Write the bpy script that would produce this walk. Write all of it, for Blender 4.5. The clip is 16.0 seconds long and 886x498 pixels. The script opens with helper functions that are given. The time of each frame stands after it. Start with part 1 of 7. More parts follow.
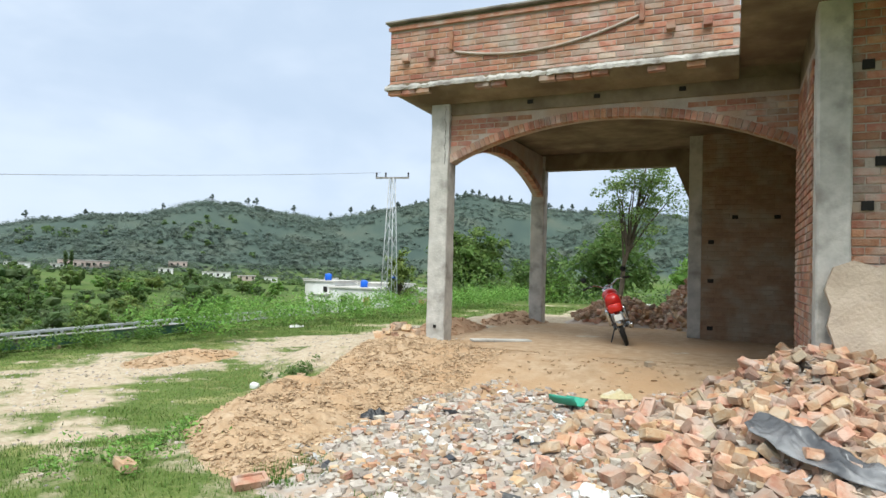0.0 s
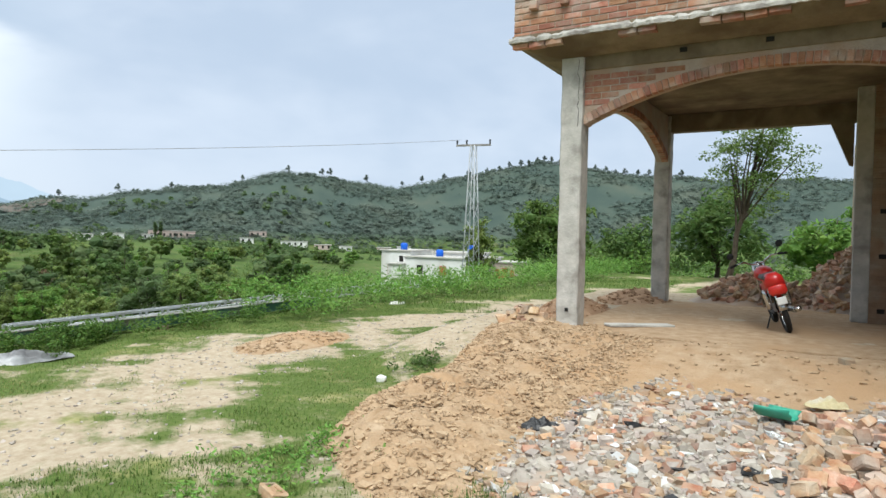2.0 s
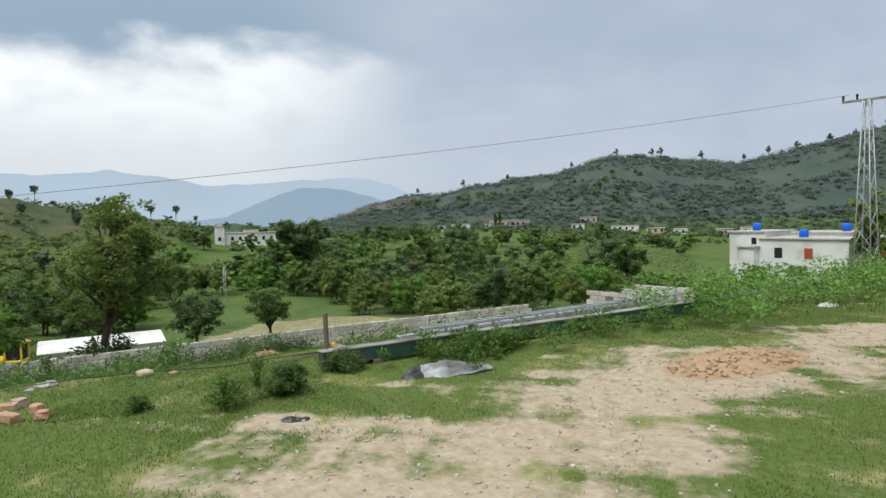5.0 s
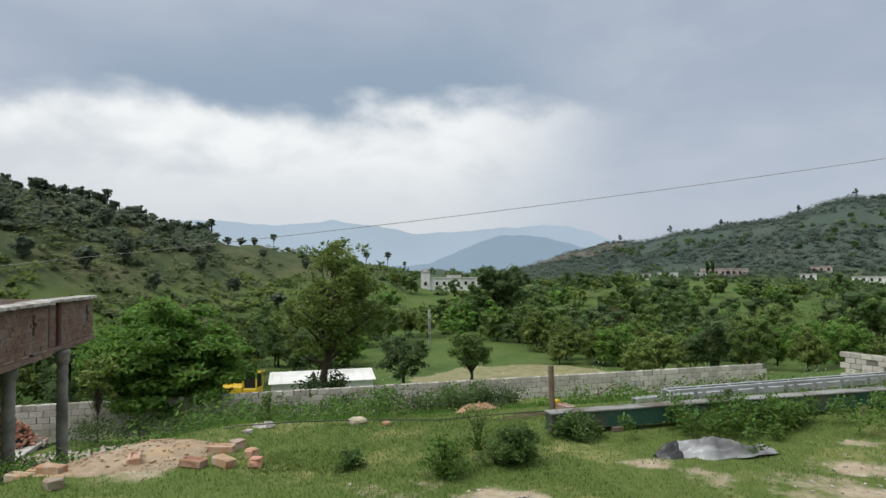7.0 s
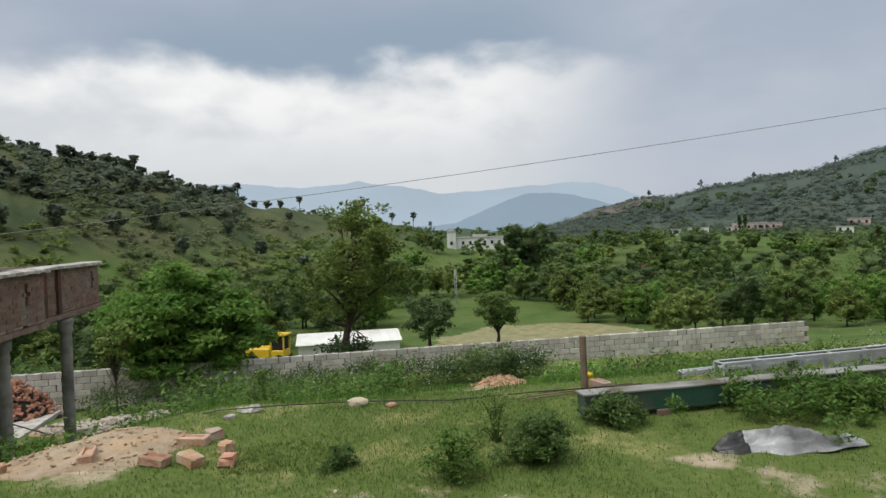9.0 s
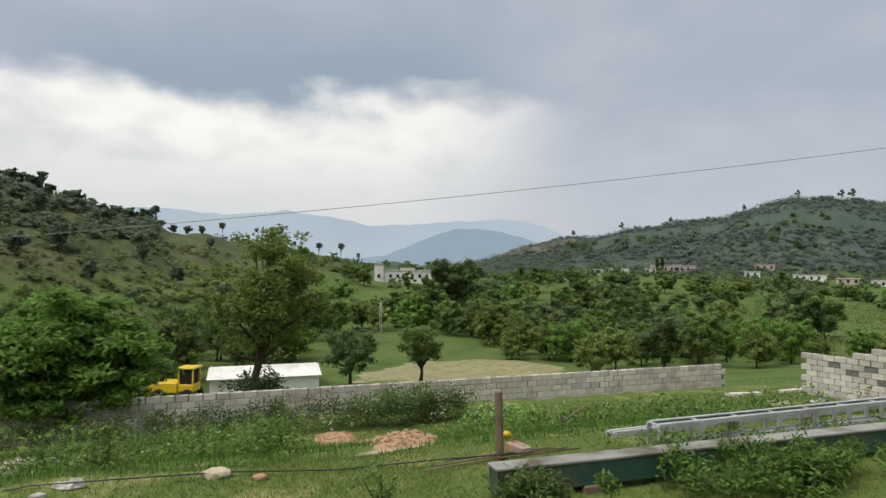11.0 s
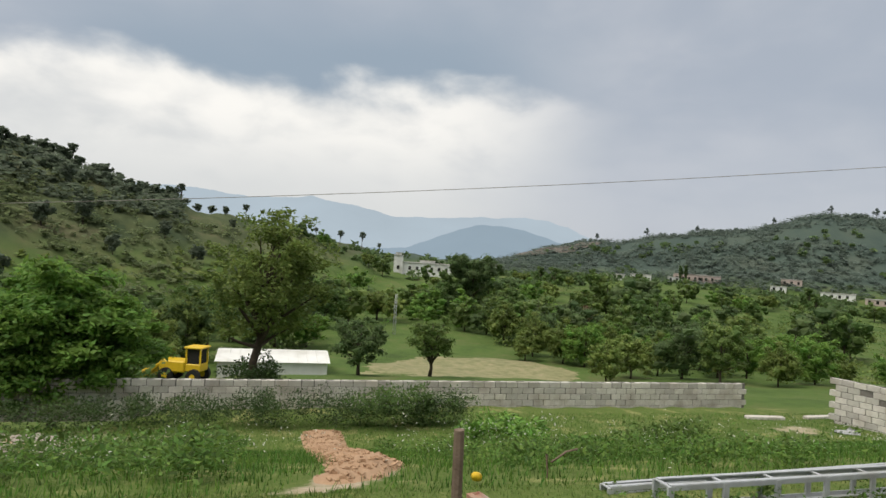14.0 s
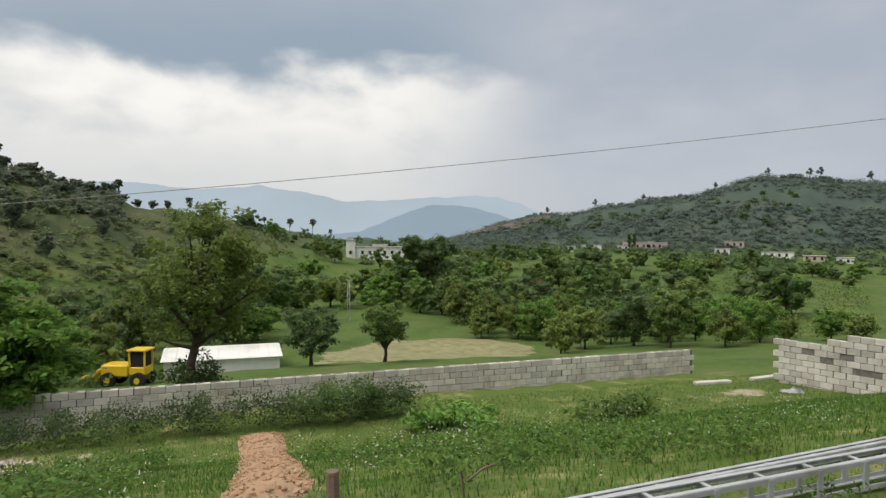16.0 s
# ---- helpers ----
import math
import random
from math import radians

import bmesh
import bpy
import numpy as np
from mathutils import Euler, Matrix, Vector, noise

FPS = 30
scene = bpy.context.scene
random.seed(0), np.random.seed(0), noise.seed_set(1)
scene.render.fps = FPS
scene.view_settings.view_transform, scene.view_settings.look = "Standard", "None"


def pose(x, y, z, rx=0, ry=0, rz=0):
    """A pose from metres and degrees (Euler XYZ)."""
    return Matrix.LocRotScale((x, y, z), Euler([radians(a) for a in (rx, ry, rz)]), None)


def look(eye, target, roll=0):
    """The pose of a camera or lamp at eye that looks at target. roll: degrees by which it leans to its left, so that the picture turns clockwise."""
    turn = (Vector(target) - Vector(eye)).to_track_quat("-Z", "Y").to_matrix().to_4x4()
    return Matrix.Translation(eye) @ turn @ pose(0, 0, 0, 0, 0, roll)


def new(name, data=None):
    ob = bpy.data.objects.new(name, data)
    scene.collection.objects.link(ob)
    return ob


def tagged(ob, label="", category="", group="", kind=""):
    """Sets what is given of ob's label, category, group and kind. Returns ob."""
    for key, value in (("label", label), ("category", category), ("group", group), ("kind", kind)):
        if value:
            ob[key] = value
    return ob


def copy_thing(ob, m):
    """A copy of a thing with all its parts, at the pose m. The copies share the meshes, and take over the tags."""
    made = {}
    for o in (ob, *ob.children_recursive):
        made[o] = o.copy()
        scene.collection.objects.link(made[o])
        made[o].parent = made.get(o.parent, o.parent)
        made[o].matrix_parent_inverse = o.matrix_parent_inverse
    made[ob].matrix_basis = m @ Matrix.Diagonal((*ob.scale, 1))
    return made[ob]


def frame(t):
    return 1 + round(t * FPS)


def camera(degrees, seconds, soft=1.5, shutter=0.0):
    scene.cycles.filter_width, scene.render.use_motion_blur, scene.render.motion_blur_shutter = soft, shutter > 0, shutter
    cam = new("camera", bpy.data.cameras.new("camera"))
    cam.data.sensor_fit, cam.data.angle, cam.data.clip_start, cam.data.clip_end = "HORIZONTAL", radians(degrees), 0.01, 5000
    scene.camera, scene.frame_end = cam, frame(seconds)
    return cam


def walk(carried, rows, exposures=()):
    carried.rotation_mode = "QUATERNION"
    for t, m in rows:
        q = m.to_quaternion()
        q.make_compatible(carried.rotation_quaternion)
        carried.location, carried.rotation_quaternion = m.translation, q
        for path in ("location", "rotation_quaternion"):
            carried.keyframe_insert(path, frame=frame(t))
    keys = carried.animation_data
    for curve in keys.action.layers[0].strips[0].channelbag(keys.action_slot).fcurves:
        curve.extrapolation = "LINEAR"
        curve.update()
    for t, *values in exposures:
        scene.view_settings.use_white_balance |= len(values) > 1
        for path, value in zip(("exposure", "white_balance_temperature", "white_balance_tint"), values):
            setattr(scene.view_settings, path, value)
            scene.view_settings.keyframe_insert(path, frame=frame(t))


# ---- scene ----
cam = camera(69.6, 16.0)
ROWS = [
    (0, 0.014, -0.001, 1.502, 91.7, -1.59, 24.39),
    (0.5, -0.189, 0.137, 1.576, 91.8, 1.27, 25.24),
    (1, -0.489, 0.32, 1.519, 91.55, 2.93, 23.72),
    (1.5, -0.802, 0.482, 1.565, 86.19, -0.99, 24.74),
    (2, -1.16, 0.534, 1.598, 88.68, -1.25, 30.7),
    (2.5, -1.511, 0.557, 1.613, 89.74, -1.15, 34.43),
    (3, -1.773, 0.691, 1.61, 89.8, 2.3, 38.49),
    (3.5, -2.046, 0.749, 1.558, 90.87, 2.43, 45.74),
    (4, -2.457, 0.818, 1.704, 89.08, 0.24, 52.53),
    (6.5, -3.948, 0.913, 1.653, 91.2, 3.03, 70.31),
    (7, -4.266, 0.954, 1.609, 91.88, 0.75, 77.24),
    (7.5, -4.518, 0.964, 1.64, 89.11, 2.77, 79.55),
    (8, -4.761, 1.052, 1.619, 91.25, 0.78, 81.07),
    (8.5, -4.987, 1.173, 1.608, 89.45, 2.41, 83.22),
    (9, -5.259, 1.323, 1.575, 88.3, 1.81, 79.6),
    (11.5, -6.379, 1.861, 1.557, 91.36, -0.24, 72.9),
    (12, -6.579, 1.948, 1.582, 89.02, -1.14, 75.24),
    (12.5, -6.757, 2.041, 1.587, 89.87, -0.92, 75.82),
    (13, -6.918, 2.196, 1.593, 90.22, -0.3, 77.22),
    (13.5, -7.097, 2.371, 1.582, 87.95, -1.29, 75.89),
    (14, -7.212, 2.508, 1.575, 90.66, -3.67, 75.12),
    (14.5, -7.411, 2.632, 1.602, 89.62, -0.24, 73.11),
    (15, -7.534, 2.775, 1.618, 89.72, 1.22, 73.16),
    (15.5, -7.705, 2.916, 1.663, 88.88, -0.16, 73.12),
    (16, -7.79, 3.152, 1.676, 89.08, -0.27, 70.97),
]
EXPOSURES = [(0.0, 0.74, 6150, 5), (1.5, 0.64, 6150, 5), (3.0, 0.47, 6200, 5), (4.0, 0.32, 6250, 6), (6.5, 0.03, 6350, 8), (9.0, 0.0, 6500, 9), (12.0, 0.08, 6800, 9), (16.0, 0.04, 6800, 9)]
walk(cam, [(t, pose(x, y, z, rx, ry, rz)) for t, x, y, z, rx, ry, rz in ROWS], EXPOSURES)

# ---- light: overcast sky with a bright break low over the valley, and a wide weak sun ----
SUN_AZ, SUN_EL = radians(198), radians(56)      # azimuth from +y towards -x
world = bpy.data.worlds.new("world")
scene.world = world
world.use_nodes = True
wt = world.node_tree
wt.nodes.clear()


def wn(kind, **sets):
    n = wt.nodes.new(kind)
    for k, v in sets.items():
        n.inputs[k].default_value = v
    return n


def wmath(op, a, b=None, clamp=False):
    n = wt.nodes.new("ShaderNodeMath")
    n.operation, n.use_clamp = op, clamp
    for i, v in enumerate((a, b)):
        if v is None:
            continue
        if isinstance(v, (int, float)):
            n.inputs[i].default_value = v
        else:
            wt.links.new(v, n.inputs[i])
    return n.outputs[0]


def wmix(fac, a, b):
    n = wt.nodes.new("ShaderNodeMix")
    n.data_type = "RGBA"
    for sock, v in ((n.inputs[0], fac), (n.inputs[6], a), (n.inputs[7], b)):
        if isinstance(v, (tuple, float)):
            sock.default_value = v
        else:
            wt.links.new(v, sock)
    return n.outputs[2]


def wramp(v, lo, hi):
    """Smooth step of v from lo to hi."""
    n = wt.nodes.new("ShaderNodeMapRange")
    n.interpolation_type = "SMOOTHSTEP"
    n.inputs["From Min"].default_value, n.inputs["From Max"].default_value = lo, hi
    wt.links.new(v, n.inputs["Value"])
    return n.outputs[0]


def build_sky():
    sky = wt.nodes.new("ShaderNodeTexSky")
    sky.sky_type, sky.sun_disc = "NISHITA", False
    sky.sun_elevation, sky.sun_rotation = SUN_EL, -SUN_AZ
    co = wt.nodes.new("ShaderNodeTexCoord")
    sep = wt.nodes.new("ShaderNodeSeparateXYZ")
    wt.links.new(co.outputs["Generated"], sep.inputs[0])
    el = wmath("MULTIPLY", wmath("ARCSINE", sep.outputs["Z"]), 57.2958)
    az = wmath("MULTIPLY", wmath("ARCTAN2", wmath("MULTIPLY", sep.outputs["X"], -1.0), sep.outputs["Y"]), 57.2958)

    def cloud_noise(saz, sel, off, detail, rough, dist=0.2):
        """Cloud texture over bearing and height, stretched along the horizon."""
        c = wt.nodes.new("ShaderNodeCombineXYZ")
        wt.links.new(wmath("MULTIPLY", az, 1 / saz), c.inputs[0])
        wt.links.new(wmath("MULTIPLY", el, 1 / sel), c.inputs[1])
        c.inputs[2].default_value = off
        n = wn("ShaderNodeTexNoise", Scale=1.0, Detail=detail, Roughness=rough, Distortion=dist)
        wt.links.new(c.outputs[0], n.inputs["Vector"])
        return wmath("SUBTRACT", n.outputs["Fac"], 0.5)

    big = cloud_noise(17, 8.0, 2.7, 3.0, 0.45)
    lump = cloud_noise(6.5, 3.6, 9.1, 5.0, 0.5)
    soft = cloud_noise(24, 10.0, 5.3, 4.0, 0.5)
    # ragged lower edge of the dark layer
    base = wmath("ADD", el, wmath("ADD", wmath("MULTIPLY", big, 7.0), wmath("MULTIPLY", lump, 5.5)))
    over = wramp(base, 12.0, 15.2)
    gap_az = wmath("MULTIPLY", wramp(az, 58, 80), wramp(az, 150, 118))
    # grey layer with faint mottling
    grey = wmix(wramp(wmath("ADD", soft, wmath("MULTIPLY", lump, 0.35)), -0.2, 0.22), CLOUD_DARK, CLOUD_LIGHT)
    # pale haze under the break and the white break itself
    glow = wmath("MULTIPLY", wramp(base, 3.5, 10.5), gap_az)
    glow = wmath("MULTIPLY", glow, wramp(wmath("ADD", lump, wmath("MULTIPLY", big, 0.9)), 0.3, -0.22), True)
    low = wmix(wmath("MULTIPLY", gap_az, 0.85), grey, CLOUD_HAZE)
    low = wmix(glow, low, CLOUD_GLOW)
    # the dark belly of the layer above the break, paler higher up
    belly = wmath("MULTIPLY", wmath("MULTIPLY", wramp(az, 56, 76), wramp(az, 116, 96)), wramp(wmath("ADD", el, wmath("MULTIPLY", big, 9.0)), 26.0, 15.5))
    high = wmix(belly, grey, CLOUD_BELLY)
    cloud = wmix(over, low, high)
    # unseen cloud overhead is set brighter, to lift the light on the ground
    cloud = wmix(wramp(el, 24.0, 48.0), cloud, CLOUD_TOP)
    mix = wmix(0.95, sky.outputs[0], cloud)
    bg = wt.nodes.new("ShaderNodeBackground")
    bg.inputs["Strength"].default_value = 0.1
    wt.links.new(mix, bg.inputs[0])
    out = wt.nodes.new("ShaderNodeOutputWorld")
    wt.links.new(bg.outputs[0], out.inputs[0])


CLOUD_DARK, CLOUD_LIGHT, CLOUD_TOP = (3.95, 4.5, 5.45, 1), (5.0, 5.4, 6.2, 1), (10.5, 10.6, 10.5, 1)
CLOUD_BELLY, CLOUD_HAZE, CLOUD_GLOW = (3.05, 3.85, 4.85, 1), (7.1, 7.3, 7.5, 1), (9.5, 9.45, 9.35, 1)
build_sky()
sun = new("sun", bpy.data.lights.new("sun", "SUN"))
sun.data.energy, sun.data.angle, sun.data.color = 2.2, radians(30), (1.0, 0.96, 0.9)
sun.matrix_world = look((-30 * math.sin(SUN_AZ), 30 * math.cos(SUN_AZ), 30 * math.tan(SUN_EL)), (0, 0, 0))


# ---- materials ----
def mat(name, cols, scale=6.0, rough=0.85, bump=0.3, bscale=None, metal=0.0, rand=0.0, isle=0.0, detail=6.0, stain=None, stain_scale=1.2, spread=(0.48, 0.66), spec=0.3, transl=0.0, hue=0.0):
    """Procedural surface: two or three colours mixed by noise at grain scale, stains at a larger scale, and fine relief."""
    m = bpy.data.materials.new(name)
    m.use_nodes = True
    nt = m.node_tree
    b = nt.nodes["Principled BSDF"]
    co = nt.nodes.new("ShaderNodeTexCoord")
    geo = nt.nodes.new("ShaderNodeNewGeometry")
    nz = nt.nodes.new("ShaderNodeTexNoise")
    nz.inputs["Scale"].default_value, nz.inputs["Detail"].default_value, nz.inputs["Roughness"].default_value = scale, detail, 0.65
    nt.links.new(geo.outputs["Position"], nz.inputs["Vector"])
    rp = nt.nodes.new("ShaderNodeValToRGB")
    el = rp.color_ramp.elements
    el[0].position, el[1].position = 0.32, 0.68
    el[0].color, el[1].color = (*cols[0], 1), (*cols[-1], 1)
    if len(cols) == 3:
        e = el.new(0.5)
        e.color = (*cols[1], 1)
    nt.links.new(nz.outputs["Fac"], rp.inputs[0])
    col = rp.outputs[0]
    if stain:
        n2 = nt.nodes.new("ShaderNodeTexNoise")
        n2.inputs["Scale"].default_value, n2.inputs["Detail"].default_value = stain_scale, 5.0
        nt.links.new(geo.outputs["Position"], n2.inputs["Vector"])
        r2 = nt.nodes.new("ShaderNodeValToRGB")
        r2.color_ramp.elements[0].position, r2.color_ramp.elements[1].position = spread
        nt.links.new(n2.outputs["Fac"], r2.inputs[0])
        mx = nt.nodes.new("ShaderNodeMix")
        mx.data_type = "RGBA"
        nt.links.new(r2.outputs[0], mx.inputs[0])
        nt.links.new(col, mx.inputs[6])
        mx.inputs[7].default_value = (*stain, 1)
        col = mx.outputs[2]
    if rand or isle:
        src = geo.outputs["Random Per Island"]
        if rand:
            oi = nt.nodes.new("ShaderNodeObjectInfo")
            src = oi.outputs["Random"]
        hs = nt.nodes.new("ShaderNodeHueSaturation")
        amt = rand or isle
        mp = nt.nodes.new("ShaderNodeMapRange")
        mp.inputs["To Min"].default_value, mp.inputs["To Max"].default_value = 1 - amt, 1 + amt
        nt.links.new(src, mp.inputs["Value"])
        nt.links.new(mp.outputs[0], hs.inputs["Value"])
        if hue:
            mh = nt.nodes.new("ShaderNodeMapRange")
            fr = nt.nodes.new("ShaderNodeMath")
            fr.operation = "FRACT"
            mu = nt.nodes.new("ShaderNodeMath")
            mu.operation = "MULTIPLY"
            mu.inputs[1].default_value = 7.31
            nt.links.new(src, mu.inputs[0])
            nt.links.new(mu.outputs[0], fr.inputs[0])
            nt.links.new(fr.outputs[0], mh.inputs["Value"])
            mh.inputs["To Min"].default_value, mh.inputs["To Max"].default_value = 0.5 - hue, 0.5 + hue
            nt.links.new(mh.outputs[0], hs.inputs["Hue"])
        nt.links.new(col, hs.inputs["Color"])
        col = hs.outputs[0]
    nt.links.new(col, b.inputs["Base Color"])
    b.inputs["Roughness"].default_value, b.inputs["Metallic"].default_value = rough, metal
    b.inputs["Specular IOR Level"].default_value = spec
    if transl:
        tr = nt.nodes.new("ShaderNodeBsdfTranslucent")
        nt.links.new(col, tr.inputs[0])
        ms = nt.nodes.new("ShaderNodeMixShader")
        ms.inputs[0].default_value = transl
        nt.links.new(b.outputs[0], ms.inputs[1])
        nt.links.new(tr.outputs[0], ms.inputs[2])
        nt.links.new(ms.outputs[0], nt.nodes["Material Output"].inputs[0])
    if bump:
        nb = nt.nodes.new("ShaderNodeTexNoise")
        nb.inputs["Scale"].default_value, nb.inputs["Detail"].default_value = bscale or scale * 4, 6.0
        nt.links.new(geo.outputs["Position"], nb.inputs["Vector"])
        bm_ = nt.nodes.new("ShaderNodeBump")
        bm_.inputs["Strength"].default_value, bm_.inputs["Distance"].default_value = bump, 0.02
        nt.links.new(nb.outputs["Fac"], bm_.inputs["Height"])
        nt.links.new(bm_.outputs[0], b.inputs["Normal"])
    return m


M_BRICK = mat("brick_red", [(0.30, 0.125, 0.075), (0.37, 0.18, 0.115), (0.38, 0.26, 0.195)], 9, 0.9, 0.6, 60, rand=0.28, hue=0.012, stain=(0.41, 0.335, 0.28), stain_scale=2.6, spread=(0.48, 0.66))
M_BRICK_J = mat("brick_red_joined", [(0.29, 0.115, 0.07), (0.36, 0.17, 0.11), (0.36, 0.235, 0.175)], 9, 0.9, 0.6, 60, isle=0.3, hue=0.012, stain=(0.40, 0.355, 0.315), stain_scale=1.7)
M_DUSTBRICK = mat("dusty_brick", [(0.235, 0.143, 0.093), (0.285, 0.19, 0.127), (0.315, 0.225, 0.16)], 6, 0.95, 0.5, 50, rand=0.12, stain=(0.33, 0.275, 0.21), stain_scale=2.5)
M_RUBBLE = mat("rubble_brick", [(0.35, 0.165, 0.095), (0.41, 0.26, 0.165), (0.45, 0.36, 0.275)], 7, 0.95, 0.5, 50, rand=0.3, hue=0.018, stain=(0.41, 0.335, 0.265), stain_scale=4)
M_RUBBLE_J = mat("rubble_brick_joined", [(0.35, 0.165, 0.095), (0.41, 0.26, 0.165), (0.45, 0.36, 0.275)], 7, 0.95, 0.5, 50, isle=0.34, hue=0.018, stain=(0.41, 0.335, 0.265), stain_scale=4)
M_CHIP = mat("mortar_chips", [(0.31, 0.27, 0.23), (0.40, 0.355, 0.305), (0.50, 0.455, 0.41)], 8, 0.95, 0.4, 60, isle=0.26, hue=0.025)
M_DUST = mat("mortar_dust", [(0.28, 0.24, 0.20), (0.37, 0.33, 0.285), (0.45, 0.41, 0.365)], 5, 0.97, 0.9, 30, stain=(0.40, 0.27, 0.18), stain_scale=2.6)
M_MORTAR = mat("cement_mortar", [(0.36, 0.30, 0.25), (0.46, 0.40, 0.345)], 5, 0.95, 0.6, 40, stain=(0.40, 0.29, 0.21), stain_scale=1.6)
M_CONC = mat("raw_concrete", [(0.38, 0.365, 0.335), (0.47, 0.455, 0.42), (0.56, 0.54, 0.50)], 4.5, 0.9, 0.35, 28, stain=(0.27, 0.255, 0.23), stain_scale=3.4, spread=(0.52, 0.7))
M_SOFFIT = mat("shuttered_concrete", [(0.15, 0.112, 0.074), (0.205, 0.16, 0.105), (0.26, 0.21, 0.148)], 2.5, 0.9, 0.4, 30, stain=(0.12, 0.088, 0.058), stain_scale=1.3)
M_PLASTER = mat("mud_plaster", [(0.42, 0.34, 0.26), (0.50, 0.41, 0.32), (0.55, 0.46, 0.37)], 3.5, 0.95, 0.7, 30, stain=(0.36, 0.29, 0.23), stain_scale=1.4)
M_BLOCK = mat("concrete_block", [(0.49, 0.46, 0.42), (0.59, 0.56, 0.51)], 7, 0.95, 0.5, 60, rand=0.2, hue=0.012, stain=(0.43, 0.39, 0.345), stain_scale=1.5)
M_BLOCK_J = mat("concrete_block_joined", [(0.49, 0.46, 0.42), (0.59, 0.56, 0.51)], 7, 0.95, 0.5, 60, isle=0.13, stain=(0.41, 0.37, 0.325), stain_scale=1.5)
M_OLDBRICK = mat("weathered_brick", [(0.17, 0.10, 0.078), (0.22, 0.14, 0.11), (0.25, 0.175, 0.14)], 5, 0.95, 0.5, 50, isle=0.16, stain=(0.23, 0.19, 0.165), stain_scale=2)
M_CEM = mat("grey_cement", [(0.22, 0.205, 0.185), (0.33, 0.31, 0.285)], 5, 0.95, 0.5, 40, stain=(0.15, 0.14, 0.125), stain_scale=3)
M_SOIL = mat("sandy_soil", [(0.31, 0.205, 0.115), (0.39, 0.275, 0.17), (0.46, 0.345, 0.23)], 5.5, 0.97, 1.0, 26, stain=(0.40, 0.26, 0.145), stain_scale=0.9)
M_BARE = mat("bare_pale_soil", [(0.25, 0.18, 0.115), (0.33, 0.255, 0.175), (0.42, 0.34, 0.25)], 4, 0.97, 0.9, 24, stain=(0.45, 0.315, 0.19), stain_scale=2.5)
M_CLOD = mat("soil_clods", [(0.35, 0.24, 0.14), (0.46, 0.34, 0.22)], 6, 0.97, 0.6, 40, isle=0.14)
M_REDSOIL = mat("red_soil", [(0.34, 0.21, 0.125), (0.43, 0.285, 0.18)], 3, 0.97, 0.9, 25)
M_GREENSTEEL = mat("green_painted_steel", [(0.018, 0.06, 0.045), (0.03, 0.085, 0.062)], 6, 0.5, 0.15, 60, stain=(0.09, 0.085, 0.065), stain_scale=2.5, spec=0.5)
M_GALV = mat("galvanised_steel", [(0.40, 0.415, 0.435), (0.52, 0.535, 0.555)], 9, 0.5, 0.1, 60, metal=0.2, stain=(0.36, 0.36, 0.35), stain_scale=3)
M_FLANGE = mat("dirty_flange", [(0.22, 0.225, 0.21), (0.32, 0.32, 0.30)], 6, 0.7, 0.3, 60, stain=(0.10, 0.085, 0.06), stain_scale=3)
M_WOOD = mat("weathered_wood", [(0.13, 0.09, 0.065), (0.21, 0.155, 0.115)], 9, 0.9, 0.5, 50)
M_BLACKPL = mat("black_plastic", [(0.012, 0.012, 0.013), (0.025, 0.026, 0.028)], 3, 0.35, 0.5, 18, spec=0.5)
M_DARKPL = mat("dark_grey_plastic", [(0.05, 0.052, 0.058), (0.11, 0.113, 0.12)], 3, 0.32, 0.35, 22, stain=(0.25, 0.25, 0.255), stain_scale=3, spec=0.6)
M_SACK = mat("yellowed_sack", [(0.46, 0.39, 0.21), (0.54, 0.48, 0.31)], 6, 0.8, 0.4, 30, stain=(0.55, 0.51, 0.44), stain_scale=5)
M_GREYPL = mat("grey_plastic_sheet", [(0.32, 0.325, 0.335), (0.43, 0.435, 0.445)], 3, 0.33, 0.35, 22, stain=(0.15, 0.15, 0.155), stain_scale=3, spec=0.6)
M_WHITE = mat("white_paint", [(0.66, 0.66, 0.63), (0.76, 0.76, 0.74)], 0.8, 0.8, 0.1, 10, stain=(0.55, 0.54, 0.5), stain_scale=0.4)
# near-black colour stands in for the shade inside holes, hollows and gaps
M_DARK = mat("painted_opening_dark", [(0.015, 0.014, 0.013), (0.025, 0.023, 0.02)], 3, 0.9, 0)
M_REDRIB = mat("dark_red_brick", [(0.10, 0.035, 0.026), (0.15, 0.055, 0.04)], 7, 0.95, 0.5, 50, stain=(0.07, 0.05, 0.04), stain_scale=3)
M_COPING = mat("pale_cracked_cement", [(0.30, 0.285, 0.26), (0.46, 0.44, 0.405), (0.56, 0.54, 0.50)], 5, 0.95, 0.8, 25, stain=(0.22, 0.20, 0.18), stain_scale=4)
M_JOINT = mat("recessed_joint", [(0.12, 0.11, 0.10), (0.20, 0.185, 0.17)], 8, 0.95, 0.3, 40)
M_DRYFIELD = mat("dry_field_grass", [(0.15, 0.16, 0.07), (0.23, 0.22, 0.11), (0.30, 0.26, 0.15)], 0.9, 0.95, 0.6, 6)
M_BARK = mat("bark", [(0.05, 0.038, 0.028), (0.09, 0.07, 0.052)], 8, 0.95, 0.6, 40)


def leafmat(name, a, b, isle=0.35, hue=0.015, transl=0.3):
    return mat(name, [a, b], 0.7, 0.6, 0, isle=isle, hue=hue, transl=transl, spec=0.25, detail=2)


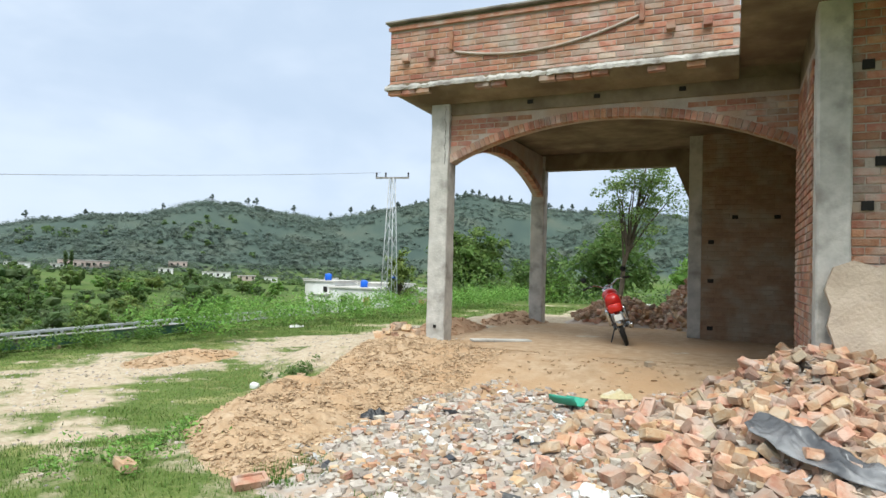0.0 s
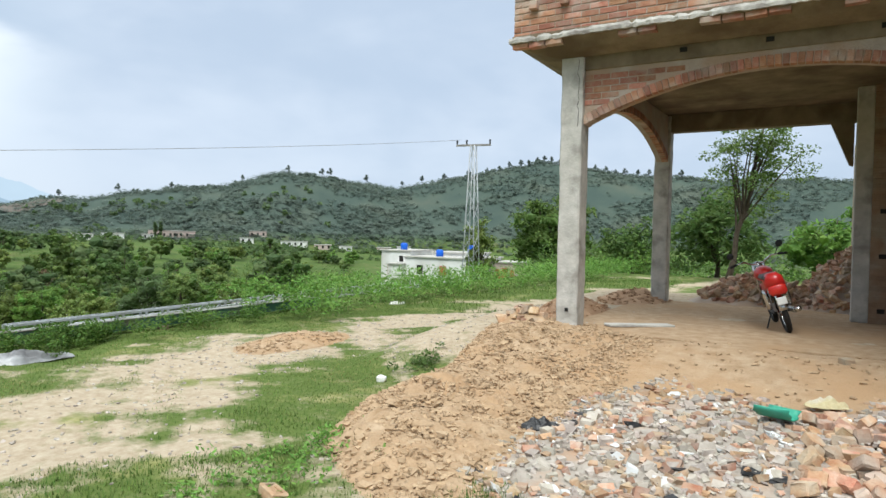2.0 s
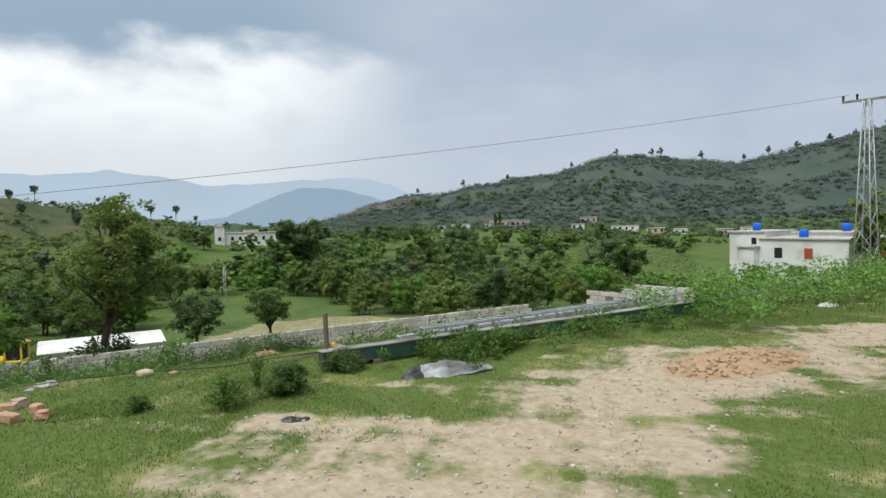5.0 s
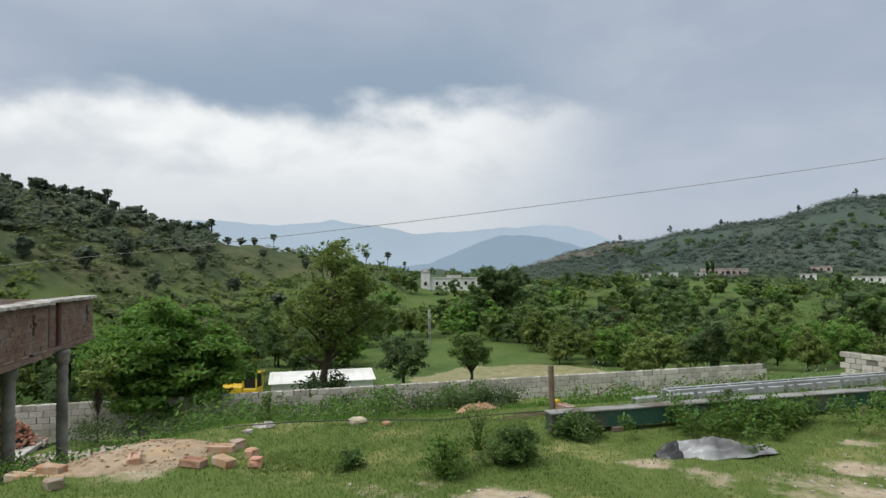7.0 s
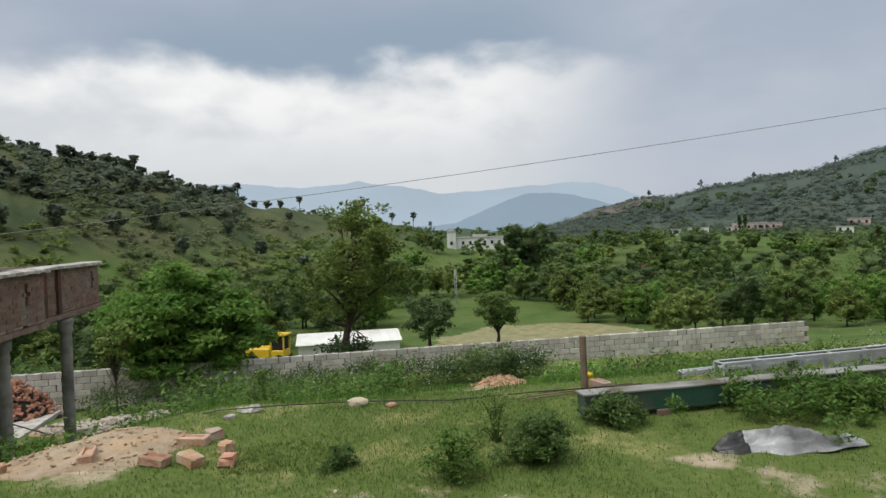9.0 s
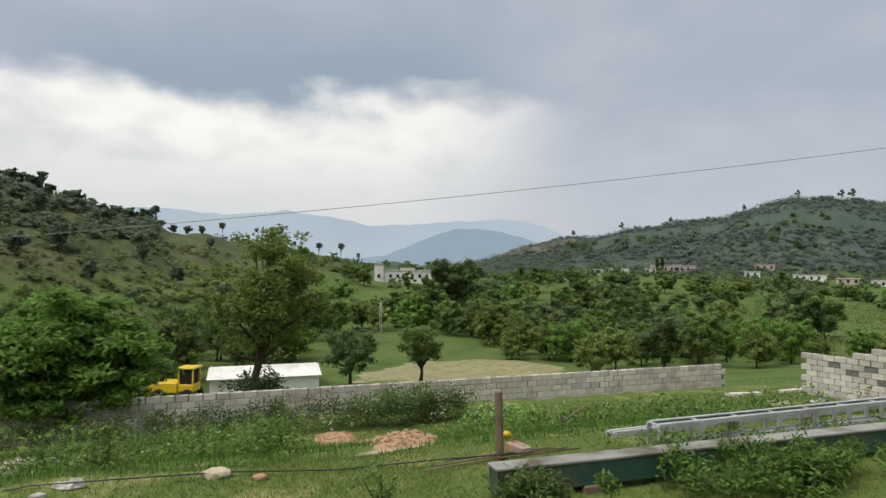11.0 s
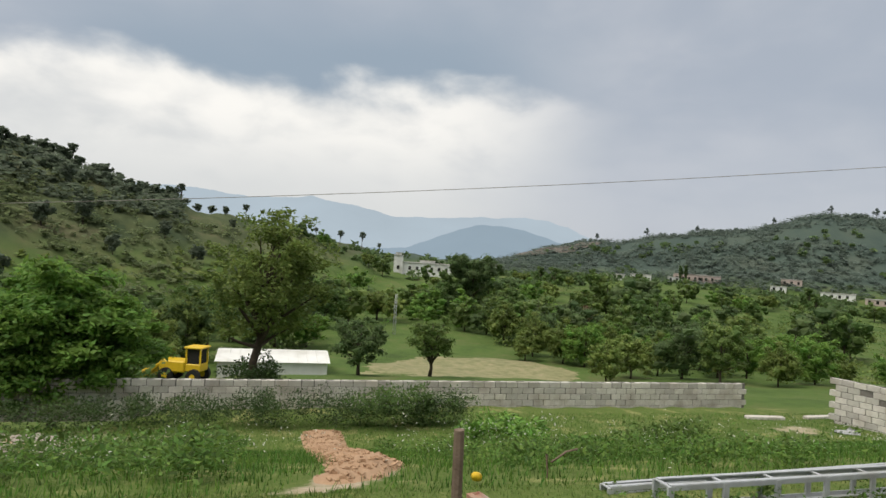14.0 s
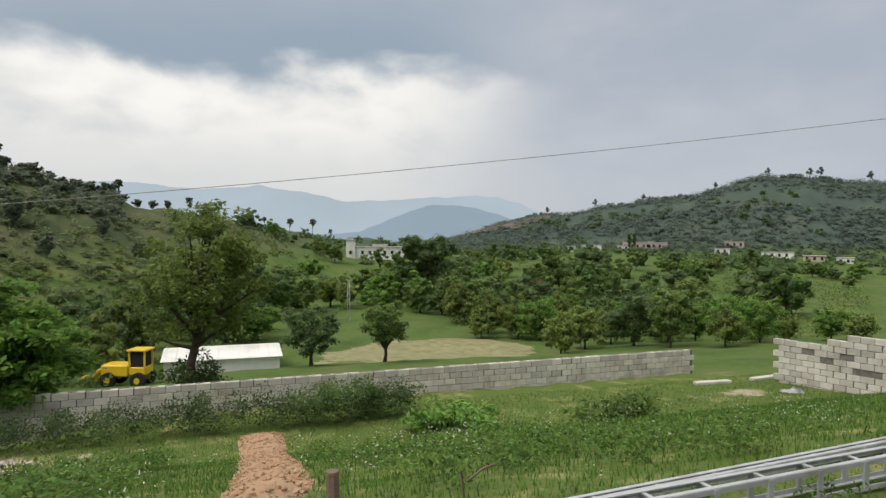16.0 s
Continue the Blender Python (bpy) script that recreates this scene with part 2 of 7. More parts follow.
M_LEAF = [leafmat("leaf_dark", (0.092, 0.158, 0.045), (0.134, 0.212, 0.062), transl=0.5),
          leafmat("leaf_mid", (0.104, 0.172, 0.042), (0.148, 0.222, 0.06), transl=0.45),
          leafmat("leaf_olive", (0.118, 0.185, 0.05), (0.165, 0.235, 0.066), transl=0.45),
          leafmat("leaf_bright", (0.13, 0.255, 0.045), (0.18, 0.33, 0.07)),
          leafmat("leaf_deep", (0.096, 0.152, 0.058), (0.134, 0.198, 0.075), transl=0.5),
          leafmat("leaf_broad", (0.122, 0.235, 0.046), (0.19, 0.32, 0.068), transl=0.5),
          leafmat("leaf_airy", (0.13, 0.182, 0.045), (0.19, 0.25, 0.066), transl=0.45),
          leafmat("leaf_yellow", (0.15, 0.215, 0.05), (0.205, 0.265, 0.07)),
          leafmat("leaf_pale", (0.20, 0.30, 0.13), (0.30, 0.40, 0.20)),
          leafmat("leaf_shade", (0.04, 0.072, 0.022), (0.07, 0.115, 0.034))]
M_RUSTLEAF = leafmat("leaf_rust", (0.15, 0.095, 0.06), (0.20, 0.13, 0.08))
M_PINE = leafmat("pine_needles", (0.118, 0.152, 0.105), (0.16, 0.195, 0.13), 0.18, 0.01, 0.55)
# haze painted in: far leaves are paler and bluer than the near ones
M_FAR1 = leafmat("far_woods_dark_haze", (0.145, 0.185, 0.16), (0.18, 0.22, 0.185), 0.05, 0.005, 0.6)
M_DRYGRASS = leafmat("dry_grass_blades", (0.24, 0.235, 0.085), (0.36, 0.33, 0.15), 0.3, 0.02, 0.3)
M_GRASS = leafmat("grass_blades", (0.094, 0.165, 0.034), (0.16, 0.235, 0.056), 0.5, 0.025, 0.4)
M_SLOPEGRASS = leafmat("slope_grass_blades", (0.064, 0.148, 0.023), (0.106, 0.205, 0.035), 0.5, 0.025, 0.4)
M_WEED = leafmat("weed_leaves", (0.080, 0.155, 0.03), (0.132, 0.222, 0.046), 0.5, 0.02, 0.4)


# ---- mesh helpers ----
def mesh_object(name, verts, faces, material, parent=None, label="", smooth=False):
    me = bpy.data.meshes.new(name)
    me.from_pydata([tuple(v) for v in verts], [], faces)
    me.update()
    if material:
        me.materials.append(material)
    if smooth:
        me.polygons.foreach_set("use_smooth", [True] * len(me.polygons))
    ob = new(name, me)
    if parent:
        ob.parent = parent
    if label:
        ob["label"] = label
    return ob


def part(name, bm, material, parent=None, label="", smooth=False):
    me = bpy.data.meshes.new(name)
    bmesh.ops.recalc_face_normals(bm, faces=bm.faces)
    bm.to_mesh(me)
    bm.free()
    if material:
        me.materials.append(material)
    if smooth:
        me.polygons.foreach_set("use_smooth", [True] * len(me.polygons))
    ob = new(name, me)
    if parent:
        ob.parent = parent
    if label:
        ob["label"] = label
    return ob


def thing(name, label, category, m=None, group="", kind=""):
    ob = new(name)
    ob.empty_display_size = 0.1
    if m is not None:
        ob.matrix_basis = m
    return tagged(ob, label, category, group, kind)


def box(bm, lo, hi, bevel=0.0, m=None):
    c = [(a + b) / 2 for a, b in zip(lo, hi)]
    s = [abs(b - a) for a, b in zip(lo, hi)]
    r = bmesh.ops.create_cube(bm, size=1.0, matrix=Matrix.Translation(c) @ Matrix.Diagonal((*s, 1)))
    vs = r["verts"]
    if bevel:
        es = list({e for v in vs for e in v.link_edges})
        rb = bmesh.ops.bevel(bm, geom=es, offset=bevel, segments=1, affect="EDGES")
        vs = list({v for f in rb["faces"] for v in f.verts} | {v for v in vs if v.is_valid})
    if m is not None:
        bmesh.ops.transform(bm, matrix=m, verts=[v for v in vs if v.is_valid])
    return vs


def boxpart(name, lo, hi, material, parent=None, label="", bevel=0.0):
    bm = bmesh.new()
    box(bm, lo, hi, bevel)
    return part(name, bm, material, parent, label)


def tube(bm, pts, radii, n=8, cap=True):
    """A tapered tube along points."""
    rings = []
    pts = [Vector(p) for p in pts]
    for i, p in enumerate(pts):
        d = (pts[min(i + 1, len(pts) - 1)] - pts[max(i - 1, 0)]).normalized()
        a = d.orthogonal().normalized() if i == 0 else (rings_a - d * rings_a.dot(d)).normalized()
        rings_a = a
        b = d.cross(a)
        r = radii[i] if hasattr(radii, "__len__") else radii
        rings.append([bm.verts.new(p + (a * math.cos(2 * math.pi * k / n) + b * math.sin(2 * math.pi * k / n)) * r) for k in range(n)])
    for u, v in zip(rings, rings[1:]):
        for k in range(n):
            bm.faces.new((u[k], u[(k + 1) % n], v[(k + 1) % n], v[k]))
    if cap:
        bm.faces.new(rings[0][::-1])
        bm.faces.new(rings[-1])
    return rings


def tubepart(name, pts, radii, material, parent=None, label="", n=8):
    bm = bmesh.new()
    tube(bm, pts, radii, n)
    return part(name, bm, material, parent, label, smooth=True)


# ---- ground: one sheet from the yard to the hills ----
RIDGE = [(-60, 3.0, 420), (-20, 4.2, 450), (8, 4.9, 470), (14, 5.3, 470), (22, 6.4, 460), (28, 5.2, 450), (35, 3.9, 450), (40, 4.6, 440), (44.5, 5.0, 430), (50, 3.6, 420),
         (58, 2.55, 430), (63, 1.9, 440), (67, 0.9, 420), (71, -0.1, 400), (76, -0.3, 380), (82, 0.2, 300), (87.5, 1.1, 265), (92.4, 2.0, 240), (96, 2.5, 222), (98.2, 3.1, 212), (101, 3.9, 205),
         (104, 4.65, 198), (108.3, 5.6, 194), (112.3, 6.6, 190), (117.7, 7.6, 186), (125, 8.8, 182), (150, 8.6, 190), (200, 4.0, 260), (300, 3.0, 420)]
R_AZ, R_EL, R_D = (np.array(c) for c in zip(*RIDGE))
FALL_D = np.array([0, 1.5, 11, 16.5, 20, 37, 49, 56, 75, 110, 150, 225, 320, 800, 4000], float)
FALL_Z = np.array([0, -0.35, -3.15, -3.45, -5.0, -7.2, -8.9, -10.2, -10.9, -11.0, -9.5, -4.5, -3.0, -3.0, -30], float)
C0 = (-4.0, 1.0)


def sstep(t):
    t = np.clip(t, 0, 1)
    return t * t * (3 - 2 * t)


def wob(x, y, s, k=0.0):
    """Cheap smooth variation made of sines."""
    return (np.sin(x * s + 1.3 + k) * np.cos(y * s * 1.17 + 0.4 * k) + 0.5 * np.sin(x * s * 2.3 - y * s * 1.9 + k) + 0.25 * np.sin(x * s * 4.7 + y * s * 5.1 + 2 * k)) / 1.75


def ground_z(x, y):
    x, y = np.asarray(x, float), np.asarray(y, float)
    d = np.maximum(-11.3 + 2.0 * sstep((0.3 - y) / 2.4) - x, (y - 30) * 0.5)
    d = np.maximum(d, 0)
    z = np.interp(d, FALL_D, FALL_Z)
    near = sstep(1 - d / 8)
    # earth apron up to the porch floor
    ax = np.maximum(np.maximum(-5.6 - x, x - 30), 0)
    ay = np.maximum(np.maximum(8.6 - y, y - 16.5), 0)
    z = z + 0.33 * sstep(1 - np.hypot(ax * 1.0, ay * 0.4))
    z = z + 0.025 * wob(x, y, 1.1) + 0.012 * wob(x, y, 3.7, 2.0) + 0.35 * (1 - near) * wob(x, y, 0.16, 1.0) * sstep((d - 10) / 20)
    rx, ry = x - C0[0], y - C0[1]
    r = np.hypot(rx, ry)
    az = np.degrees(np.arctan2(-rx, ry))
    az = np.where(az < -60, az + 360, az)
    el, dd = np.interp(az, R_AZ, R_EL), np.interp(az, R_AZ, R_D)
    zc = 1.6 + dd * np.tan(np.radians(el))
    zc = zc + 1.2 * wob(az, az * 0.3, 0.9)
    foot = np.interp(az, [72, 85], [0.66, 0.42])
    t = (r - foot * dd) / ((1 - foot) * dd)
    up = sstep(t) ** 1.15
    z = np.where(t > 0, z + (zc - z) * up, z)
    # terraces on the slopes
    step = 2.1
    zt = z + 0.9 * wob(x, y, 0.045, 2.0)
    ter = np.floor(zt / step) * step + step * sstep((zt / step - np.floor(zt / step) - 0.66) / 0.34) - (zt - z)
    keep = np.where(az > 80, 0.25, 0.6)
    z = np.where((t > 0.05) & (t < 0.8), z * keep + ter * (1 - keep), z)
    back = np.clip((r - dd) / (dd * 1.2), 0, 1)
    z = np.where(r > dd, z + (-25 - z) * sstep(back), z)
    return z + np.where(t > 0, 1.0 * wob(x, y, 0.06, 3.0) * np.clip(t * 3, 0, 1), 0)


TRACK = [(-3.0, -1.5), (-5.4, 1.4), (-6.7, 3.0), (-7.5, 5.6), (-7.7, 8.5), (-7.4, 11.5), (-6.9, 14.5), (-5.6, 20.0), (-4, 30)]


def dirtness(x, y):
    """1 on the worn track and bare patches of the yard, 0 on grass."""
    x, y = np.asarray(x, float), np.asarray(y, float)
    best = np.full(x.shape, 99.0)
    for (ax, ay), (bx, by) in zip(TRACK, TRACK[1:]):
        ux, uy = bx - ax, by - ay
        s = np.clip(((x - ax) * ux + (y - ay) * uy) / (ux * ux + uy * uy), 0, 1)
        w = np.interp(ay + s * uy, [0, 3, 6, 9, 14], [1.95, 1.75, 1.4, 0.85, 0.6])
        best = np.minimum(best, np.hypot(x - ax - s * ux, y - ay - s * uy) / w)
    d = 1.2 - best + 0.55 * wob(x, y, 1.3, 0.7) + 0.5 * wob(x, y, 3.4, 1.9) + 0.25 * wob(x, y, 8.1, 0.6)
    patch = 0.9 * wob(x, y, 0.85, 3.3) + 0.6 * wob(x, y, 2.3, 0.3) + 0.35 * wob(x, y, 6.7, 2.2) - 0.1
    d = np.maximum(d, np.where(x > -9.4, patch, -1))
    porch = 1.6 - np.maximum(np.maximum(-5.2 - x, x - 30), np.maximum(8.2 - y, y - 16.0)) * 1.0
    heap = np.maximum(1.2 - np.hypot((x + 2.6) / 2.6, (y - 5.6) / 2.6), 1.6 - np.hypot((x + 0.5) / 3.2, (y - 7.6) / 2.0))
    pit = 1.15 - np.hypot((x + 10.4) / 0.9, (y + 0.6) / 0.75) + 0.3 * wob(x, y, 2.5)
    strip = 1.4 - np.abs(y - np.interp(x, [-24, -17.5, -14, -13, -12, -11.4], [4.05, 3.8, 3.58, 3.45, 3.1, 2.8])) / 0.3 + 0.25 * wob(x, y, 2.2)
    strip = np.where((x < -11.6) & (x > -24.3), strip, -1)
    low = 1.35 - np.hypot((x + 23.4) / 1.5, (y + 2.7) / 2.7) + 0.3 * wob(x, y, 1.9)
    bare = np.full(x.shape, -1.0)
    for bx, by, br in ((-21.0, 9.3, 0.5), (-24.0, 18.9, 0.7)):
        bare = np.maximum(bare, 1.25 - np.hypot(x - bx, (y - by) / 1.3) / br + 0.35 * wob(x, y, 3.0, bx))
    d = np.maximum.reduce([d, porch, heap, pit, strip])
    d = np.where((x < -9.2) & (pit < 0) & (strip < 0), d - 0.8, d)
    d = np.maximum.reduce([d, low, bare])
    return np.clip(d, 0, 1)


def build_ground():
    az = np.concatenate([np.arange(-25, 130, 0.36), np.arange(130, 335, 5.0)])
    rr = np.concatenate([np.arange(0.6, 14, 0.11), 14 * 1.026 ** np.arange(0, 156), [1500, 2600, 4200]])
    a, r = np.meshgrid(np.radians(az), rr)
    gx, gy = C0[0] - r * np.sin(a), C0[1] + r * np.cos(a)
    gz = ground_z(gx, gy)
    na, nr = len(az), len(rr)
    verts = np.stack([gx.ravel(), gy.ravel(), gz.ravel()], 1)
    cx = np.array([[C0[0], C0[1], float(ground_z(C0[0], C0[1]))]])
    i, j = np.meshgrid(np.arange(nr - 1), np.arange(na), indexing="ij")
    j2 = (j + 1) % na
    quads = np.stack([i * na + j, i * na + j2, (i + 1) * na + j2, (i + 1) * na + j], -1).reshape(-1, 4)
    fan = [(nr * na, k, (k + 1) % na) for k in range(na)]
    me = bpy.data.meshes.new("ground")
    me.from_pydata(np.concatenate([verts, cx]).tolist(), [], [tuple(q[::-1]) for q in quads.tolist()] + fan)
    at = me.attributes.new("dirt", "FLOAT", "POINT")
    allx, ally = np.append(gx.ravel(), C0[0]), np.append(gy.ravel(), C0[1])
    at.data.foreach_set("value", dirtness(allx, ally).astype(np.float32))
    me.polygons.foreach_set("use_smooth", [True] * len(me.polygons))
    me.update()
    ob = new("ground", me)
    m = bpy.data.materials.new("ground_cover")
    m.use_nodes = True
    nt = m.node_tree
    b = nt.nodes["Principled BSDF"]
    geo = nt.nodes.new("ShaderNodeNewGeometry")

    def nz(scale, detail=6.0, rough=0.6):
        n = nt.nodes.new("ShaderNodeTexNoise")
        n.inputs["Scale"].default_value, n.inputs["Detail"].default_value, n.inputs["Roughness"].default_value = scale, detail, rough
        nt.links.new(geo.outputs["Position"], n.inputs["Vector"])
        return n.outputs["Fac"]

    def ramp(f, stops):
        n = nt.nodes.new("ShaderNodeValToRGB")
        for k, (p, c) in enumerate(stops):
            e = n.color_ramp.elements[k] if k < 2 else n.color_ramp.elements.new(p)
            e.position, e.color = p, (*c, 1)
        nt.links.new(f, n.inputs[0])
        return n.outputs[0]

    def mixc(f, c1, c2):
        n = nt.nodes.new("ShaderNodeMix")
        n.data_type = "RGBA"
        nt.links.new(f, n.inputs[0])
        nt.links.new(c1, n.inputs[6])
        nt.links.new(c2, n.inputs[7])
        return n.outputs[2]

    grass = ramp(nz(13.0, 11, 0.78), [(0.3, (0.066, 0.105, 0.024)), (0.72, (0.165, 0.18, 0.07)), (0.5, (0.105, 0.15, 0.038))])
    soil = ramp(nz(8.0, 11, 0.76), [(0.3, (0.30, 0.232, 0.15)), (0.7, (0.52, 0.45, 0.345)), (0.5, (0.425, 0.35, 0.255))])
    dry = ramp(nz(9.0, 6), [(0.3, (0.20, 0.20, 0.075)), (0.7, (0.36, 0.33, 0.17)), (0.5, (0.26, 0.26, 0.10))])
    dm = nt.nodes.new("ShaderNodeMapRange")
    dm.inputs["From Min"].default_value, dm.inputs["From Max"].default_value = 0.52, 0.68
    nt.links.new(nz(1.3, 7, 0.65), dm.inputs["Value"])
    grass = mixc(dm.outputs[0], grass, dry)
    atn = nt.nodes.new("ShaderNodeAttribute")
    atn.attribute_name = "dirt"
    mm = nt.nodes.new("ShaderNodeMath")
    mm.operation = "ADD"
    nt.links.new(atn.outputs["Fac"], mm.inputs[0])
    m3 = nt.nodes.new("ShaderNodeMapRange")
    nt.links.new(nz(1.9, 8, 0.72), m3.inputs["Value"])
    m3.inputs["From Min"].default_value, m3.inputs["From Max"].default_value = 0.2, 0.8
    m3.inputs["To Min"].default_value, m3.inputs["To Max"].default_value = -0.85, 0.7
    nt.links.new(m3.outputs[0], mm.inputs[1])
    sharp = nt.nodes.new("ShaderNodeMapRange")
    sharp.inputs["From Min"].default_value, sharp.inputs["From Max"].default_value = 0.25, 0.75
    nt.links.new(mm.outputs[0], sharp.inputs["Value"])
    yard = mixc(sharp.outputs[0], grass, soil)
    # farther off: fields and scrub of larger grain
    field = ramp(nz(0.12, 14, 0.82), [(0.36, (0.055, 0.085, 0.027)), (0.66, (0.135, 0.135, 0.06)), (0.5, (0.082, 0.132, 0.034))])
    # scrub carries the far ridge's haze as a blue-grey base colour
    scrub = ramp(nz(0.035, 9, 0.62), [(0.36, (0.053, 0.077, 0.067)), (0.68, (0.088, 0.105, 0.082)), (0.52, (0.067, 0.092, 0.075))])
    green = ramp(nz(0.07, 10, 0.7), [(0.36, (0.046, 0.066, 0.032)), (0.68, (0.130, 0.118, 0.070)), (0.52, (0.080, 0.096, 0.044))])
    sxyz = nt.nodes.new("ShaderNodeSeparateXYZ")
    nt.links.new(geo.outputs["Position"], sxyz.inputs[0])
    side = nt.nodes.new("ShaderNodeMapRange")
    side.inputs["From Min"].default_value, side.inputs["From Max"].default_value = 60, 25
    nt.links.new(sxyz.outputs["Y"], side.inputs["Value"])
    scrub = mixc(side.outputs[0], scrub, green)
    sep = nt.nodes.new("ShaderNodeVectorMath")
    sep.operation = "LENGTH"
    nt.links.new(geo.outputs["Position"], sep.inputs[0])

    def band(a, bb):
        n = nt.nodes.new("ShaderNodeMapRange")
        n.inputs["From Min"].default_value, n.inputs["From Max"].default_value = a, bb
        nt.links.new(sep.outputs["Value"], n.inputs["Value"])
        return n.outputs[0]

    col = mixc(band(28, 45), yard, field)
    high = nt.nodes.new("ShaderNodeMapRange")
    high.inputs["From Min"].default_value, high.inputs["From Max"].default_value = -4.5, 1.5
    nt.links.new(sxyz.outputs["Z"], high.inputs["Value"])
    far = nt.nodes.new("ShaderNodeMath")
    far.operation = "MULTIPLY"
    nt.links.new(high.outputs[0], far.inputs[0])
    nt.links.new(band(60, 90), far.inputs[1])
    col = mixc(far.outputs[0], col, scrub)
    nt.links.new(col, b.inputs["Base Color"])
    b.inputs["Roughness"].default_value, b.inputs["Specular IOR Level"].default_value = 0.95, 0.1
    bp = nt.nodes.new("ShaderNodeBump")
    bp.inputs["Strength"].default_value, bp.inputs["Distance"].default_value = 0.7, 0.04
    nt.links.new(nz(9.0, 9, 0.7), bp.inputs["Height"])
    nt.links.new(bp.outputs[0], b.inputs["Normal"])
    me.materials.append(m)
    return tagged(ob, "grassy yard with worn dirt track falling to a valley", "ground", kind="structure")


build_ground()


def mountain(name, dist, crest, colour, label):
    """A far mountain ridge with depth, seen through the valley's head; blue glow paints in its haze."""
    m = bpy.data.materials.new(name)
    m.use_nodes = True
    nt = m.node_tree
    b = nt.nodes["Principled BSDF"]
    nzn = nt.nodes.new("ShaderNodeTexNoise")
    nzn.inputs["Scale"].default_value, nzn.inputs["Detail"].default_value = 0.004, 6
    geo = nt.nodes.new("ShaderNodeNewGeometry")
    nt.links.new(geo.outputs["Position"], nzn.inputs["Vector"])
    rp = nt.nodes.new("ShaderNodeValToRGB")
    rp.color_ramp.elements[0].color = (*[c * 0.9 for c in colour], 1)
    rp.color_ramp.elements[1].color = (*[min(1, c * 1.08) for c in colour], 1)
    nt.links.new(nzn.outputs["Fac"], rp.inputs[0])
    # emission in haze blue replaces a lit rock colour
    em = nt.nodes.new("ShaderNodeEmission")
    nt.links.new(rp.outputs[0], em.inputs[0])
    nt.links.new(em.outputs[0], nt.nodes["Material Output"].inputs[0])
    caz, cel = zip(*crest)
    az = np.arange(caz[0], caz[-1] + 0.01, 0.25)
    el = np.interp(az, caz, cel) + 0.08 * wob(az, az * 0.2, 1.7) + 0.03 * wob(az, az, 6.0)
    verts, faces = [], []
    for k, (a, e) in enumerate(zip(np.radians(az), np.radians(el))):
        for q in range(5):
            rr = dist * (0.8 + 0.05 * q)
            verts.append((C0[0] - rr * math.sin(a), C0[1] + rr * math.cos(a), -60 + (1.6 + dist * math.tan(e) + 60) * (q / 4) ** 0.8))
    for k in range(len(az) - 1):
        for q in range(4):
            i = k * 5 + q
            faces.append((i, i + 5, i + 6, i + 1))
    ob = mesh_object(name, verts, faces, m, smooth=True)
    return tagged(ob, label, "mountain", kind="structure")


mountain("backdrop_far", 2400, [(52, 1.2), (60, 1.6), (63.1, 2.65), (64.2, 3.25), (66.1, 3.7), (68, 3.85), (70.3, 3.75), (72.5, 3.65), (75.2, 3.45), (77.5, 3.35), (79.6, 3.25), (81, 3.55), (83, 4.0), (85, 4.2), (87, 4.5), (89, 4.3), (92.3, 4.02), (95.2, 4.35), (98.1, 4.45), (103, 4.3), (112, 4)], (0.42, 0.51, 0.60), "pale blue mountain range closing the valley, its haze painted as glow")
mountain("backdrop_near", 1700, [(58, 0.6), (62.9, 1.45), (65.2, 1.95), (67.9, 2.7), (70.3, 3.08), (72.3, 2.94), (74, 2.4), (75.8, 1.7), (78.3, 0.6), (82, 0.3)], (0.29, 0.38, 0.47), "blue mountain in front of the far range, its haze painted as glow")


# ---- the unfinished house: porch, main block ----
BL, BW, BH = 0.225, 0.108, 0.072       # brick
FLOOR_Z = 0.35


def brick_mesh(name, lx, ly, lz, material, seed):
    rnd = random.Random(seed)
    bm = bmesh.new()
    box(bm, (-lx / 2, -ly / 2, -lz / 2), (lx / 2, ly / 2, lz / 2), 0.006)
    for v in bm.verts:
        v.co += Vector([rnd.uniform(-0.003, 0.003) for _ in range(3)])
    me = bpy.data.meshes.new(name)
    bm.to_mesh(me)
    bm.free()
    me.materials.append(material)
    return me


BRICKS = {}


def brick_of(kind):
    if kind not in BRICKS:
        l = {"full": BL, "half": BL / 2 - 0.005, "end": BW}[kind]
        BRICKS[kind] = [brick_mesh("brick", l, BW, BH, M_BRICK, 7 * k + len(kind)) for k in range(3)]
    return BRICKS[kind]


def put_brick(parent, kind, m, rnd):
    ob = new("brick", rnd.choice(brick_of(kind)))
    ob.parent = parent
    ob.matrix_basis = m
    return ob


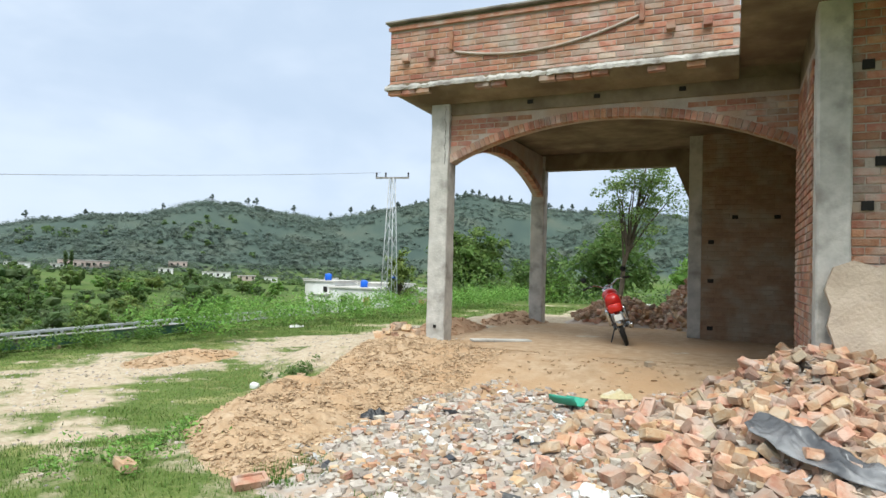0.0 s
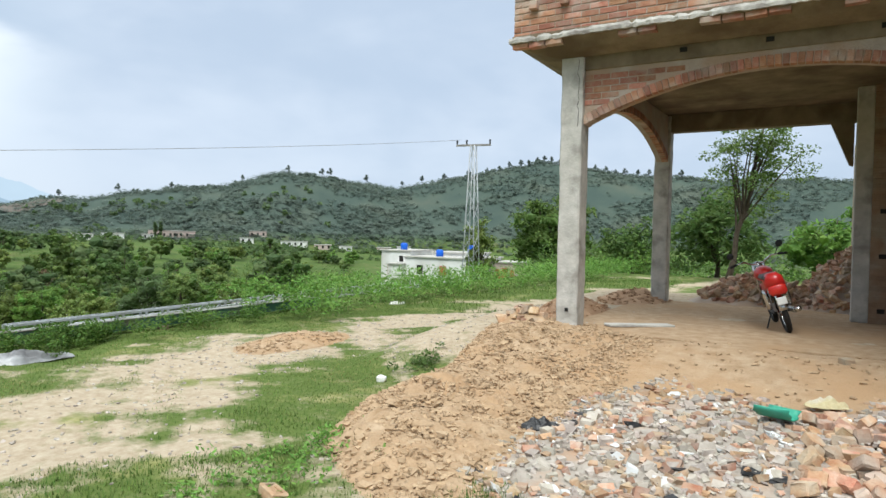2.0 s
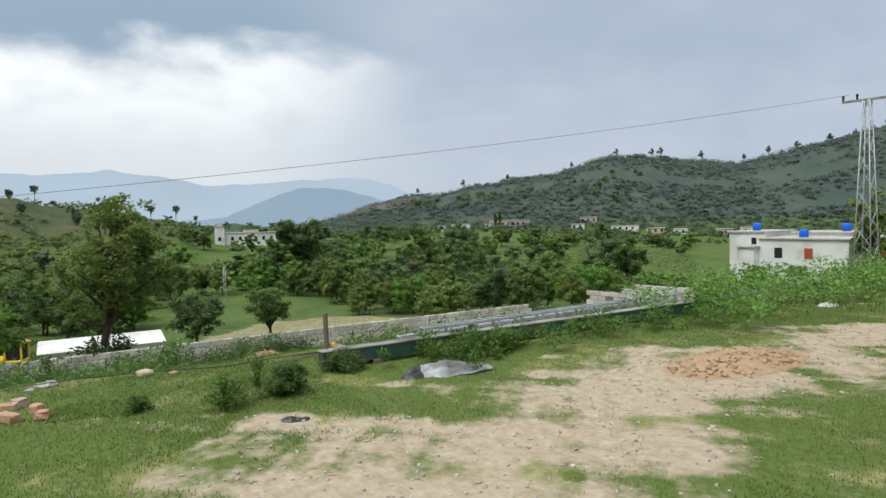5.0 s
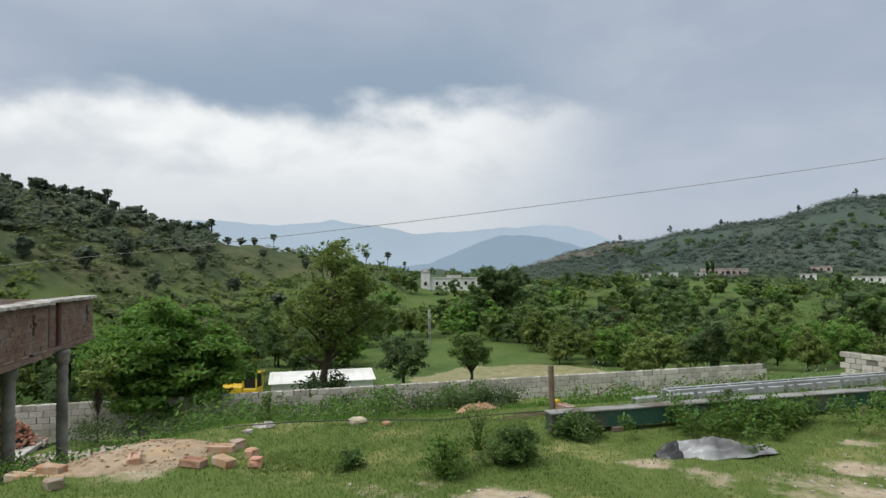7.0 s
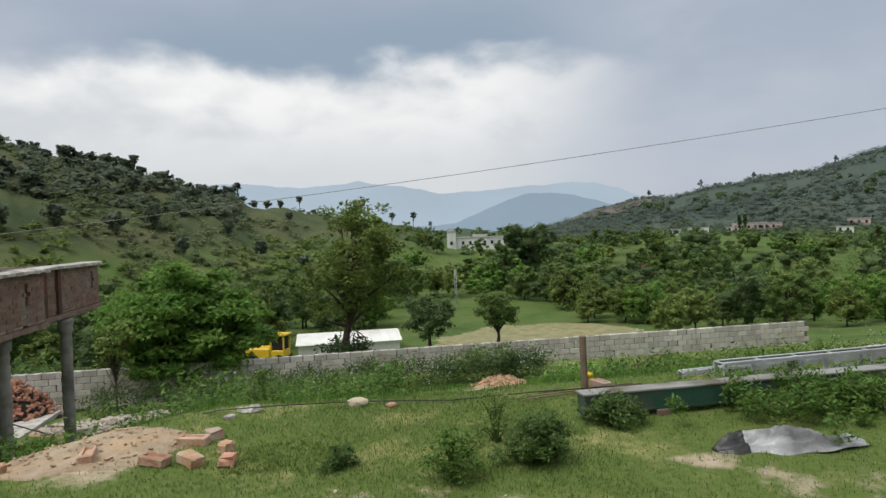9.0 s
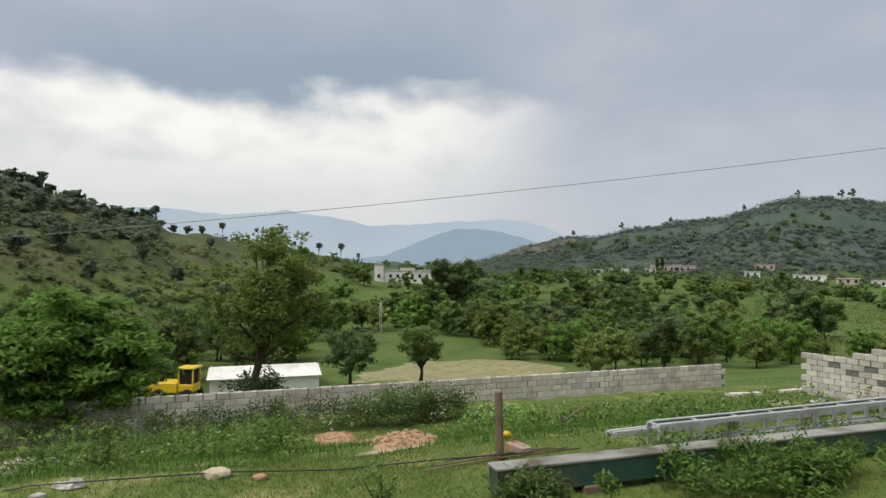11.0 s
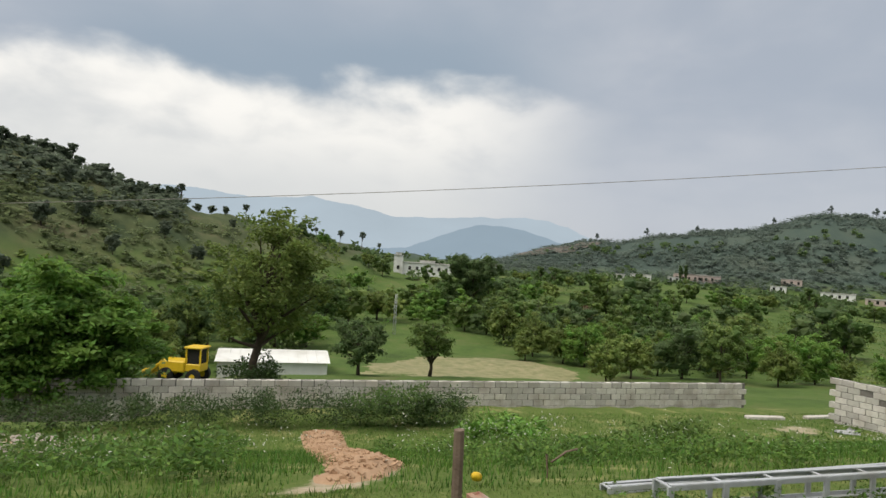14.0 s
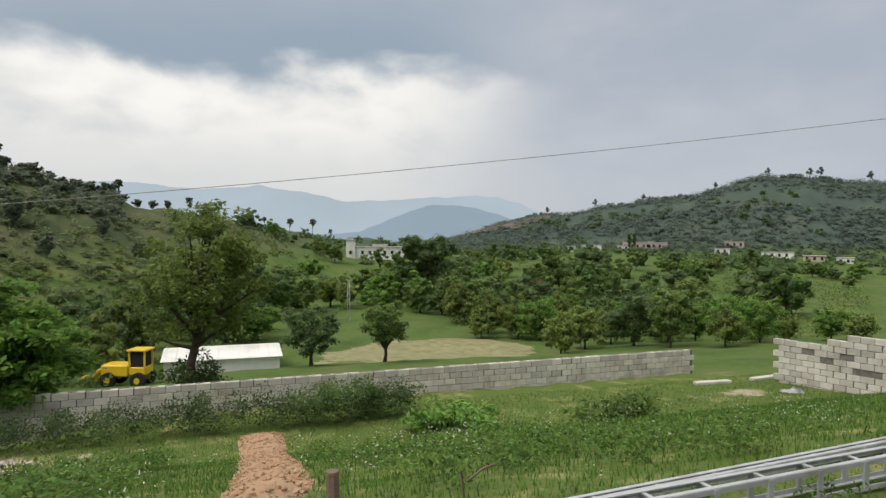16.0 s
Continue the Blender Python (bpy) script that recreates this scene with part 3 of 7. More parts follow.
def brick_face(parent, origin, along, length, height, keep, seed, limit=300):
    """Running-bond bricks on a wall face; origin at its lower start, along a unit vector; the bricks stand 6 mm proud of the core."""
    rnd = random.Random(seed)
    along = Vector(along)
    ang = math.degrees(math.atan2(along.y, along.x))
    rows, spots = int(height / (BH + 0.012)), []
    for r in range(rows):
        z = (r + 0.5) * (BH + 0.012)
        s = -(BL + 0.012) / 2 if r % 2 else 0.0
        while s < length - 0.02:
            a, b = max(s, 0), min(s + BL, length)
            if b - a > 0.05 and keep((a + b) / 2, z):
                spots.append((a, b, z))
            s += BL + 0.012
    for n, (a, b, z) in enumerate(spots[:limit]):
        kind = "full" if b - a > 0.17 else ("half" if b - a > 0.1 else None)
        if kind is None:
            continue
        p = Vector(origin) + along * ((a + b) / 2) + Vector((0, 0, z))
        put_brick(parent, kind, Matrix.Translation(p) @ pose(0, 0, 0, rnd.uniform(-0.7, 0.7), rnd.uniform(-0.6, 0.6), ang + rnd.uniform(-0.8, 0.8)), rnd)
    rest = spots[limit:]
    if rest:
        verts, faces = [], []
        for a, b, z in rest:
            m = Matrix.Translation(Vector(origin) + along * ((a + b) / 2) + Vector((0, 0, z))) @ pose(0, 0, 0, rnd.uniform(-0.6, 0.6), 0, ang)
            i = len(verts)
            l = b - a
            for x in (-l / 2, l / 2):
                for y in (-BW / 2, BW / 2):
                    for zz in (-BH / 2, BH / 2):
                        verts.append(m @ Vector((x, y, zz)))
            faces += [(i, i + 1, i + 3, i + 2), (i + 4, i + 6, i + 7, i + 5), (i, i + 4, i + 5, i + 1), (i + 2, i + 3, i + 7, i + 6), (i, i + 2, i + 6, i + 4), (i + 1, i + 5, i + 7, i + 3)]
        tagged(mesh_object("brickwork", verts, faces, M_BRICK_J, parent), kind="stuff")


def rough_pillar(name, x0, x1, y0, y1, z0, z1, seed, material=None):
    """A cast concrete pillar with pitted, slightly wandering faces and a hole near its foot."""
    rnd = random.Random(seed)
    bm = bmesh.new()
    n = 22
    rings = []
    for k in range(n + 1):
        z = z0 + (z1 - z0) * k / n
        j = [rnd.uniform(-0.006, 0.006) for _ in range(8)]
        q = 0.018
        ring = [(x0 + q, y0), (x1 - q, y0), (x1, y0 + q), (x1, y1 - q), (x1 - q, y1), (x0 + q, y1), (x0, y1 - q), (x0, y0 + q)]
        rings.append([bm.verts.new((px + j[i], py + j[7 - i], z)) for i, (px, py) in enumerate(ring)])
    for u, v in zip(rings, rings[1:]):
        for k in range(8):
            bm.faces.new((u[k], u[(k + 1) % 8], v[(k + 1) % 8], v[k]))
    bm.faces.new(rings[0][::-1])
    bm.faces.new(rings[-1])
    return part(name, bm, material or M_CONC, None)


def arch_core(name, p0, p1, thick, z_spring, z_crown, z_top, material, parent):
    """A wall with a segmental arch opening, between two plan points, as one solid."""
    p0, p1 = Vector((*p0, 0)), Vector((*p1, 0))
    along = (p1 - p0).normalized()
    L = (p1 - p0).length
    nrm = Vector((-along.y, along.x, 0)) * thick
    rise, h = z_crown - z_spring, L / 2
    R = (h * h + rise * rise) / (2 * rise)
    bm = bmesh.new()
    n = 40
    cols = []
    for k in range(n + 1):
        s = L * k / n
        z = z_crown - R + math.sqrt(max(R * R - (s - h) ** 2, 0))
        p = p0 + along * s
        cols.append([bm.verts.new(q) for q in (p + Vector((0, 0, z)), p + Vector((0, 0, z_top)), p + nrm + Vector((0, 0, z)), p + nrm + Vector((0, 0, z_top)))])
    for a, b in zip(cols, cols[1:]):
        bm.faces.new((a[0], b[0], b[1], a[1]))
        bm.faces.new((a[2], a[3], b[3], b[2]))
        bm.faces.new((a[0], a[2], b[2], b[0]))
        bm.faces.new((a[1], b[1], b[3], a[3]))
    bm.faces.new((cols[0][0], cols[0][1], cols[0][3], cols[0][2]))
    bm.faces.new((cols[-1][0], cols[-1][2], cols[-1][3], cols[-1][1]))
    part(name, bm, material, parent)
    return R, h, L, along


def voussoirs(parent, p0, along, R, h, z_crown, depth, seed, count):
    """The ring of bricks on edge round the arch."""
    rnd = random.Random(seed)
    half = math.asin(h / R)
    ang = math.degrees(math.atan2(along.y, along.x))
    for k in range(count):
        a = -half + 2 * half * (k + 0.5) / count
        rc = R + depth / 2 - 0.004
        s, z = h + rc * math.sin(a), z_crown - R + rc * math.cos(a)
        p = Vector((*p0, 0)) + along * s + Vector((0, 0, z))
        m = Matrix.Translation(p) @ pose(0, 0, 0, 0, 0, ang) @ pose(0, 0, 0, 0, 90 + math.degrees(a) + rnd.uniform(-1.5, 1.5), 0)
        ob = new("brick", VOUS[k % 3])
        ob.parent = parent
        ob.matrix_basis = m


VOUS = [brick_mesh("brick", 0.125, BW + 0.012, BH, M_BRICK, 90 + k) for k in range(3)]
A0, A1, AY = (-3.99, 9.0), (0.75, 9.0), 9.0

house = thing("unfinished_house", "unfinished red brick and concrete house with arched porch", "house")
porch_floor = boxpart("porch_floor", (-4.3, 8.85, 0.0), (1.36, 14.0, FLOOR_Z), M_SOIL, house, "sandy dirt floor of the porch")
p = rough_pillar("pillar", -4.29, -3.99, 8.9, 9.22, -0.1, 4.03, 3)
p.parent = house
p["label"] = "grey cast concrete pillar"
p = rough_pillar("pillar", -4.09, -3.79, 13.7, 14.0, -0.1, 4.03, 4)
p.parent = house
# front arch wall
wall = new("arch_wall")
wall.parent = house
wall["label"] = "red brick wall over a wide segmental arch"
R_, h_, L_, al_ = arch_core("wall_core", A0, A1, 0.2, 3.13, 3.68, 3.86, M_MORTAR, wall)
voussoirs(wall, (A0[0], AY + 0.054 - 0.012), al_, R_, h_, 3.68, 0.125, 11, 62)


def over_ring(s, z):
    """Above the brick ring of the front arch (s along it, z from 3.13)."""
    return math.hypot(s - h_, z + 3.13 - (3.68 - R_)) > R_ + 0.165 and z + 3.13 < 3.84


brick_face(wall, (A0[0], AY + 0.048, 3.13), al_, L_, 0.75, over_ring, 21)
# left arch wall, pillar to pillar
wall2 = new("arch_wall")
wall2.parent = house
B0, B1 = (-3.99, 9.22), (-3.84, 13.7)
R2, h2, L2, al2 = arch_core("wall_core", B0, B1, 0.2, 3.13, 3.66, 4.03, M_MORTAR, wall2)
voussoirs(wall2, (B0[0] - 0.045, B0[1]), al2, R2, h2, 3.66, 0.125, 12, 58)
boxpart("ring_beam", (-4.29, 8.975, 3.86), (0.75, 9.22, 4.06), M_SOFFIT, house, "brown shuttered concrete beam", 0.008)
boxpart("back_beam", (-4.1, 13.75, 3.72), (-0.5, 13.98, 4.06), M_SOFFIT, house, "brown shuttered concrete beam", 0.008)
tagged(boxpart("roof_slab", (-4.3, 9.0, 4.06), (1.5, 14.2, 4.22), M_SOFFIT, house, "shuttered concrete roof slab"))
bm = bmesh.new()
prof = [(-0.72, 3.72), (-0.72, 2.95), (-0.78, 2.97), (-1.08, 3.72)]
a = [bm.verts.new((x, 13.75, z)) for x, z in prof]
b = [bm.verts.new((x, 13.95, z)) for x, z in prof]
bm.faces.new(a)
bm.faces.new(b[::-1])
for k in range(4):
    bm.faces.new((a[k], b[k], b[(k + 1) % 4], a[(k + 1) % 4]))
part("haunch", bm, M_SOFFIT, house)


def cove(pts_in, z_in, pts_out, z_out, name):
    """Sloping underside of the cantilevered slab from the wall line to the parapet line."""
    bm = bmesh.new()
    vi = [bm.verts.new((*p, z_in)) for p in pts_in]
    vm = [bm.verts.new(((p[0] * 0.45 + q[0] * 0.55), (p[1] * 0.45 + q[1] * 0.55), z_in + (z_out - z_in) * 0.35)) for p, q in zip(pts_in, pts_out)]
    vo = [bm.verts.new((*p, z_out)) for p in pts_out]
    ui = [bm.verts.new((*p, z_out + 0.1)) for p in pts_in]
    uo = [bm.verts.new((*p, z_out + 0.1)) for p in pts_out]
    for r1, r2 in ((vi, vm), (vm, vo), (vo, uo), (uo, ui), (ui, vi)):
        for k in range(len(r1) - 1):
            bm.faces.new((r1[k], r1[k + 1], r2[k + 1], r2[k]))
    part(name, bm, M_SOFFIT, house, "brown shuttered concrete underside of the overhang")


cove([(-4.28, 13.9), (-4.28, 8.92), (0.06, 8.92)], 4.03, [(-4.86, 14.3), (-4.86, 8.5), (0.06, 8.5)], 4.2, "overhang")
# parapet
PZ, PH = 4.26, 0.98
parapet = new("parapet")
parapet.parent = house
parapet["label"] = "red brick parapet with cement patches and a swag moulding"
boxpart("parapet_core", (-4.86, 8.56, PZ), (0.06, 8.72, PZ + PH), M_MORTAR, parapet)
boxpart("parapet_core", (-4.82, 8.72, PZ), (-4.66, 14.3, PZ + PH), M_MORTAR, parapet)


def rough_ledge(name, x0, x1, y0, y1, z0, z1, material, parent, label, seed, n=90):
    """A hand-laid cement ledge with a chipped, wandering lip."""
    rnd = random.Random(seed)
    bm = bmesh.new()
    rows = []
    for k in range(n + 1):
        x = x0 + (x1 - x0) * k / n
        chip = 0.03 if rnd.random() < 0.14 else 0.0
        a, b, c = rnd.uniform(-0.012, 0.008) + chip, rnd.uniform(-0.008, 0.008), rnd.uniform(-0.006, 0.01)
        rows.append([bm.verts.new(q) for q in ((x, y1, z0), (x, y0 + a, z0 + b), (x, y0 + a * 0.6 - 0.004, (z0 + z1) / 2 + c), (x, y0 + 0.02 + a, z1 + c), (x, y1, z1 + 0.004))])
    for p, q in zip(rows, rows[1:]):
        for k in range(5):
            bm.faces.new((p[k], p[(k + 1) % 5], q[(k + 1) % 5], q[k]))
    bm.faces.new(rows[0])
    bm.faces.new(rows[-1][::-1])
    return part(name, bm, material, parent, label)


rough_ledge("drip_edge", -4.9, 0.06, 8.47, 8.75, 4.2, PZ + 0.02, M_COPING, parapet, "chipped pale cement drip edge", 33)
rnd = random.Random(34)
for k in range(20):
    if rnd.random() < 0.62:
        put_brick(parapet, "full", pose(-4.75 + 0.24 * k, 8.565 + rnd.uniform(-0.012, 0.012), 4.168 + rnd.uniform(-0.008, 0.006), rnd.uniform(-3, 3), rnd.uniform(-2, 2), rnd.uniform(-2, 2)), rnd)
boxpart("coping", (-4.92, 8.46, PZ + PH), (0.06, 8.78, PZ + PH + 0.035), M_CEM, parapet, "thin grey cement coping", 0.008)
boxpart("coping", (-4.92, 8.78, PZ + PH), (-4.62, 14.3, PZ + PH + 0.035), M_CEM, parapet, "", 0.008)
brick_face(parapet, (-4.86, 8.605, PZ + 0.01), (1, 0, 0), 4.92, PH - 0.1, lambda s, z: True, 31, 300)
boxpart("string_course", (-4.88, 8.515, PZ + PH - 0.1), (0.06, 8.56, PZ + PH - 0.045), M_BRICK, parapet)
for x in (-4.56, -4.13, -0.74, -0.3):
    boxpart("corbel_brick", (x - 0.055, 8.47, 4.63), (x + 0.055, 8.56, 4.74), M_BRICK, parapet, "", 0.006)
sw = []
for k in range(25):
    u = k / 24
    sw.append((-3.76 + 2.62 * u, 8.535, 4.56 + 0.27 * (abs(u - 0.42) / 0.58) ** 2 + 0.05 * u))
tubepart("swag_moulding", sw, 0.02, M_MORTAR, parapet, "curved cement and brick swag moulding", 6)
boxpart("moulding_stop", (-3.84, 8.5, 4.74), (-3.79, 8.56, 5.0), M_BRICK, parapet)
boxpart("moulding_stop", (-1.13, 8.5, 4.8), (-1.07, 8.56, 5.05), M_BRICK, parapet)
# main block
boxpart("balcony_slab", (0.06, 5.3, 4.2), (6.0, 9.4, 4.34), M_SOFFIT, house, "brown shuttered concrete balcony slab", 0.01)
boxpart("balcony_parapet", (0.06, 5.3, 4.34), (6.0, 5.5, 5.3), M_MORTAR, house)
p = rough_pillar("column", 0.75, 1.04, 7.08, 7.4, -0.1, 4.2, 8)
p.parent = house
p["label"] = "grey concrete corner column"
side = new("side_wall")
side.parent = house
boxpart("wall_core", (0.752, 7.402, 0.0), (1.0, 9.21, 3.86), M_MORTAR, side)
boxpart("inner_return", (1.36, 9.21, 0.0), (1.5, 12.47, 4.05), M_DUSTBRICK, side)
boxpart("side_beam", (0.76, 7.4, 3.86), (1.03, 9.2, 4.2), M_SOFFIT, side)
brick_face(side, (0.79, 9.2, 0.3), (0, -1, 0), 1.8, 3.5, lambda s, z: True, 41, 300)
front = new("front_wall")
front.parent = house
front["label"] = "red brick front wall with dark scaffold holes"
boxpart("wall_core", (1.04, 7.132, 0.0), (6.0, 7.4, 4.2), M_MORTAR, front)
HOLES = [(1.17, 2.2), (1.28, 2.62), (1.17, 3.55), (1.6, 2.2), (1.7, 3.5)]
brick_face(front, (1.04, 7.175, 0.3), (1, 0, 0), 1.4, 3.9, lambda s, z: all(abs(s + 1.04 - hx) > 0.1 or abs(z + 0.3 - hz) > 0.05 for hx, hz in HOLES), 42, 300)
# solid near-black blocks paint in the shade of the scaffold holes
for hx, hz in HOLES:
    boxpart("putlog_hole", (hx - 0.05, 7.1, hz - 0.045), (hx + 0.05, 7.129, hz + 0.045), M_DARK, front)
inner = new("inner_wall")
inner.parent = house
inner["label"] = "shaded brick back wall of the porch with scaffold holes"
boxpart("wall_core", (-0.5, 12.472, FLOOR_Z), (1.5, 12.75, 4.06), M_DUSTBRICK, inner)
boxpart("plaster_edge", (-0.73, 12.5, FLOOR_Z), (-0.5, 12.78, 4.06), M_CONC, inner, "plastered grey wall end", 0.01)
IH = [(0.05, 2.55), (0.72, 2.55), (-0.34, 2.1), (-0.34, 1.4), (-0.34, 0.55)]
BRICKS_INNER = [brick_mesh("brick", BL, BW, BH, M_DUSTBRICK, 60 + k) for k in range(3)]
HALF_INNER = [brick_mesh("brick", BL / 2 - 0.005, BW, BH, M_DUSTBRICK, 64 + k) for k in range(3)]
keep_full, keep_half = brick_of("full"), brick_of("half")
BRICKS["full"], BRICKS["half"] = BRICKS_INNER, HALF_INNER
brick_face(inner, (-0.5, 12.515, FLOOR_Z), (1, 0, 0), 1.85, 3.7, lambda s, z: all(abs(s - 0.5 - hx) > 0.09 or abs(z + FLOOR_Z - hz) > 0.05 for hx, hz in IH), 43, 420)
BRICKS["full"], BRICKS["half"] = keep_full, keep_half
for hx, hz in IH:
    boxpart("putlog_hole", (hx - 0.05, 12.45, hz - 0.035), (hx + 0.05, 12.469, hz + 0.035), M_DARK, inner)
for x in (-2.72, -1.75, -0.62):
    boxpart("putlog_hole", (x - 0.045, 8.966, 3.95), (x + 0.045, 8.973, 4.01), M_DARK, house, "scaffold hole in the beam, its shade painted near-black")
rnd = random.Random(35)
tubepart("crack", [(-4.05 + rnd.uniform(-0.02, 0.02), 8.897, 3.1 + 0.07 * k) for k in range(14)], [0.002 + 0.004 * rnd.random() for k in range(14)], M_DARK, house, "jagged dark crack in the pillar head", 5)
boxpart("tie_hole", (-4.16, 8.888, 0.58), (-4.11, 8.899, 0.63), M_DARK, house, "tie hole in the pillar, its shade painted near-black", 0.003)
boxpart("rear_wall", (-0.5, 12.75, 0), (1.5, 20.0, 4.06), M_MORTAR, house)
boxpart("house_body", (1.0, 7.4, 0.0), (6.0, 9.205, 4.2), M_MORTAR, house)
boxpart("house_body", (1.51, 9.205, 0.0), (6.0, 20.0, 4.2), M_MORTAR, house)
ob = boxpart("concrete_plank", (-0.5, -0.1, 0.0), (0.5, 0.1, 0.035), M_CONC, None, "", 0.008)
ob.matrix_basis = pose(-3.35, 9.75, FLOOR_Z, 0, 1, 42)
tagged(ob, "flat grey concrete plank lying on the porch floor", "plank")
# smeared plaster heap against the front wall
bm = bmesh.new()
rnd = random.Random(5)
for k in range(9):
    for j in range(9):
        t, s = k / 8, j / 8
        x = 0.84 + 1.56 * s
        z = 0.2 + 1.45 * t * (1 - 0.25 * (s - 0.5) ** 2) + (0.08 * rnd.uniform(-1, 1) if k == 8 else 0)
        bm.verts.new((x + (rnd.uniform(-0.05, 0.05) if j == 0 else 0), 6.85 + 0.2 * t + rnd.uniform(-0.01, 0.01), z))
bm.verts.ensure_lookup_table()
for k in range(8):
    for j in range(8):
        i = k * 9 + j
        bm.faces.new([bm.verts[q] for q in (i, i + 1, i + 10, i + 9)])
ob = part("mud_plaster", bm, M_PLASTER, house, "patch of beige mud plaster on the wall")
sol = ob.modifiers.new("thick", "SOLIDIFY")
sol.thickness, sol.offset = 0.12, -1

# ---- boundary walls of concrete block ----
KL, KH, KW = 0.405, 0.2, 0.19
KM = [brick_mesh("block", KL - 0.018, KW, KH - 0.012, M_BLOCK, 200 + k) for k in range(3)]


def block_wall(name, label, p0, p1, z_top, courses, tops, seed, holes=(), limit=300):
    """Running-bond blocks between plan points; tops(s) lowers or raises the top by whole courses."""
    rnd = random.Random(seed)
    w = thing(name, label, "wall", kind="structure")
    p0, p1 = Vector((*p0, 0)), Vector((*p1, 0))
    al, L = (p1 - p0).normalized(), (p1 - p0).length
    ang = math.degrees(math.atan2(al.y, al.x))
    spots = []
    for r in range(courses + 3):
        z = z_top - (courses - r) * (KH + 0.005) + KH / 2
        s = -(KL / 2 if r % 2 else 0)
        while s < L:
            mid = s + KL / 2
            if 0 <= mid <= L and r < courses + tops(mid / L) and not any(abs(mid - a) < 0.25 and r == b for a, b in holes):
                spots.append((mid, z, r))
            s += KL
    core = boxpart("joint_core", (0, -KW / 2 + 0.03, z_top - courses * (KH + 0.005)), (L, KW / 2 - 0.03, z_top - 0.01 + min(0, min(tops(k / 50) for k in range(51))) * (KH + 0.005)), M_JOINT, w)
    core.matrix_basis = Matrix.Translation(p0) @ pose(0, 0, 0, 0, 0, ang)
    spots.sort(key=lambda q: -q[2])
    verts, faces = [], []
    for n, (s, z, r) in enumerate(spots):
        m = Matrix.Translation(p0 + al * s + Vector((0, 0, z))) @ pose(0, rnd.uniform(-0.006, 0.006), 0, rnd.uniform(-0.5, 0.5), rnd.uniform(-0.4, 0.4), ang + rnd.uniform(-0.5, 0.5))
        if rnd.random() < 0.14:
            m = m @ Matrix.Diagonal((0.9, 1, 1, 1))
        if n < limit:
            ob = new("block", rnd.choice(KM))
            ob.parent, ob.matrix_basis = w, m
        else:
            i = len(verts)
            for x in (-KL / 2 + 0.006, KL / 2 - 0.006):
                for y in (-KW / 2, KW / 2):
                    for zz in (-KH / 2 + 0.005, KH / 2 - 0.005):
                        verts.append(m @ Vector((x, y, zz)))
            faces += [(i, i + 1, i + 3, i + 2), (i + 4, i + 6, i + 7, i + 5), (i, i + 4, i + 5, i + 1), (i + 2, i + 3, i + 7, i + 6), (i, i + 2, i + 6, i + 4), (i + 1, i + 5, i + 7, i + 3)]
    if verts:
        tagged(mesh_object("blockwork", verts, faces, M_BLOCK_J, w), kind="stuff")
    return w


block_wall("wall_boundary", "grey concrete block boundary wall below the yard", (-27.3, -14.0), (-28.0, 20.35), -2.57, 6, lambda u: 0, 51)
block_wall("wall_stepped", "stepped grey concrete block boundary wall", (-24.95, 21.55), (-19.1, 22.9), -1.75, 8, lambda u: 0 if u < 0.29 else (1 if u < 0.36 else 2), 52, [(0.9, 6), (1.6, 5), (2.3, 6), (2.8, 4)])


# ---- vegetation ----
RNG = np.random.default_rng(4)


def gz1(x, y):
    return float(ground_z(x, y))


def quads_mesh(name, c, u, v, material, parent=None, label=""):
    """Many small leaves: a kite of two triangles for each centre c, half length u and half width v."""
    n = len(c)
    verts = np.empty((n, 4, 3))
    verts[:, 0], verts[:, 1], verts[:, 2], verts[:, 3] = c - u, c + v - u * 0.15, c + u, c - v - u * 0.15
    me = bpy.data.meshes.new(name)
    me.vertices.add(4 * n)
    me.vertices.foreach_set("co", verts.ravel())
    me.loops.add(4 * n)
    me.loops.foreach_set("vertex_index", np.arange(4 * n))
    me.polygons.add(n)
    me.polygons.foreach_set("loop_start", np.arange(n) * 4)
    me.polygons.foreach_set("loop_total", np.full(n, 4))
    me.update(calc_edges=True)
    me.validate()
    me.materials.append(material)
    ob = new(name, me)
    if parent:
        ob.parent = parent
    if label:
        ob["label"] = label
    return ob


def unit(v):
    return v / np.maximum(np.linalg.norm(v, axis=-1, keepdims=True), 1e-9)


def leaves(rng, centers, radii, per, size, flat=0.75, droop=0.25, aspect=0.5):
    """Leaf frames scattered through clumps, denser towards their skins."""
    k = np.repeat(np.arange(len(centers)), per)
    d = unit(rng.normal(size=(len(k), 3)))
    rr = radii[k] * rng.uniform(0.25, 1.0, len(k)) ** 0.55
    off = d * rr[:, None]
    off[:, 2] *= flat
    c = centers[k] + off
    u = unit(rng.normal(size=(len(k), 3)) * (1, 1, 0.5) + d * 0.5 - np.array([0, 0, droop]))
    w = unit(np.cross(u, rng.normal(size=(len(k), 3)) * 0.6 + np.array([0, 0, 1.0])))
    s = size * rng.uniform(0.6, 1.35, len(k))[:, None]
    return c, u * s, w * s * aspect


def crown_clumps(rng, n, rx, rz, cz, hollow=0.35, rag=0.25):
    d = unit(rng.normal(size=(n, 3)) * (1, 1, 0.9))
    lob = 1.0 + rag * np.sin(d[:, 0] * 3.1 + rng.uniform(0, 6)) * np.cos(d[:, 1] * 4.3 + rng.uniform(0, 6)) + rng.uniform(-rag, rag * 0.6, n)
    r = np.minimum(rng.uniform(hollow, 1, n) ** 0.6 * lob, 1.12)
    c = d * r[:, None] * np.array([rx, rx, rz])
    c[:, 2] += cz
    return c


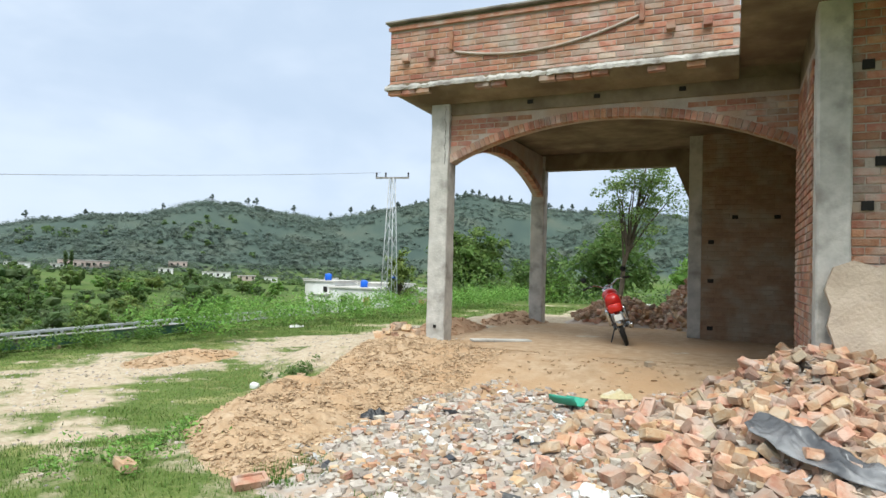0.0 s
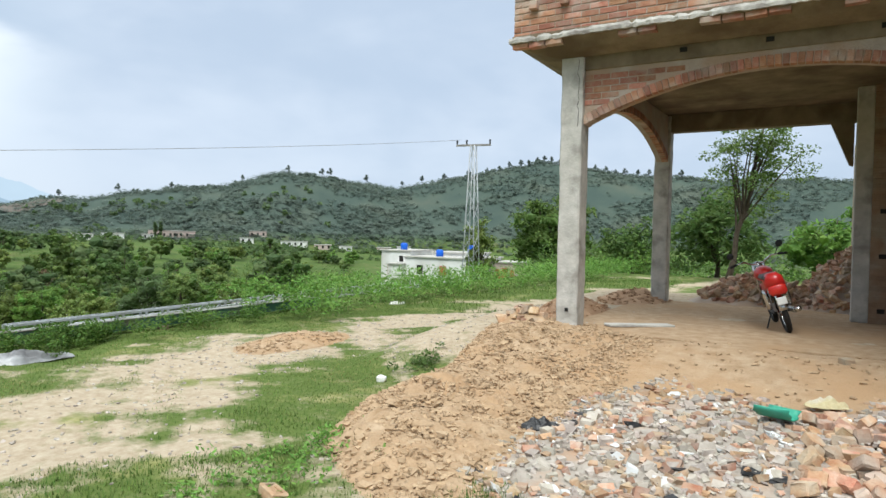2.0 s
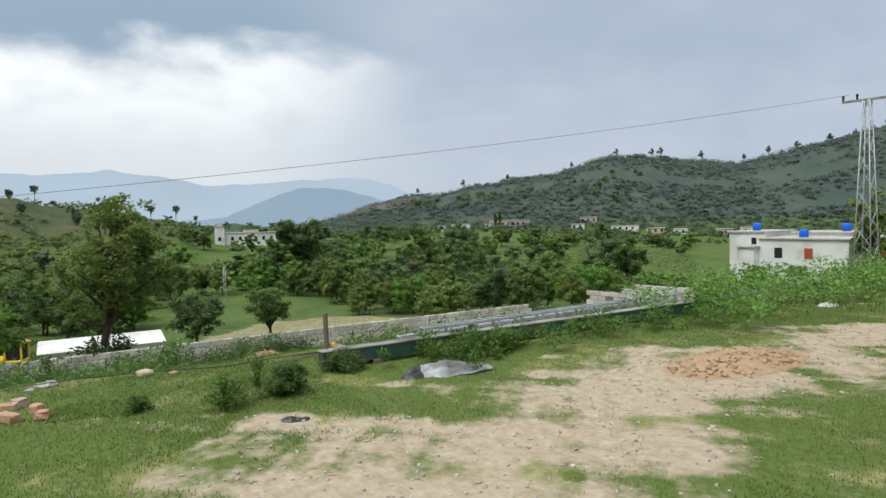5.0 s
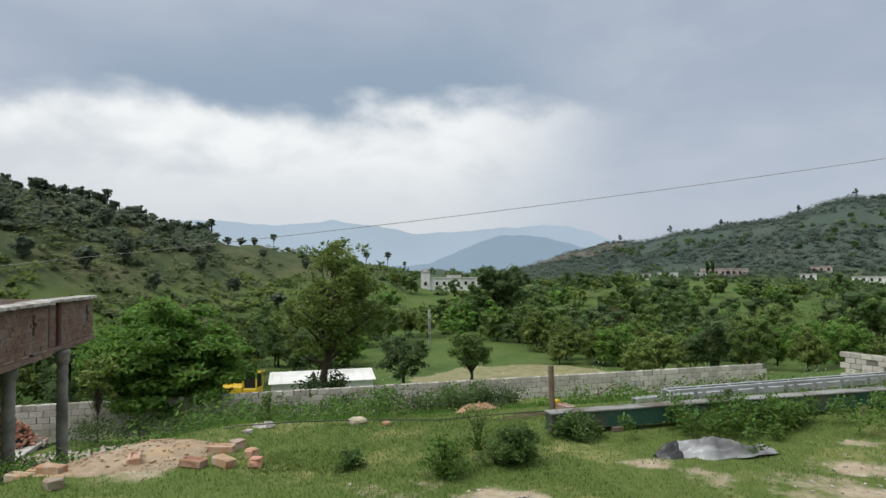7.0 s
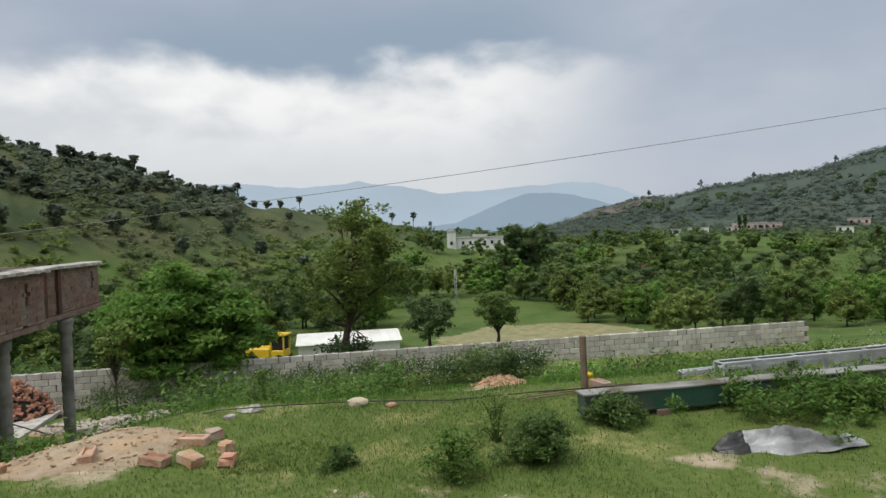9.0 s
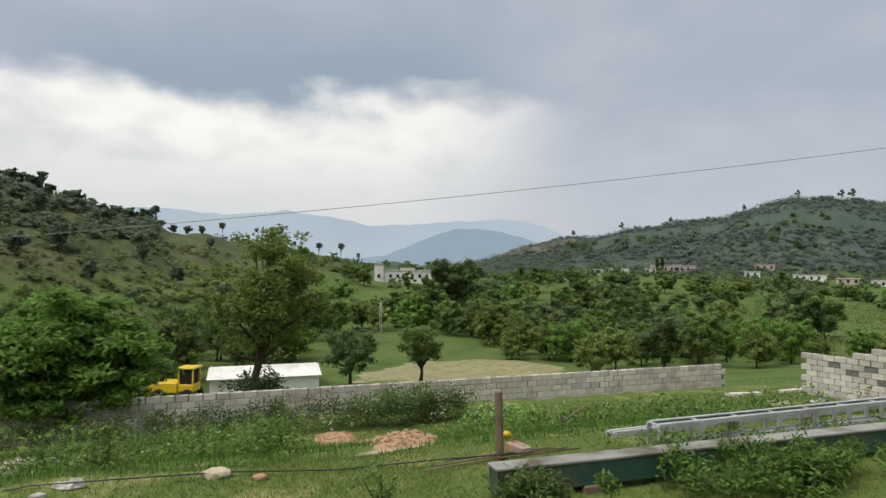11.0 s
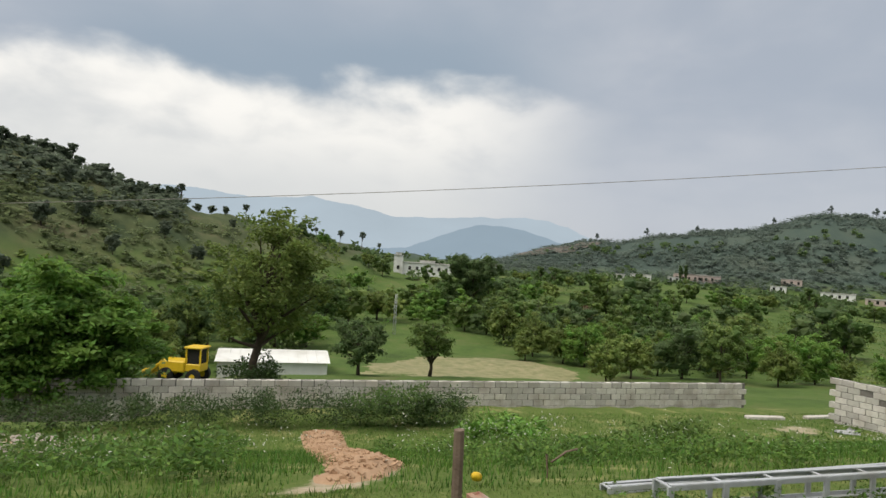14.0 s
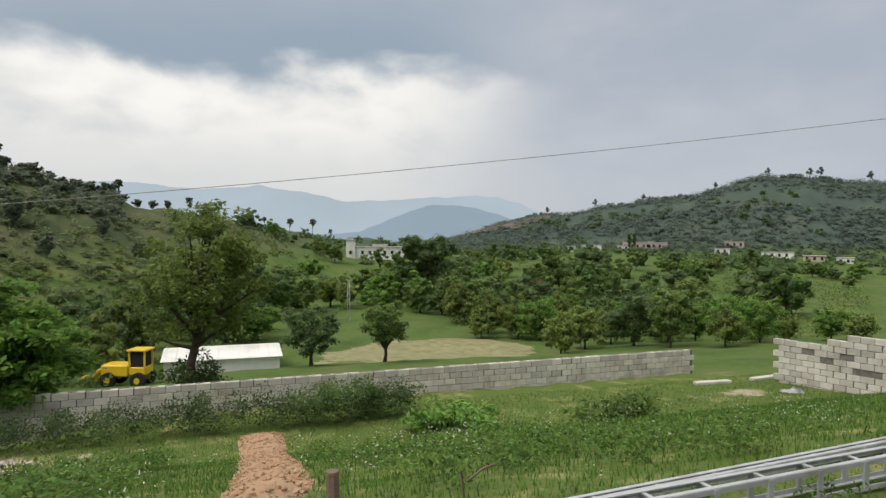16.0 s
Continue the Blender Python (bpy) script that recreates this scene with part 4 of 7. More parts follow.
def tree(name, label, seed, height, rx, base_frac, clumps, per, leaf, material, trunk_r=None, clump_r=0.24, lean=0.0, rz=None, flat=0.75, m=None, rag=0.25, cat="tree", group="", limbs=26, sides=7, heart=0.0, fork_from=0.18):
    """A tapered trunk with limbs to the clumps, and a crown of many small leaves."""
    rng = np.random.default_rng(seed)
    t = thing(name, label, cat, m, group)
    zb = height * base_frac
    rz = rz or (height - zb) / 2
    cz = height - rz * 0.98
    c = crown_clumps(rng, clumps, rx * 0.82, rz * 0.86, cz, rag=rag)
    c[:, 0] += lean * (c[:, 2] / height)
    c[:, 2] = np.maximum(c[:, 2], zb * 0.9)
    tr = trunk_r or height * 0.022
    bm = bmesh.new()
    top = Vector((lean * 0.9, 0, height * 0.86))
    pts = [Vector((0, 0, -0.3))]
    for k in range(1, 7):
        f = k / 6
        pts.append(Vector((lean * f * 0.9 + rng.uniform(-1, 1) * tr * 1.1, rng.uniform(-1, 1) * tr * 1.1, top.z * f)))
    tube(bm, pts, [tr * 1.25] + [tr * (1 - 0.8 * k / 6) for k in range(1, 7)], sides)
    for q in c[:: max(1, clumps // limbs)]:
        f = min(0.92, max(fork_from, (q[2] / height) * (0.62 if fork_from < 0.3 else 0.8) + rng.uniform(-0.06, 0.04)))
        i = f * 6
        a = pts[int(i)].lerp(pts[min(6, int(i) + 1)], i - int(i))
        mid = a.lerp(Vector(q), 0.5) + Vector((rng.uniform(-1, 1), rng.uniform(-1, 1), rng.uniform(-0.4, 0.8))) * rx * 0.07
        tube(bm, [a, mid, Vector(q)], [tr * 0.42, tr * 0.26, tr * 0.08], min(5, sides), False)
    part("trunk", bm, M_BARK, t, "", True)
    rad = rx * clump_r * rng.uniform(0.65, 1.3, clumps)
    crown = quads_mesh("crown", *leaves(rng, c, rad, per, leaf, flat), material, t)
    if heart:
        add_hearts(crown, rng, c, rad * heart, flat)
    return t


def add_hearts(crown, rng, c, rad, flat):
    """Dense lumpy twig-and-leaf hearts inside the clumps of a crown."""
    bm = bmesh.new()
    bm.from_mesh(crown.data)
    for q, r in zip(c, rad):
        vs = bmesh.ops.create_icosphere(bm, subdivisions=1, radius=1.0)["verts"]
        for v in vs:
            v.co = Vector((v.co.x * r, v.co.y * r, v.co.z * r * flat)) * float(rng.uniform(0.6, 1.25)) + Vector(q)
    bm.to_mesh(crown.data)
    bm.free()


def at(x, y, s=1.0, turn=0.0, dz=0.0):
    return Matrix.Translation((x, y, gz1(x, y) + dz)) @ Matrix.Rotation(turn, 4, "Z") @ Matrix.Diagonal((s, s, s, 1))


def place_copy(proto, x, y, s, turn, sz=1.0):
    ob = copy_thing(proto, Matrix.Translation((x, y, gz1(x, y) - 0.1)) @ Matrix.Rotation(turn, 4, "Z"))
    ob.scale = (s, s, s * sz)
    return ob


# trees that can be told apart
tree("broadleaf_tree", "broad bright green tree overhanging the block wall", 11, 5.7, 3.5, 0.12, 270, 150, 0.10, M_LEAF[5], 0.14, 0.17, m=Matrix.Translation((-29.2, -3.6, -4.85)), flat=0.4, rag=0.2, heart=0.5)
tree("acacia_tree", "tall open thorn tree with dark leaning trunk beyond the wall", 12, 9.0, 2.5, 0.3, 190, 60, 0.10, M_LEAF[6], 0.22, 0.17, lean=0.8, m=Matrix.Translation((-33.5, 2.0, -5.6)) @ Matrix.Rotation(1.4, 4, "Z"), rag=0.3, fork_from=0.4)
tree("field_tree", "olive green spreading tree behind the loader", 23, 7.2, 3.1, 0.12, 80, 60, 0.13, M_LEAF[6], 0.16, 0.22, m=at(-75, -5.5), rag=0.35, heart=0.5)
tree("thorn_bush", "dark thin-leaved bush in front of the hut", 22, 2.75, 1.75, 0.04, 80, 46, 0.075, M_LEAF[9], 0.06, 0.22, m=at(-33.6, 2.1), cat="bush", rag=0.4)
tree("field_tree", "small round olive tree standing in the field", 13, 5.0, 2.6, 0.05, 70, 60, 0.13, M_LEAF[4], 0.15, 0.24, m=at(-60, 9.9), heart=0.5)
tree("field_tree", "small leaning tree with bare lower trunk in the field", 14, 5.2, 2.3, 0.2, 60, 56, 0.13, M_LEAF[2], 0.16, 0.24, lean=0.8, m=at(-60, 16.0), heart=0.5)
tree("porch_tree", "spreading feathery tree with sparse crown behind the porch", 15, 6.4, 1.75, 0.36, 58, 130, 0.055, M_LEAF[2], 0.11, 0.27, lean=1.2, m=at(-4.0, 24.3), rag=0.6, limbs=12, flat=0.5)
tree("round_tree", "dense dark round tree beyond the yard", 16, 6.3, 3.2, 0.12, 130, 70, 0.14, M_LEAF[1], 0.2, 0.22, m=at(-17.2, 42.0), heart=0.5)
tree("bush_tree", "dark green bushy tree behind the porch", 17, 3.6, 2.4, 0.05, 80, 55, 0.13, M_LEAF[0], 0.1, 0.24, m=at(-5.0, 30.0))
tree("bush_tree", "dark green bushy tree behind the porch", 18, 3.2, 2.0, 0.05, 60, 55, 0.13, M_LEAF[0], 0.1, 0.24, m=at(-9.5, 34.0))
tree("bush_tree", "fresh green bush behind the porch", 24, 3.4, 2.3, 0.04, 70, 55, 0.12, M_LEAF[5], 0.09, 0.24, m=at(-0.6, 33.0), heart=0.5)
tree("bush_tree", "dark bush in the thicket behind the porch", 25, 4.0, 2.5, 0.04, 80, 55, 0.13, M_LEAF[1], 0.1, 0.24, m=at(-13.0, 45.0), heart=0.5)
tree("tall_sapling", "slim light green tree beside the lattice pole", 19, 6.4, 1.5, 0.1, 60, 50, 0.13, M_LEAF[7], 0.1, 0.3, m=at(-25.2, 47.0), heart=0.5)
tree("spreading_tree", "wide dark tree in the middle of the valley", 20, 12.5, 6.2, 0.16, 120, 60, 0.26, M_LEAF[4], 0.32, 0.22, m=at(-137, 44.0, dz=1.0), heart=0.6)

# valley trees: a few kinds, each repeated; the farther ones simpler
KINDS = [("dark green spreading valley tree", 6.6, 3.6, 0.05, 4), ("fresh green rounded valley tree", 5.6, 3.0, 0.03, 5), ("olive green low valley tree", 4.8, 2.9, 0.02, 6),
         ("tall dark valley tree", 8.0, 3.3, 0.08, 0), ("yellow-green feathery valley tree", 5.0, 2.5, 0.02, 7), ("open olive green valley tree", 6.2, 2.9, 0.07, 2)]
NEAR_PROTO, FAR_PROTO = [], []
for k, (lab, hgt, rx, bf, mt) in enumerate(KINDS):
    NEAR_PROTO.append(tree("valley_tree", lab, 30 + k, hgt, rx, bf, 58, 46, 0.155, M_LEAF[mt], clump_r=0.25, rag=0.3, group="valley trees", limbs=12, sides=5, heart=0.6))
    FAR_PROTO.append(tree("valley_tree", lab, 40 + k, hgt, rx, bf, 34, 24, 0.27, M_LEAF[mt], clump_r=0.3, rag=0.3, group="valley trees", limbs=5, sides=4, heart=0.75))
used = set()


def polar(az, r):
    return C0[0] - r * math.sin(math.radians(az)), C0[1] + r * math.cos(math.radians(az))


def plant(k, x, y, s, turn, sz=1.0):
    """The next valley tree of kind k; the first use of a kind takes the model itself."""
    near = math.hypot(x - C0[0], y - C0[1]) < 112
    proto = (NEAR_PROTO if near else FAR_PROTO)[k]
    if (near, k) not in used:
        used.add((near, k))
        proto.matrix_basis = Matrix.Translation((x, y, gz1(x, y) - 0.1)) @ Matrix.Rotation(turn, 4, "Z") @ Matrix.Diagonal((s, s, s * sz, 1))
    else:
        place_copy(proto, x, y, s, turn, sz)


rt = random.Random(77)
# trees that stand out, by bearing, distance, kind and size
for az, r, k, s in [(58.5, 74, 4, 1.0), (60.4, 69, 4, 0.85), (54.6, 72, 0, 1.0), (51.8, 68, 5, 0.9), (64.0, 84, 2, 1.1), (66.5, 88, 2, 1.1), (62.2, 82, 1, 0.95), (56.4, 80, 2, 0.95), (49.9, 76, 1, 0.85), (60.9, 92, 2, 1.1), (53.2, 88, 3, 0.9), (68.6, 104, 5, 1.1), (70.6, 110, 0, 1.0), (56.6, 108, 3, 1.15), (47.8, 68, 2, 0.8), (45.4, 72, 1, 0.8),
                    (58.2, 150, 0, 1.75), (60.6, 155, 5, 1.6), (44.8, 124, 0, 1.5), (43.2, 120, 3, 1.1), (50.0, 140, 2, 1.3), (72.8, 118, 1, 1.2), (76.0, 128, 1, 1.3), (77.4, 134, 5, 1.2), (80.2, 122, 2, 1.25), (82.6, 112, 5, 1.25), (84.6, 104, 3, 1.05), (74.6, 132, 3, 1.2),
                    (86.6, 92, 0, 1.1), (88.4, 84, 5, 1.2), (90.0, 78, 0, 0.95), (91.8, 88, 2, 1.25), (93.6, 80, 3, 1.0), (95.2, 72, 0, 1.1), (97.4, 64, 2, 1.15), (99.6, 68, 0, 1.2), (102.0, 60, 3, 0.95), (104.5, 66, 5, 1.2), (107.5, 58, 0, 1.05), (110.5, 62, 2, 1.15), (113.5, 66, 3, 1.1), (40.8, 74, 1, 0.7), (38.9, 70, 4, 0.65)]:
    plant(k, *polar(az, r), s, rt.uniform(0, 6.28), rt.uniform(0.9, 1.1))
spots = []
tries = 0
while len(spots) < 168 and tries < 9000:
    tries += 1
    az, r = rt.uniform(38, 118), 82 + 155 * rt.random()
    x, y = polar(az, r)
    if az > 88 and r > 96 or az < 43 and r < 125:
        continue
    if 70.5 < az < 85.5 and r < 112 or (abs(x + 60) < 20 and abs(y - 95) < 22):
        continue
    # open fields between belts of trees
    if wob(np.array(x), np.array(y), 0.035, 4.2) + 0.5 * wob(np.array(x), np.array(y), 0.11, 1.2) > 0.12 + (0.25 if r < 110 else 0.0):
        continue
    if any((x - a) ** 2 + (y - b) ** 2 < 20 for a, b in spots):
        continue
    spots.append((x, y))
for x, y in spots:
    plant(rt.choice([0, 0, 1, 1, 2, 2, 3, 4, 5, 5]), x, y, rt.uniform(0.65, 1.2), rt.uniform(0, 6.28), rt.uniform(0.85, 1.15))
for az in (62.4, 52.9):
    x, y = polar(az, 128)
    tree("bare_bush", "reddish brown half-bare bush among the valley trees", int(az), 5.0, 2.6, 0.05, 40, 26, 0.16, M_RUSTLEAF, 0.08, 0.26, m=at(x, y), cat="bush", limbs=14, sides=4)

# crest pines on the two hills
pine = tree("crest_pine", "dark pine with rounded crown on the hill crest", 60, 5.8, 2.6, 0.1, 26, 22, 0.34, M_PINE, 0.16, 0.34, group="pines on the hill crest", rz=2.3, rag=0.3, limbs=4, sides=4, heart=0.8)
tall_pine = tree("crest_pine", "slender tall pine with tufted crown on the hill crest", 61, 8.6, 1.7, 0.45, 20, 20, 0.34, M_PINE, 0.16, 0.4, group="pines on the hill crest", rag=0.4, limbs=6, sides=4, heart=0.7)
first = {0: pine, 1: tall_pine}


def plant_pine(k, az, f, s):
    x, y = polar(az, float(np.interp(az, R_AZ, R_D)) * f)
    if k in first:
        first.pop(k).matrix_basis = Matrix.Translation((x, y, gz1(x, y) - 0.3)) @ Matrix.Diagonal((s, s, s, 1))
    else:
        ob = place_copy(pine if k == 0 else tall_pine, x, y, s, rt.uniform(0, 6), rt.uniform(0.85, 1.15))
        ob.location.z -= 0.75 * s if k == 0 else 0.2


for az in np.arange(97.5, 126, 0.85):
    plant_pine(0, az + rt.uniform(-0.4, 0.4), rt.uniform(0.93, 1.0), rt.uniform(0.6, 0.95))
for az in np.arange(98.5, 124, 1.3):
    plant_pine(0, az + rt.uniform(-0.6, 0.6), rt.uniform(0.82, 0.92), rt.uniform(0.55, 0.85))
for az, s in [(92.1, 0.75), (93.7, 0.6), (94.8, 0.62), (95.9, 0.6), (90.9, 0.5), (96.8, 0.5), (100.2, 0.8), (107.0, 0.9)]:
    plant_pine(0 if az != 92.1 else 1, az, 0.98, s)
for az, s in [(84.1, 0.85), (82.2, 0.9), (80.7, 0.6), (86.2, 0.55), (97.2, 0.75), (105.0, 0.8)]:
    plant_pine(1, az, 0.96, s)
# solitary trees down the terraces
for az, f, s in [(106.5, 0.7, 0.9), (103.8, 0.74, 1.0), (101.6, 0.66, 0.7), (110.6, 0.72, 0.9), (114.2, 0.7, 1.0), (98.0, 0.72, 0.7), (95.4, 0.66, 0.8), (91.8, 0.6, 0.75), (108.8, 0.6, 0.8), (112.2, 0.8, 1.0), (93.0, 0.82, 0.6), (89.4, 0.8, 0.7), (116.5, 0.78, 1.0), (88.0, 0.55, 0.8)]:
    plant_pine(0, az, f, s)
far_pine = tree("ridge_pine", "small pine on the far ridge crest, haze painted into its colour", 62, 6.2, 2.1, 0.25, 20, 18, 0.4, M_FAR1, 0.14, 0.36, group="pines on the far ridge", rag=0.4, limbs=4, sides=4, heart=0.75)
for n, az in enumerate([10, 11.4, 12.6, 13.5, 14.6, 15.4, 16.2, 17.1, 18.1, 18.9, 19.5, 20.2, 20.9, 21.5, 22.1, 22.9, 23.6, 24.6, 25.5, 26.6, 28.2, 30.4, 32.4, 34.2, 37.4, 40.6, 41.3, 44.2, 48.0, 53.6, 57.6, 61.7]):
    x, y = polar(az, float(np.interp(az, R_AZ, R_D)) * rt.uniform(0.965, 1.0))
    z = rt.uniform(0.55, 1.05)
    if n == 0:
        far_pine.matrix_basis = Matrix.Translation((x, y, gz1(x, y) - 0.3))
    else:
        place_copy(far_pine, x, y, z, rt.uniform(0, 6), rt.uniform(0.8, 1.15))


def far_woods(name, n, az0, az1, t0, t1, size, per, material, label, seed, thin=0.0, lift=1.0, leaf=0.5):
    """Scrub and woods on the hills, too many to count."""
    rng = np.random.default_rng(seed)
    az = rng.uniform(az0, az1, n)
    dd = np.interp(az, R_AZ, R_D)
    r = dd * rng.uniform(t0, t1, n)
    x, y = C0[0] - r * np.sin(np.radians(az)), C0[1] + r * np.cos(np.radians(az))
    keep = wob(x, y, 0.045, seed * 0.7) + 0.5 * wob(x, y, 0.13, seed) > thin
    x, y, r = x[keep], y[keep], r[keep]
    s = size * rng.uniform(0.5, 1.3, len(x))
    c = np.stack([x, y, ground_z(x, y) + s * 0.55], 1)
    q = leaves(rng, c, s, per, size * leaf, 0.8, 0.1, 0.62)
    # lift below 1 lays leaves flat, evening their shading as haze would
    q[1][:, 2] *= lift
    q[2][:, 2] *= lift
    return tagged(quads_mesh(name, *q, material), label, "woods", kind="stuff")


# the green ridge scrub too has haze mixed into its leaf colour
M_FAR2 = leafmat("far_woods_green_haze", (0.135, 0.18, 0.138), (0.17, 0.21, 0.155), 0.06, 0.006, 0.6)
M_SLOPE = leafmat("slope_scrub", (0.15, 0.19, 0.09), (0.195, 0.235, 0.112), 0.14, 0.01, 0.55)
far_woods("ridge_woods", 13000, -10, 72, 0.70, 1.0, 1.5, 8, M_FAR1, "dark woods covering the far ridge, haze painted into their colour", 71, -0.35, 0.3)
far_woods("ridge_woods", 5000, -10, 74, 0.66, 0.97, 1.5, 8, M_FAR2, "green scrub on the far ridge, haze painted into its colour", 72, 0.0, 0.35)
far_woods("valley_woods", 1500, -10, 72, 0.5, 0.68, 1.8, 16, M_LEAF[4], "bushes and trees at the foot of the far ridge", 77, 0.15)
far_woods("crest_woods", 1500, -5, 66, 0.965, 1.0, 1.5, 12, M_FAR1, "dark trees along the far crest, haze painted into their colour", 79, -0.3)
far_woods("slope_woods", 2600, 84, 130, 0.5, 1.0, 1.1, 12, M_SLOPE, "dark scrub and trees on the terraced hill", 73, 0.15, 0.6)
far_woods("slope_woods", 800, 97, 130, 0.78, 1.0, 1.6, 16, M_PINE, "dark scrub under the pines of the hill crest", 74, -0.2, 0.7)
far_woods("slope_woods", 1300, 84, 150, 0.34, 0.72, 1.1, 16, M_LEAF[6], "low green bushes on the hill terraces", 78, 0.15, 0.8)
far_woods("valley_woods", 800, 40, 90, 0.5, 0.9, 2.0, 22, M_LEAF[4], "dark tree belts across the valley floor", 75, 0.2)

for az0, az1, t0, t1, n, mt, sd in [(38, 70, 0.19, 0.44, 520, 6, 121), (38, 70, 0.2, 0.5, 420, 0, 122), (70, 86, 0.33, 0.62, 300, 5, 123), (86, 100, 0.28, 0.5, 260, 2, 124), (97, 120, 0.26, 0.44, 220, 0, 125), (38, 70, 0.2, 0.42, 240, 7, 126)]:
    far_woods("valley_scrub", n, az0, az1, t0, t1, 1.5, 34, M_LEAF[mt], "low bushes growing between the valley trees", sd, 0.05, 1.0, 0.13)


# ---- grass and weeds of the yard ----
def blades(name, x, y, hgt, wid, material, label, rng):
    n = len(x)
    z = ground_z(x, y)
    a = rng.uniform(0, 6.28, n)
    tilt = rng.uniform(0.1, 0.75, n)
    h = hgt * rng.uniform(0.5, 1.3, n)
    base = np.stack([x, y, z - 0.01], 1)
    side = np.stack([np.cos(a), np.sin(a), 0 * a], 1) * (wid * rng.uniform(0.6, 1.3, n))[:, None]
    tip = base + np.stack([-np.sin(a) * tilt * h, np.cos(a) * tilt * h, h], 1)
    verts = np.stack([base - side, base + side, tip], 1)
    me = bpy.data.meshes.new(name)
    me.vertices.add(3 * n)
    me.vertices.foreach_set("co", verts.ravel())
    me.loops.add(3 * n)
    me.loops.foreach_set("vertex_index", np.arange(3 * n))
    me.polygons.add(n)
    me.polygons.foreach_set("loop_start", np.arange(n) * 3)
    me.polygons.foreach_set("loop_total", np.full(n, 3))
    me.update(calc_edges=True)
    me.validate()
    me.materials.append(material)
    return tagged(new(name, me), label, "grass", kind="stuff")


def lawn(name, n, x0, x1, y0, y1, hgt, wid, label, seed, bias=0.0, keepf=None, material=None):
    rng = np.random.default_rng(seed)
    x, y = rng.uniform(x0, x1, n), rng.uniform(y0, y1, n)
    k = dirtness(x, y) + 0.35 * wob(x, y, 2.2, 5) + rng.uniform(-0.25, 0.25, n) < 0.42 + bias
    if keepf is not None:
        k &= keepf(x, y)
    return blades(name, x[k], y[k], hgt, wid, material or M_GRASS, label, rng)


lawn("yard_grass", 170000, -11.6, -3.2, 1.2, 12.0, 0.03, 0.0045, "short patchy green grass of the yard", 81)
lawn("yard_grass", 70000, -11.8, -7.2, -2.2, 3.2, 0.032, 0.0045, "short green grass at the edge of the yard", 82)
lawn("yard_grass", 26000, -12, -5.0, 12.0, 26.0, 0.08, 0.008, "rough grass along the track", 83)
lawn("slope_grass", 130000, -26.5, -11.4, -6, 24, 0.085, 0.0065, "taller green grass on the slope below the yard", 84, 0.0, None, M_SLOPEGRASS)
lawn("dry_grass", 60000, -11.6, -4.0, -1.8, 9.0, 0.03, 0.0045, "dry straw coloured grass patches in the yard", 86, 0.3, lambda x, y: wob(x, y, 1.05, 2.4) + 0.5 * wob(x, y, 3.1, 0.9) > 0.32, M_DRYGRASS)
lawn("clover_patch", 5000, -10.4, -9.3, 0.3, 1.7, 0.035, 0.009, "yellow-green clover patch in the grass", 87, 0.6, lambda x, y: np.hypot((x + 9.85) / 0.42, (y - 1.0) / 0.55) + 0.3 * wob(x, y, 6.0, 1.0) < 0.8, M_LEAF[7])
lawn("front_grass", 16000, -5.5, -0.6, 1.5, 4.6, 0.045, 0.005, "grass tufts beside the rubble", 85, 0.2)
lawn("tuft_grass", 9000, -3.5, -1.7, 3.3, 4.4, 0.07, 0.006, "tall green grass growing at the foot of the rubble", 88, 2.0, lambda x, y: (np.hypot((x + 2.85) / 0.36, (y - 3.85) / 0.42) + 0.3 * wob(x, y, 5.0, 1.0) < 0.9) | (np.hypot((x + 2.05) / 0.25, (y - 3.7) / 0.3) < 0.8), M_SLOPEGRASS)


M_SEEDS = leafmat("seed_head_white", (0.5, 0.52, 0.42), (0.62, 0.63, 0.55), 0.1, 0.0)


def weeds(name, pts, hgt, rad, per, leaf, material, label, seed, cat="weeds"):
    """A patch of leafy weeds."""
    rng = np.random.default_rng(seed)
    p = np.array(pts, float)
    p = p[(dirtness(p[:, 0], p[:, 1]) < 0.5) | (p[:, 0] > -11.5)]
    n = len(p)
    c = np.stack([p[:, 0], p[:, 1], ground_z(p[:, 0], p[:, 1]) + hgt * rng.uniform(0.3, 0.85, n)], 1)
    q = leaves(rng, c, rad * rng.uniform(0.6, 1.25, n), per, leaf, 0.9, -0.2, 0.4)
    k = q[0][:, 2] > ground_z(q[0][:, 0], q[0][:, 1])
    return tagged(quads_mesh(name, q[0][k], q[1][k], q[2][k], material), label, cat, kind="stuff")


def scatter(n, f, seed):
    rng = np.random.default_rng(seed)
    return [f(rng) for _ in range(n)]


weeds("hedge_weeds", scatter(330, lambda g: (lambda y: (-9.9 + 0.055 * (y - 9) + g.normal() * 0.55, y))(g.uniform(8.6, 30)), 91), 0.72, 0.32, 80, 0.038, M_LEAF[3], "bright green weeds along the edge of the yard", 91)
weeds("beam_weeds", scatter(64, lambda g: (-9.72 + g.normal() * 0.2, 5.3 + g.normal() * 0.5), 92), 0.26, 0.13, 130, 0.023, M_WEED, "leafy green weeds beside the steel beam", 92)
weeds("beam_weeds", scatter(26, lambda g: (-9.9 + g.normal() * 0.3, 7.9 + g.normal() * 0.8), 93), 0.25, 0.15, 130, 0.023, M_WEED, "leafy green weeds beside the steel beam", 93)
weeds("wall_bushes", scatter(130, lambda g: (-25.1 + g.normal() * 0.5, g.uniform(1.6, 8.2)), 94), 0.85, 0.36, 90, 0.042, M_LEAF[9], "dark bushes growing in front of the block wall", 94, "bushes")
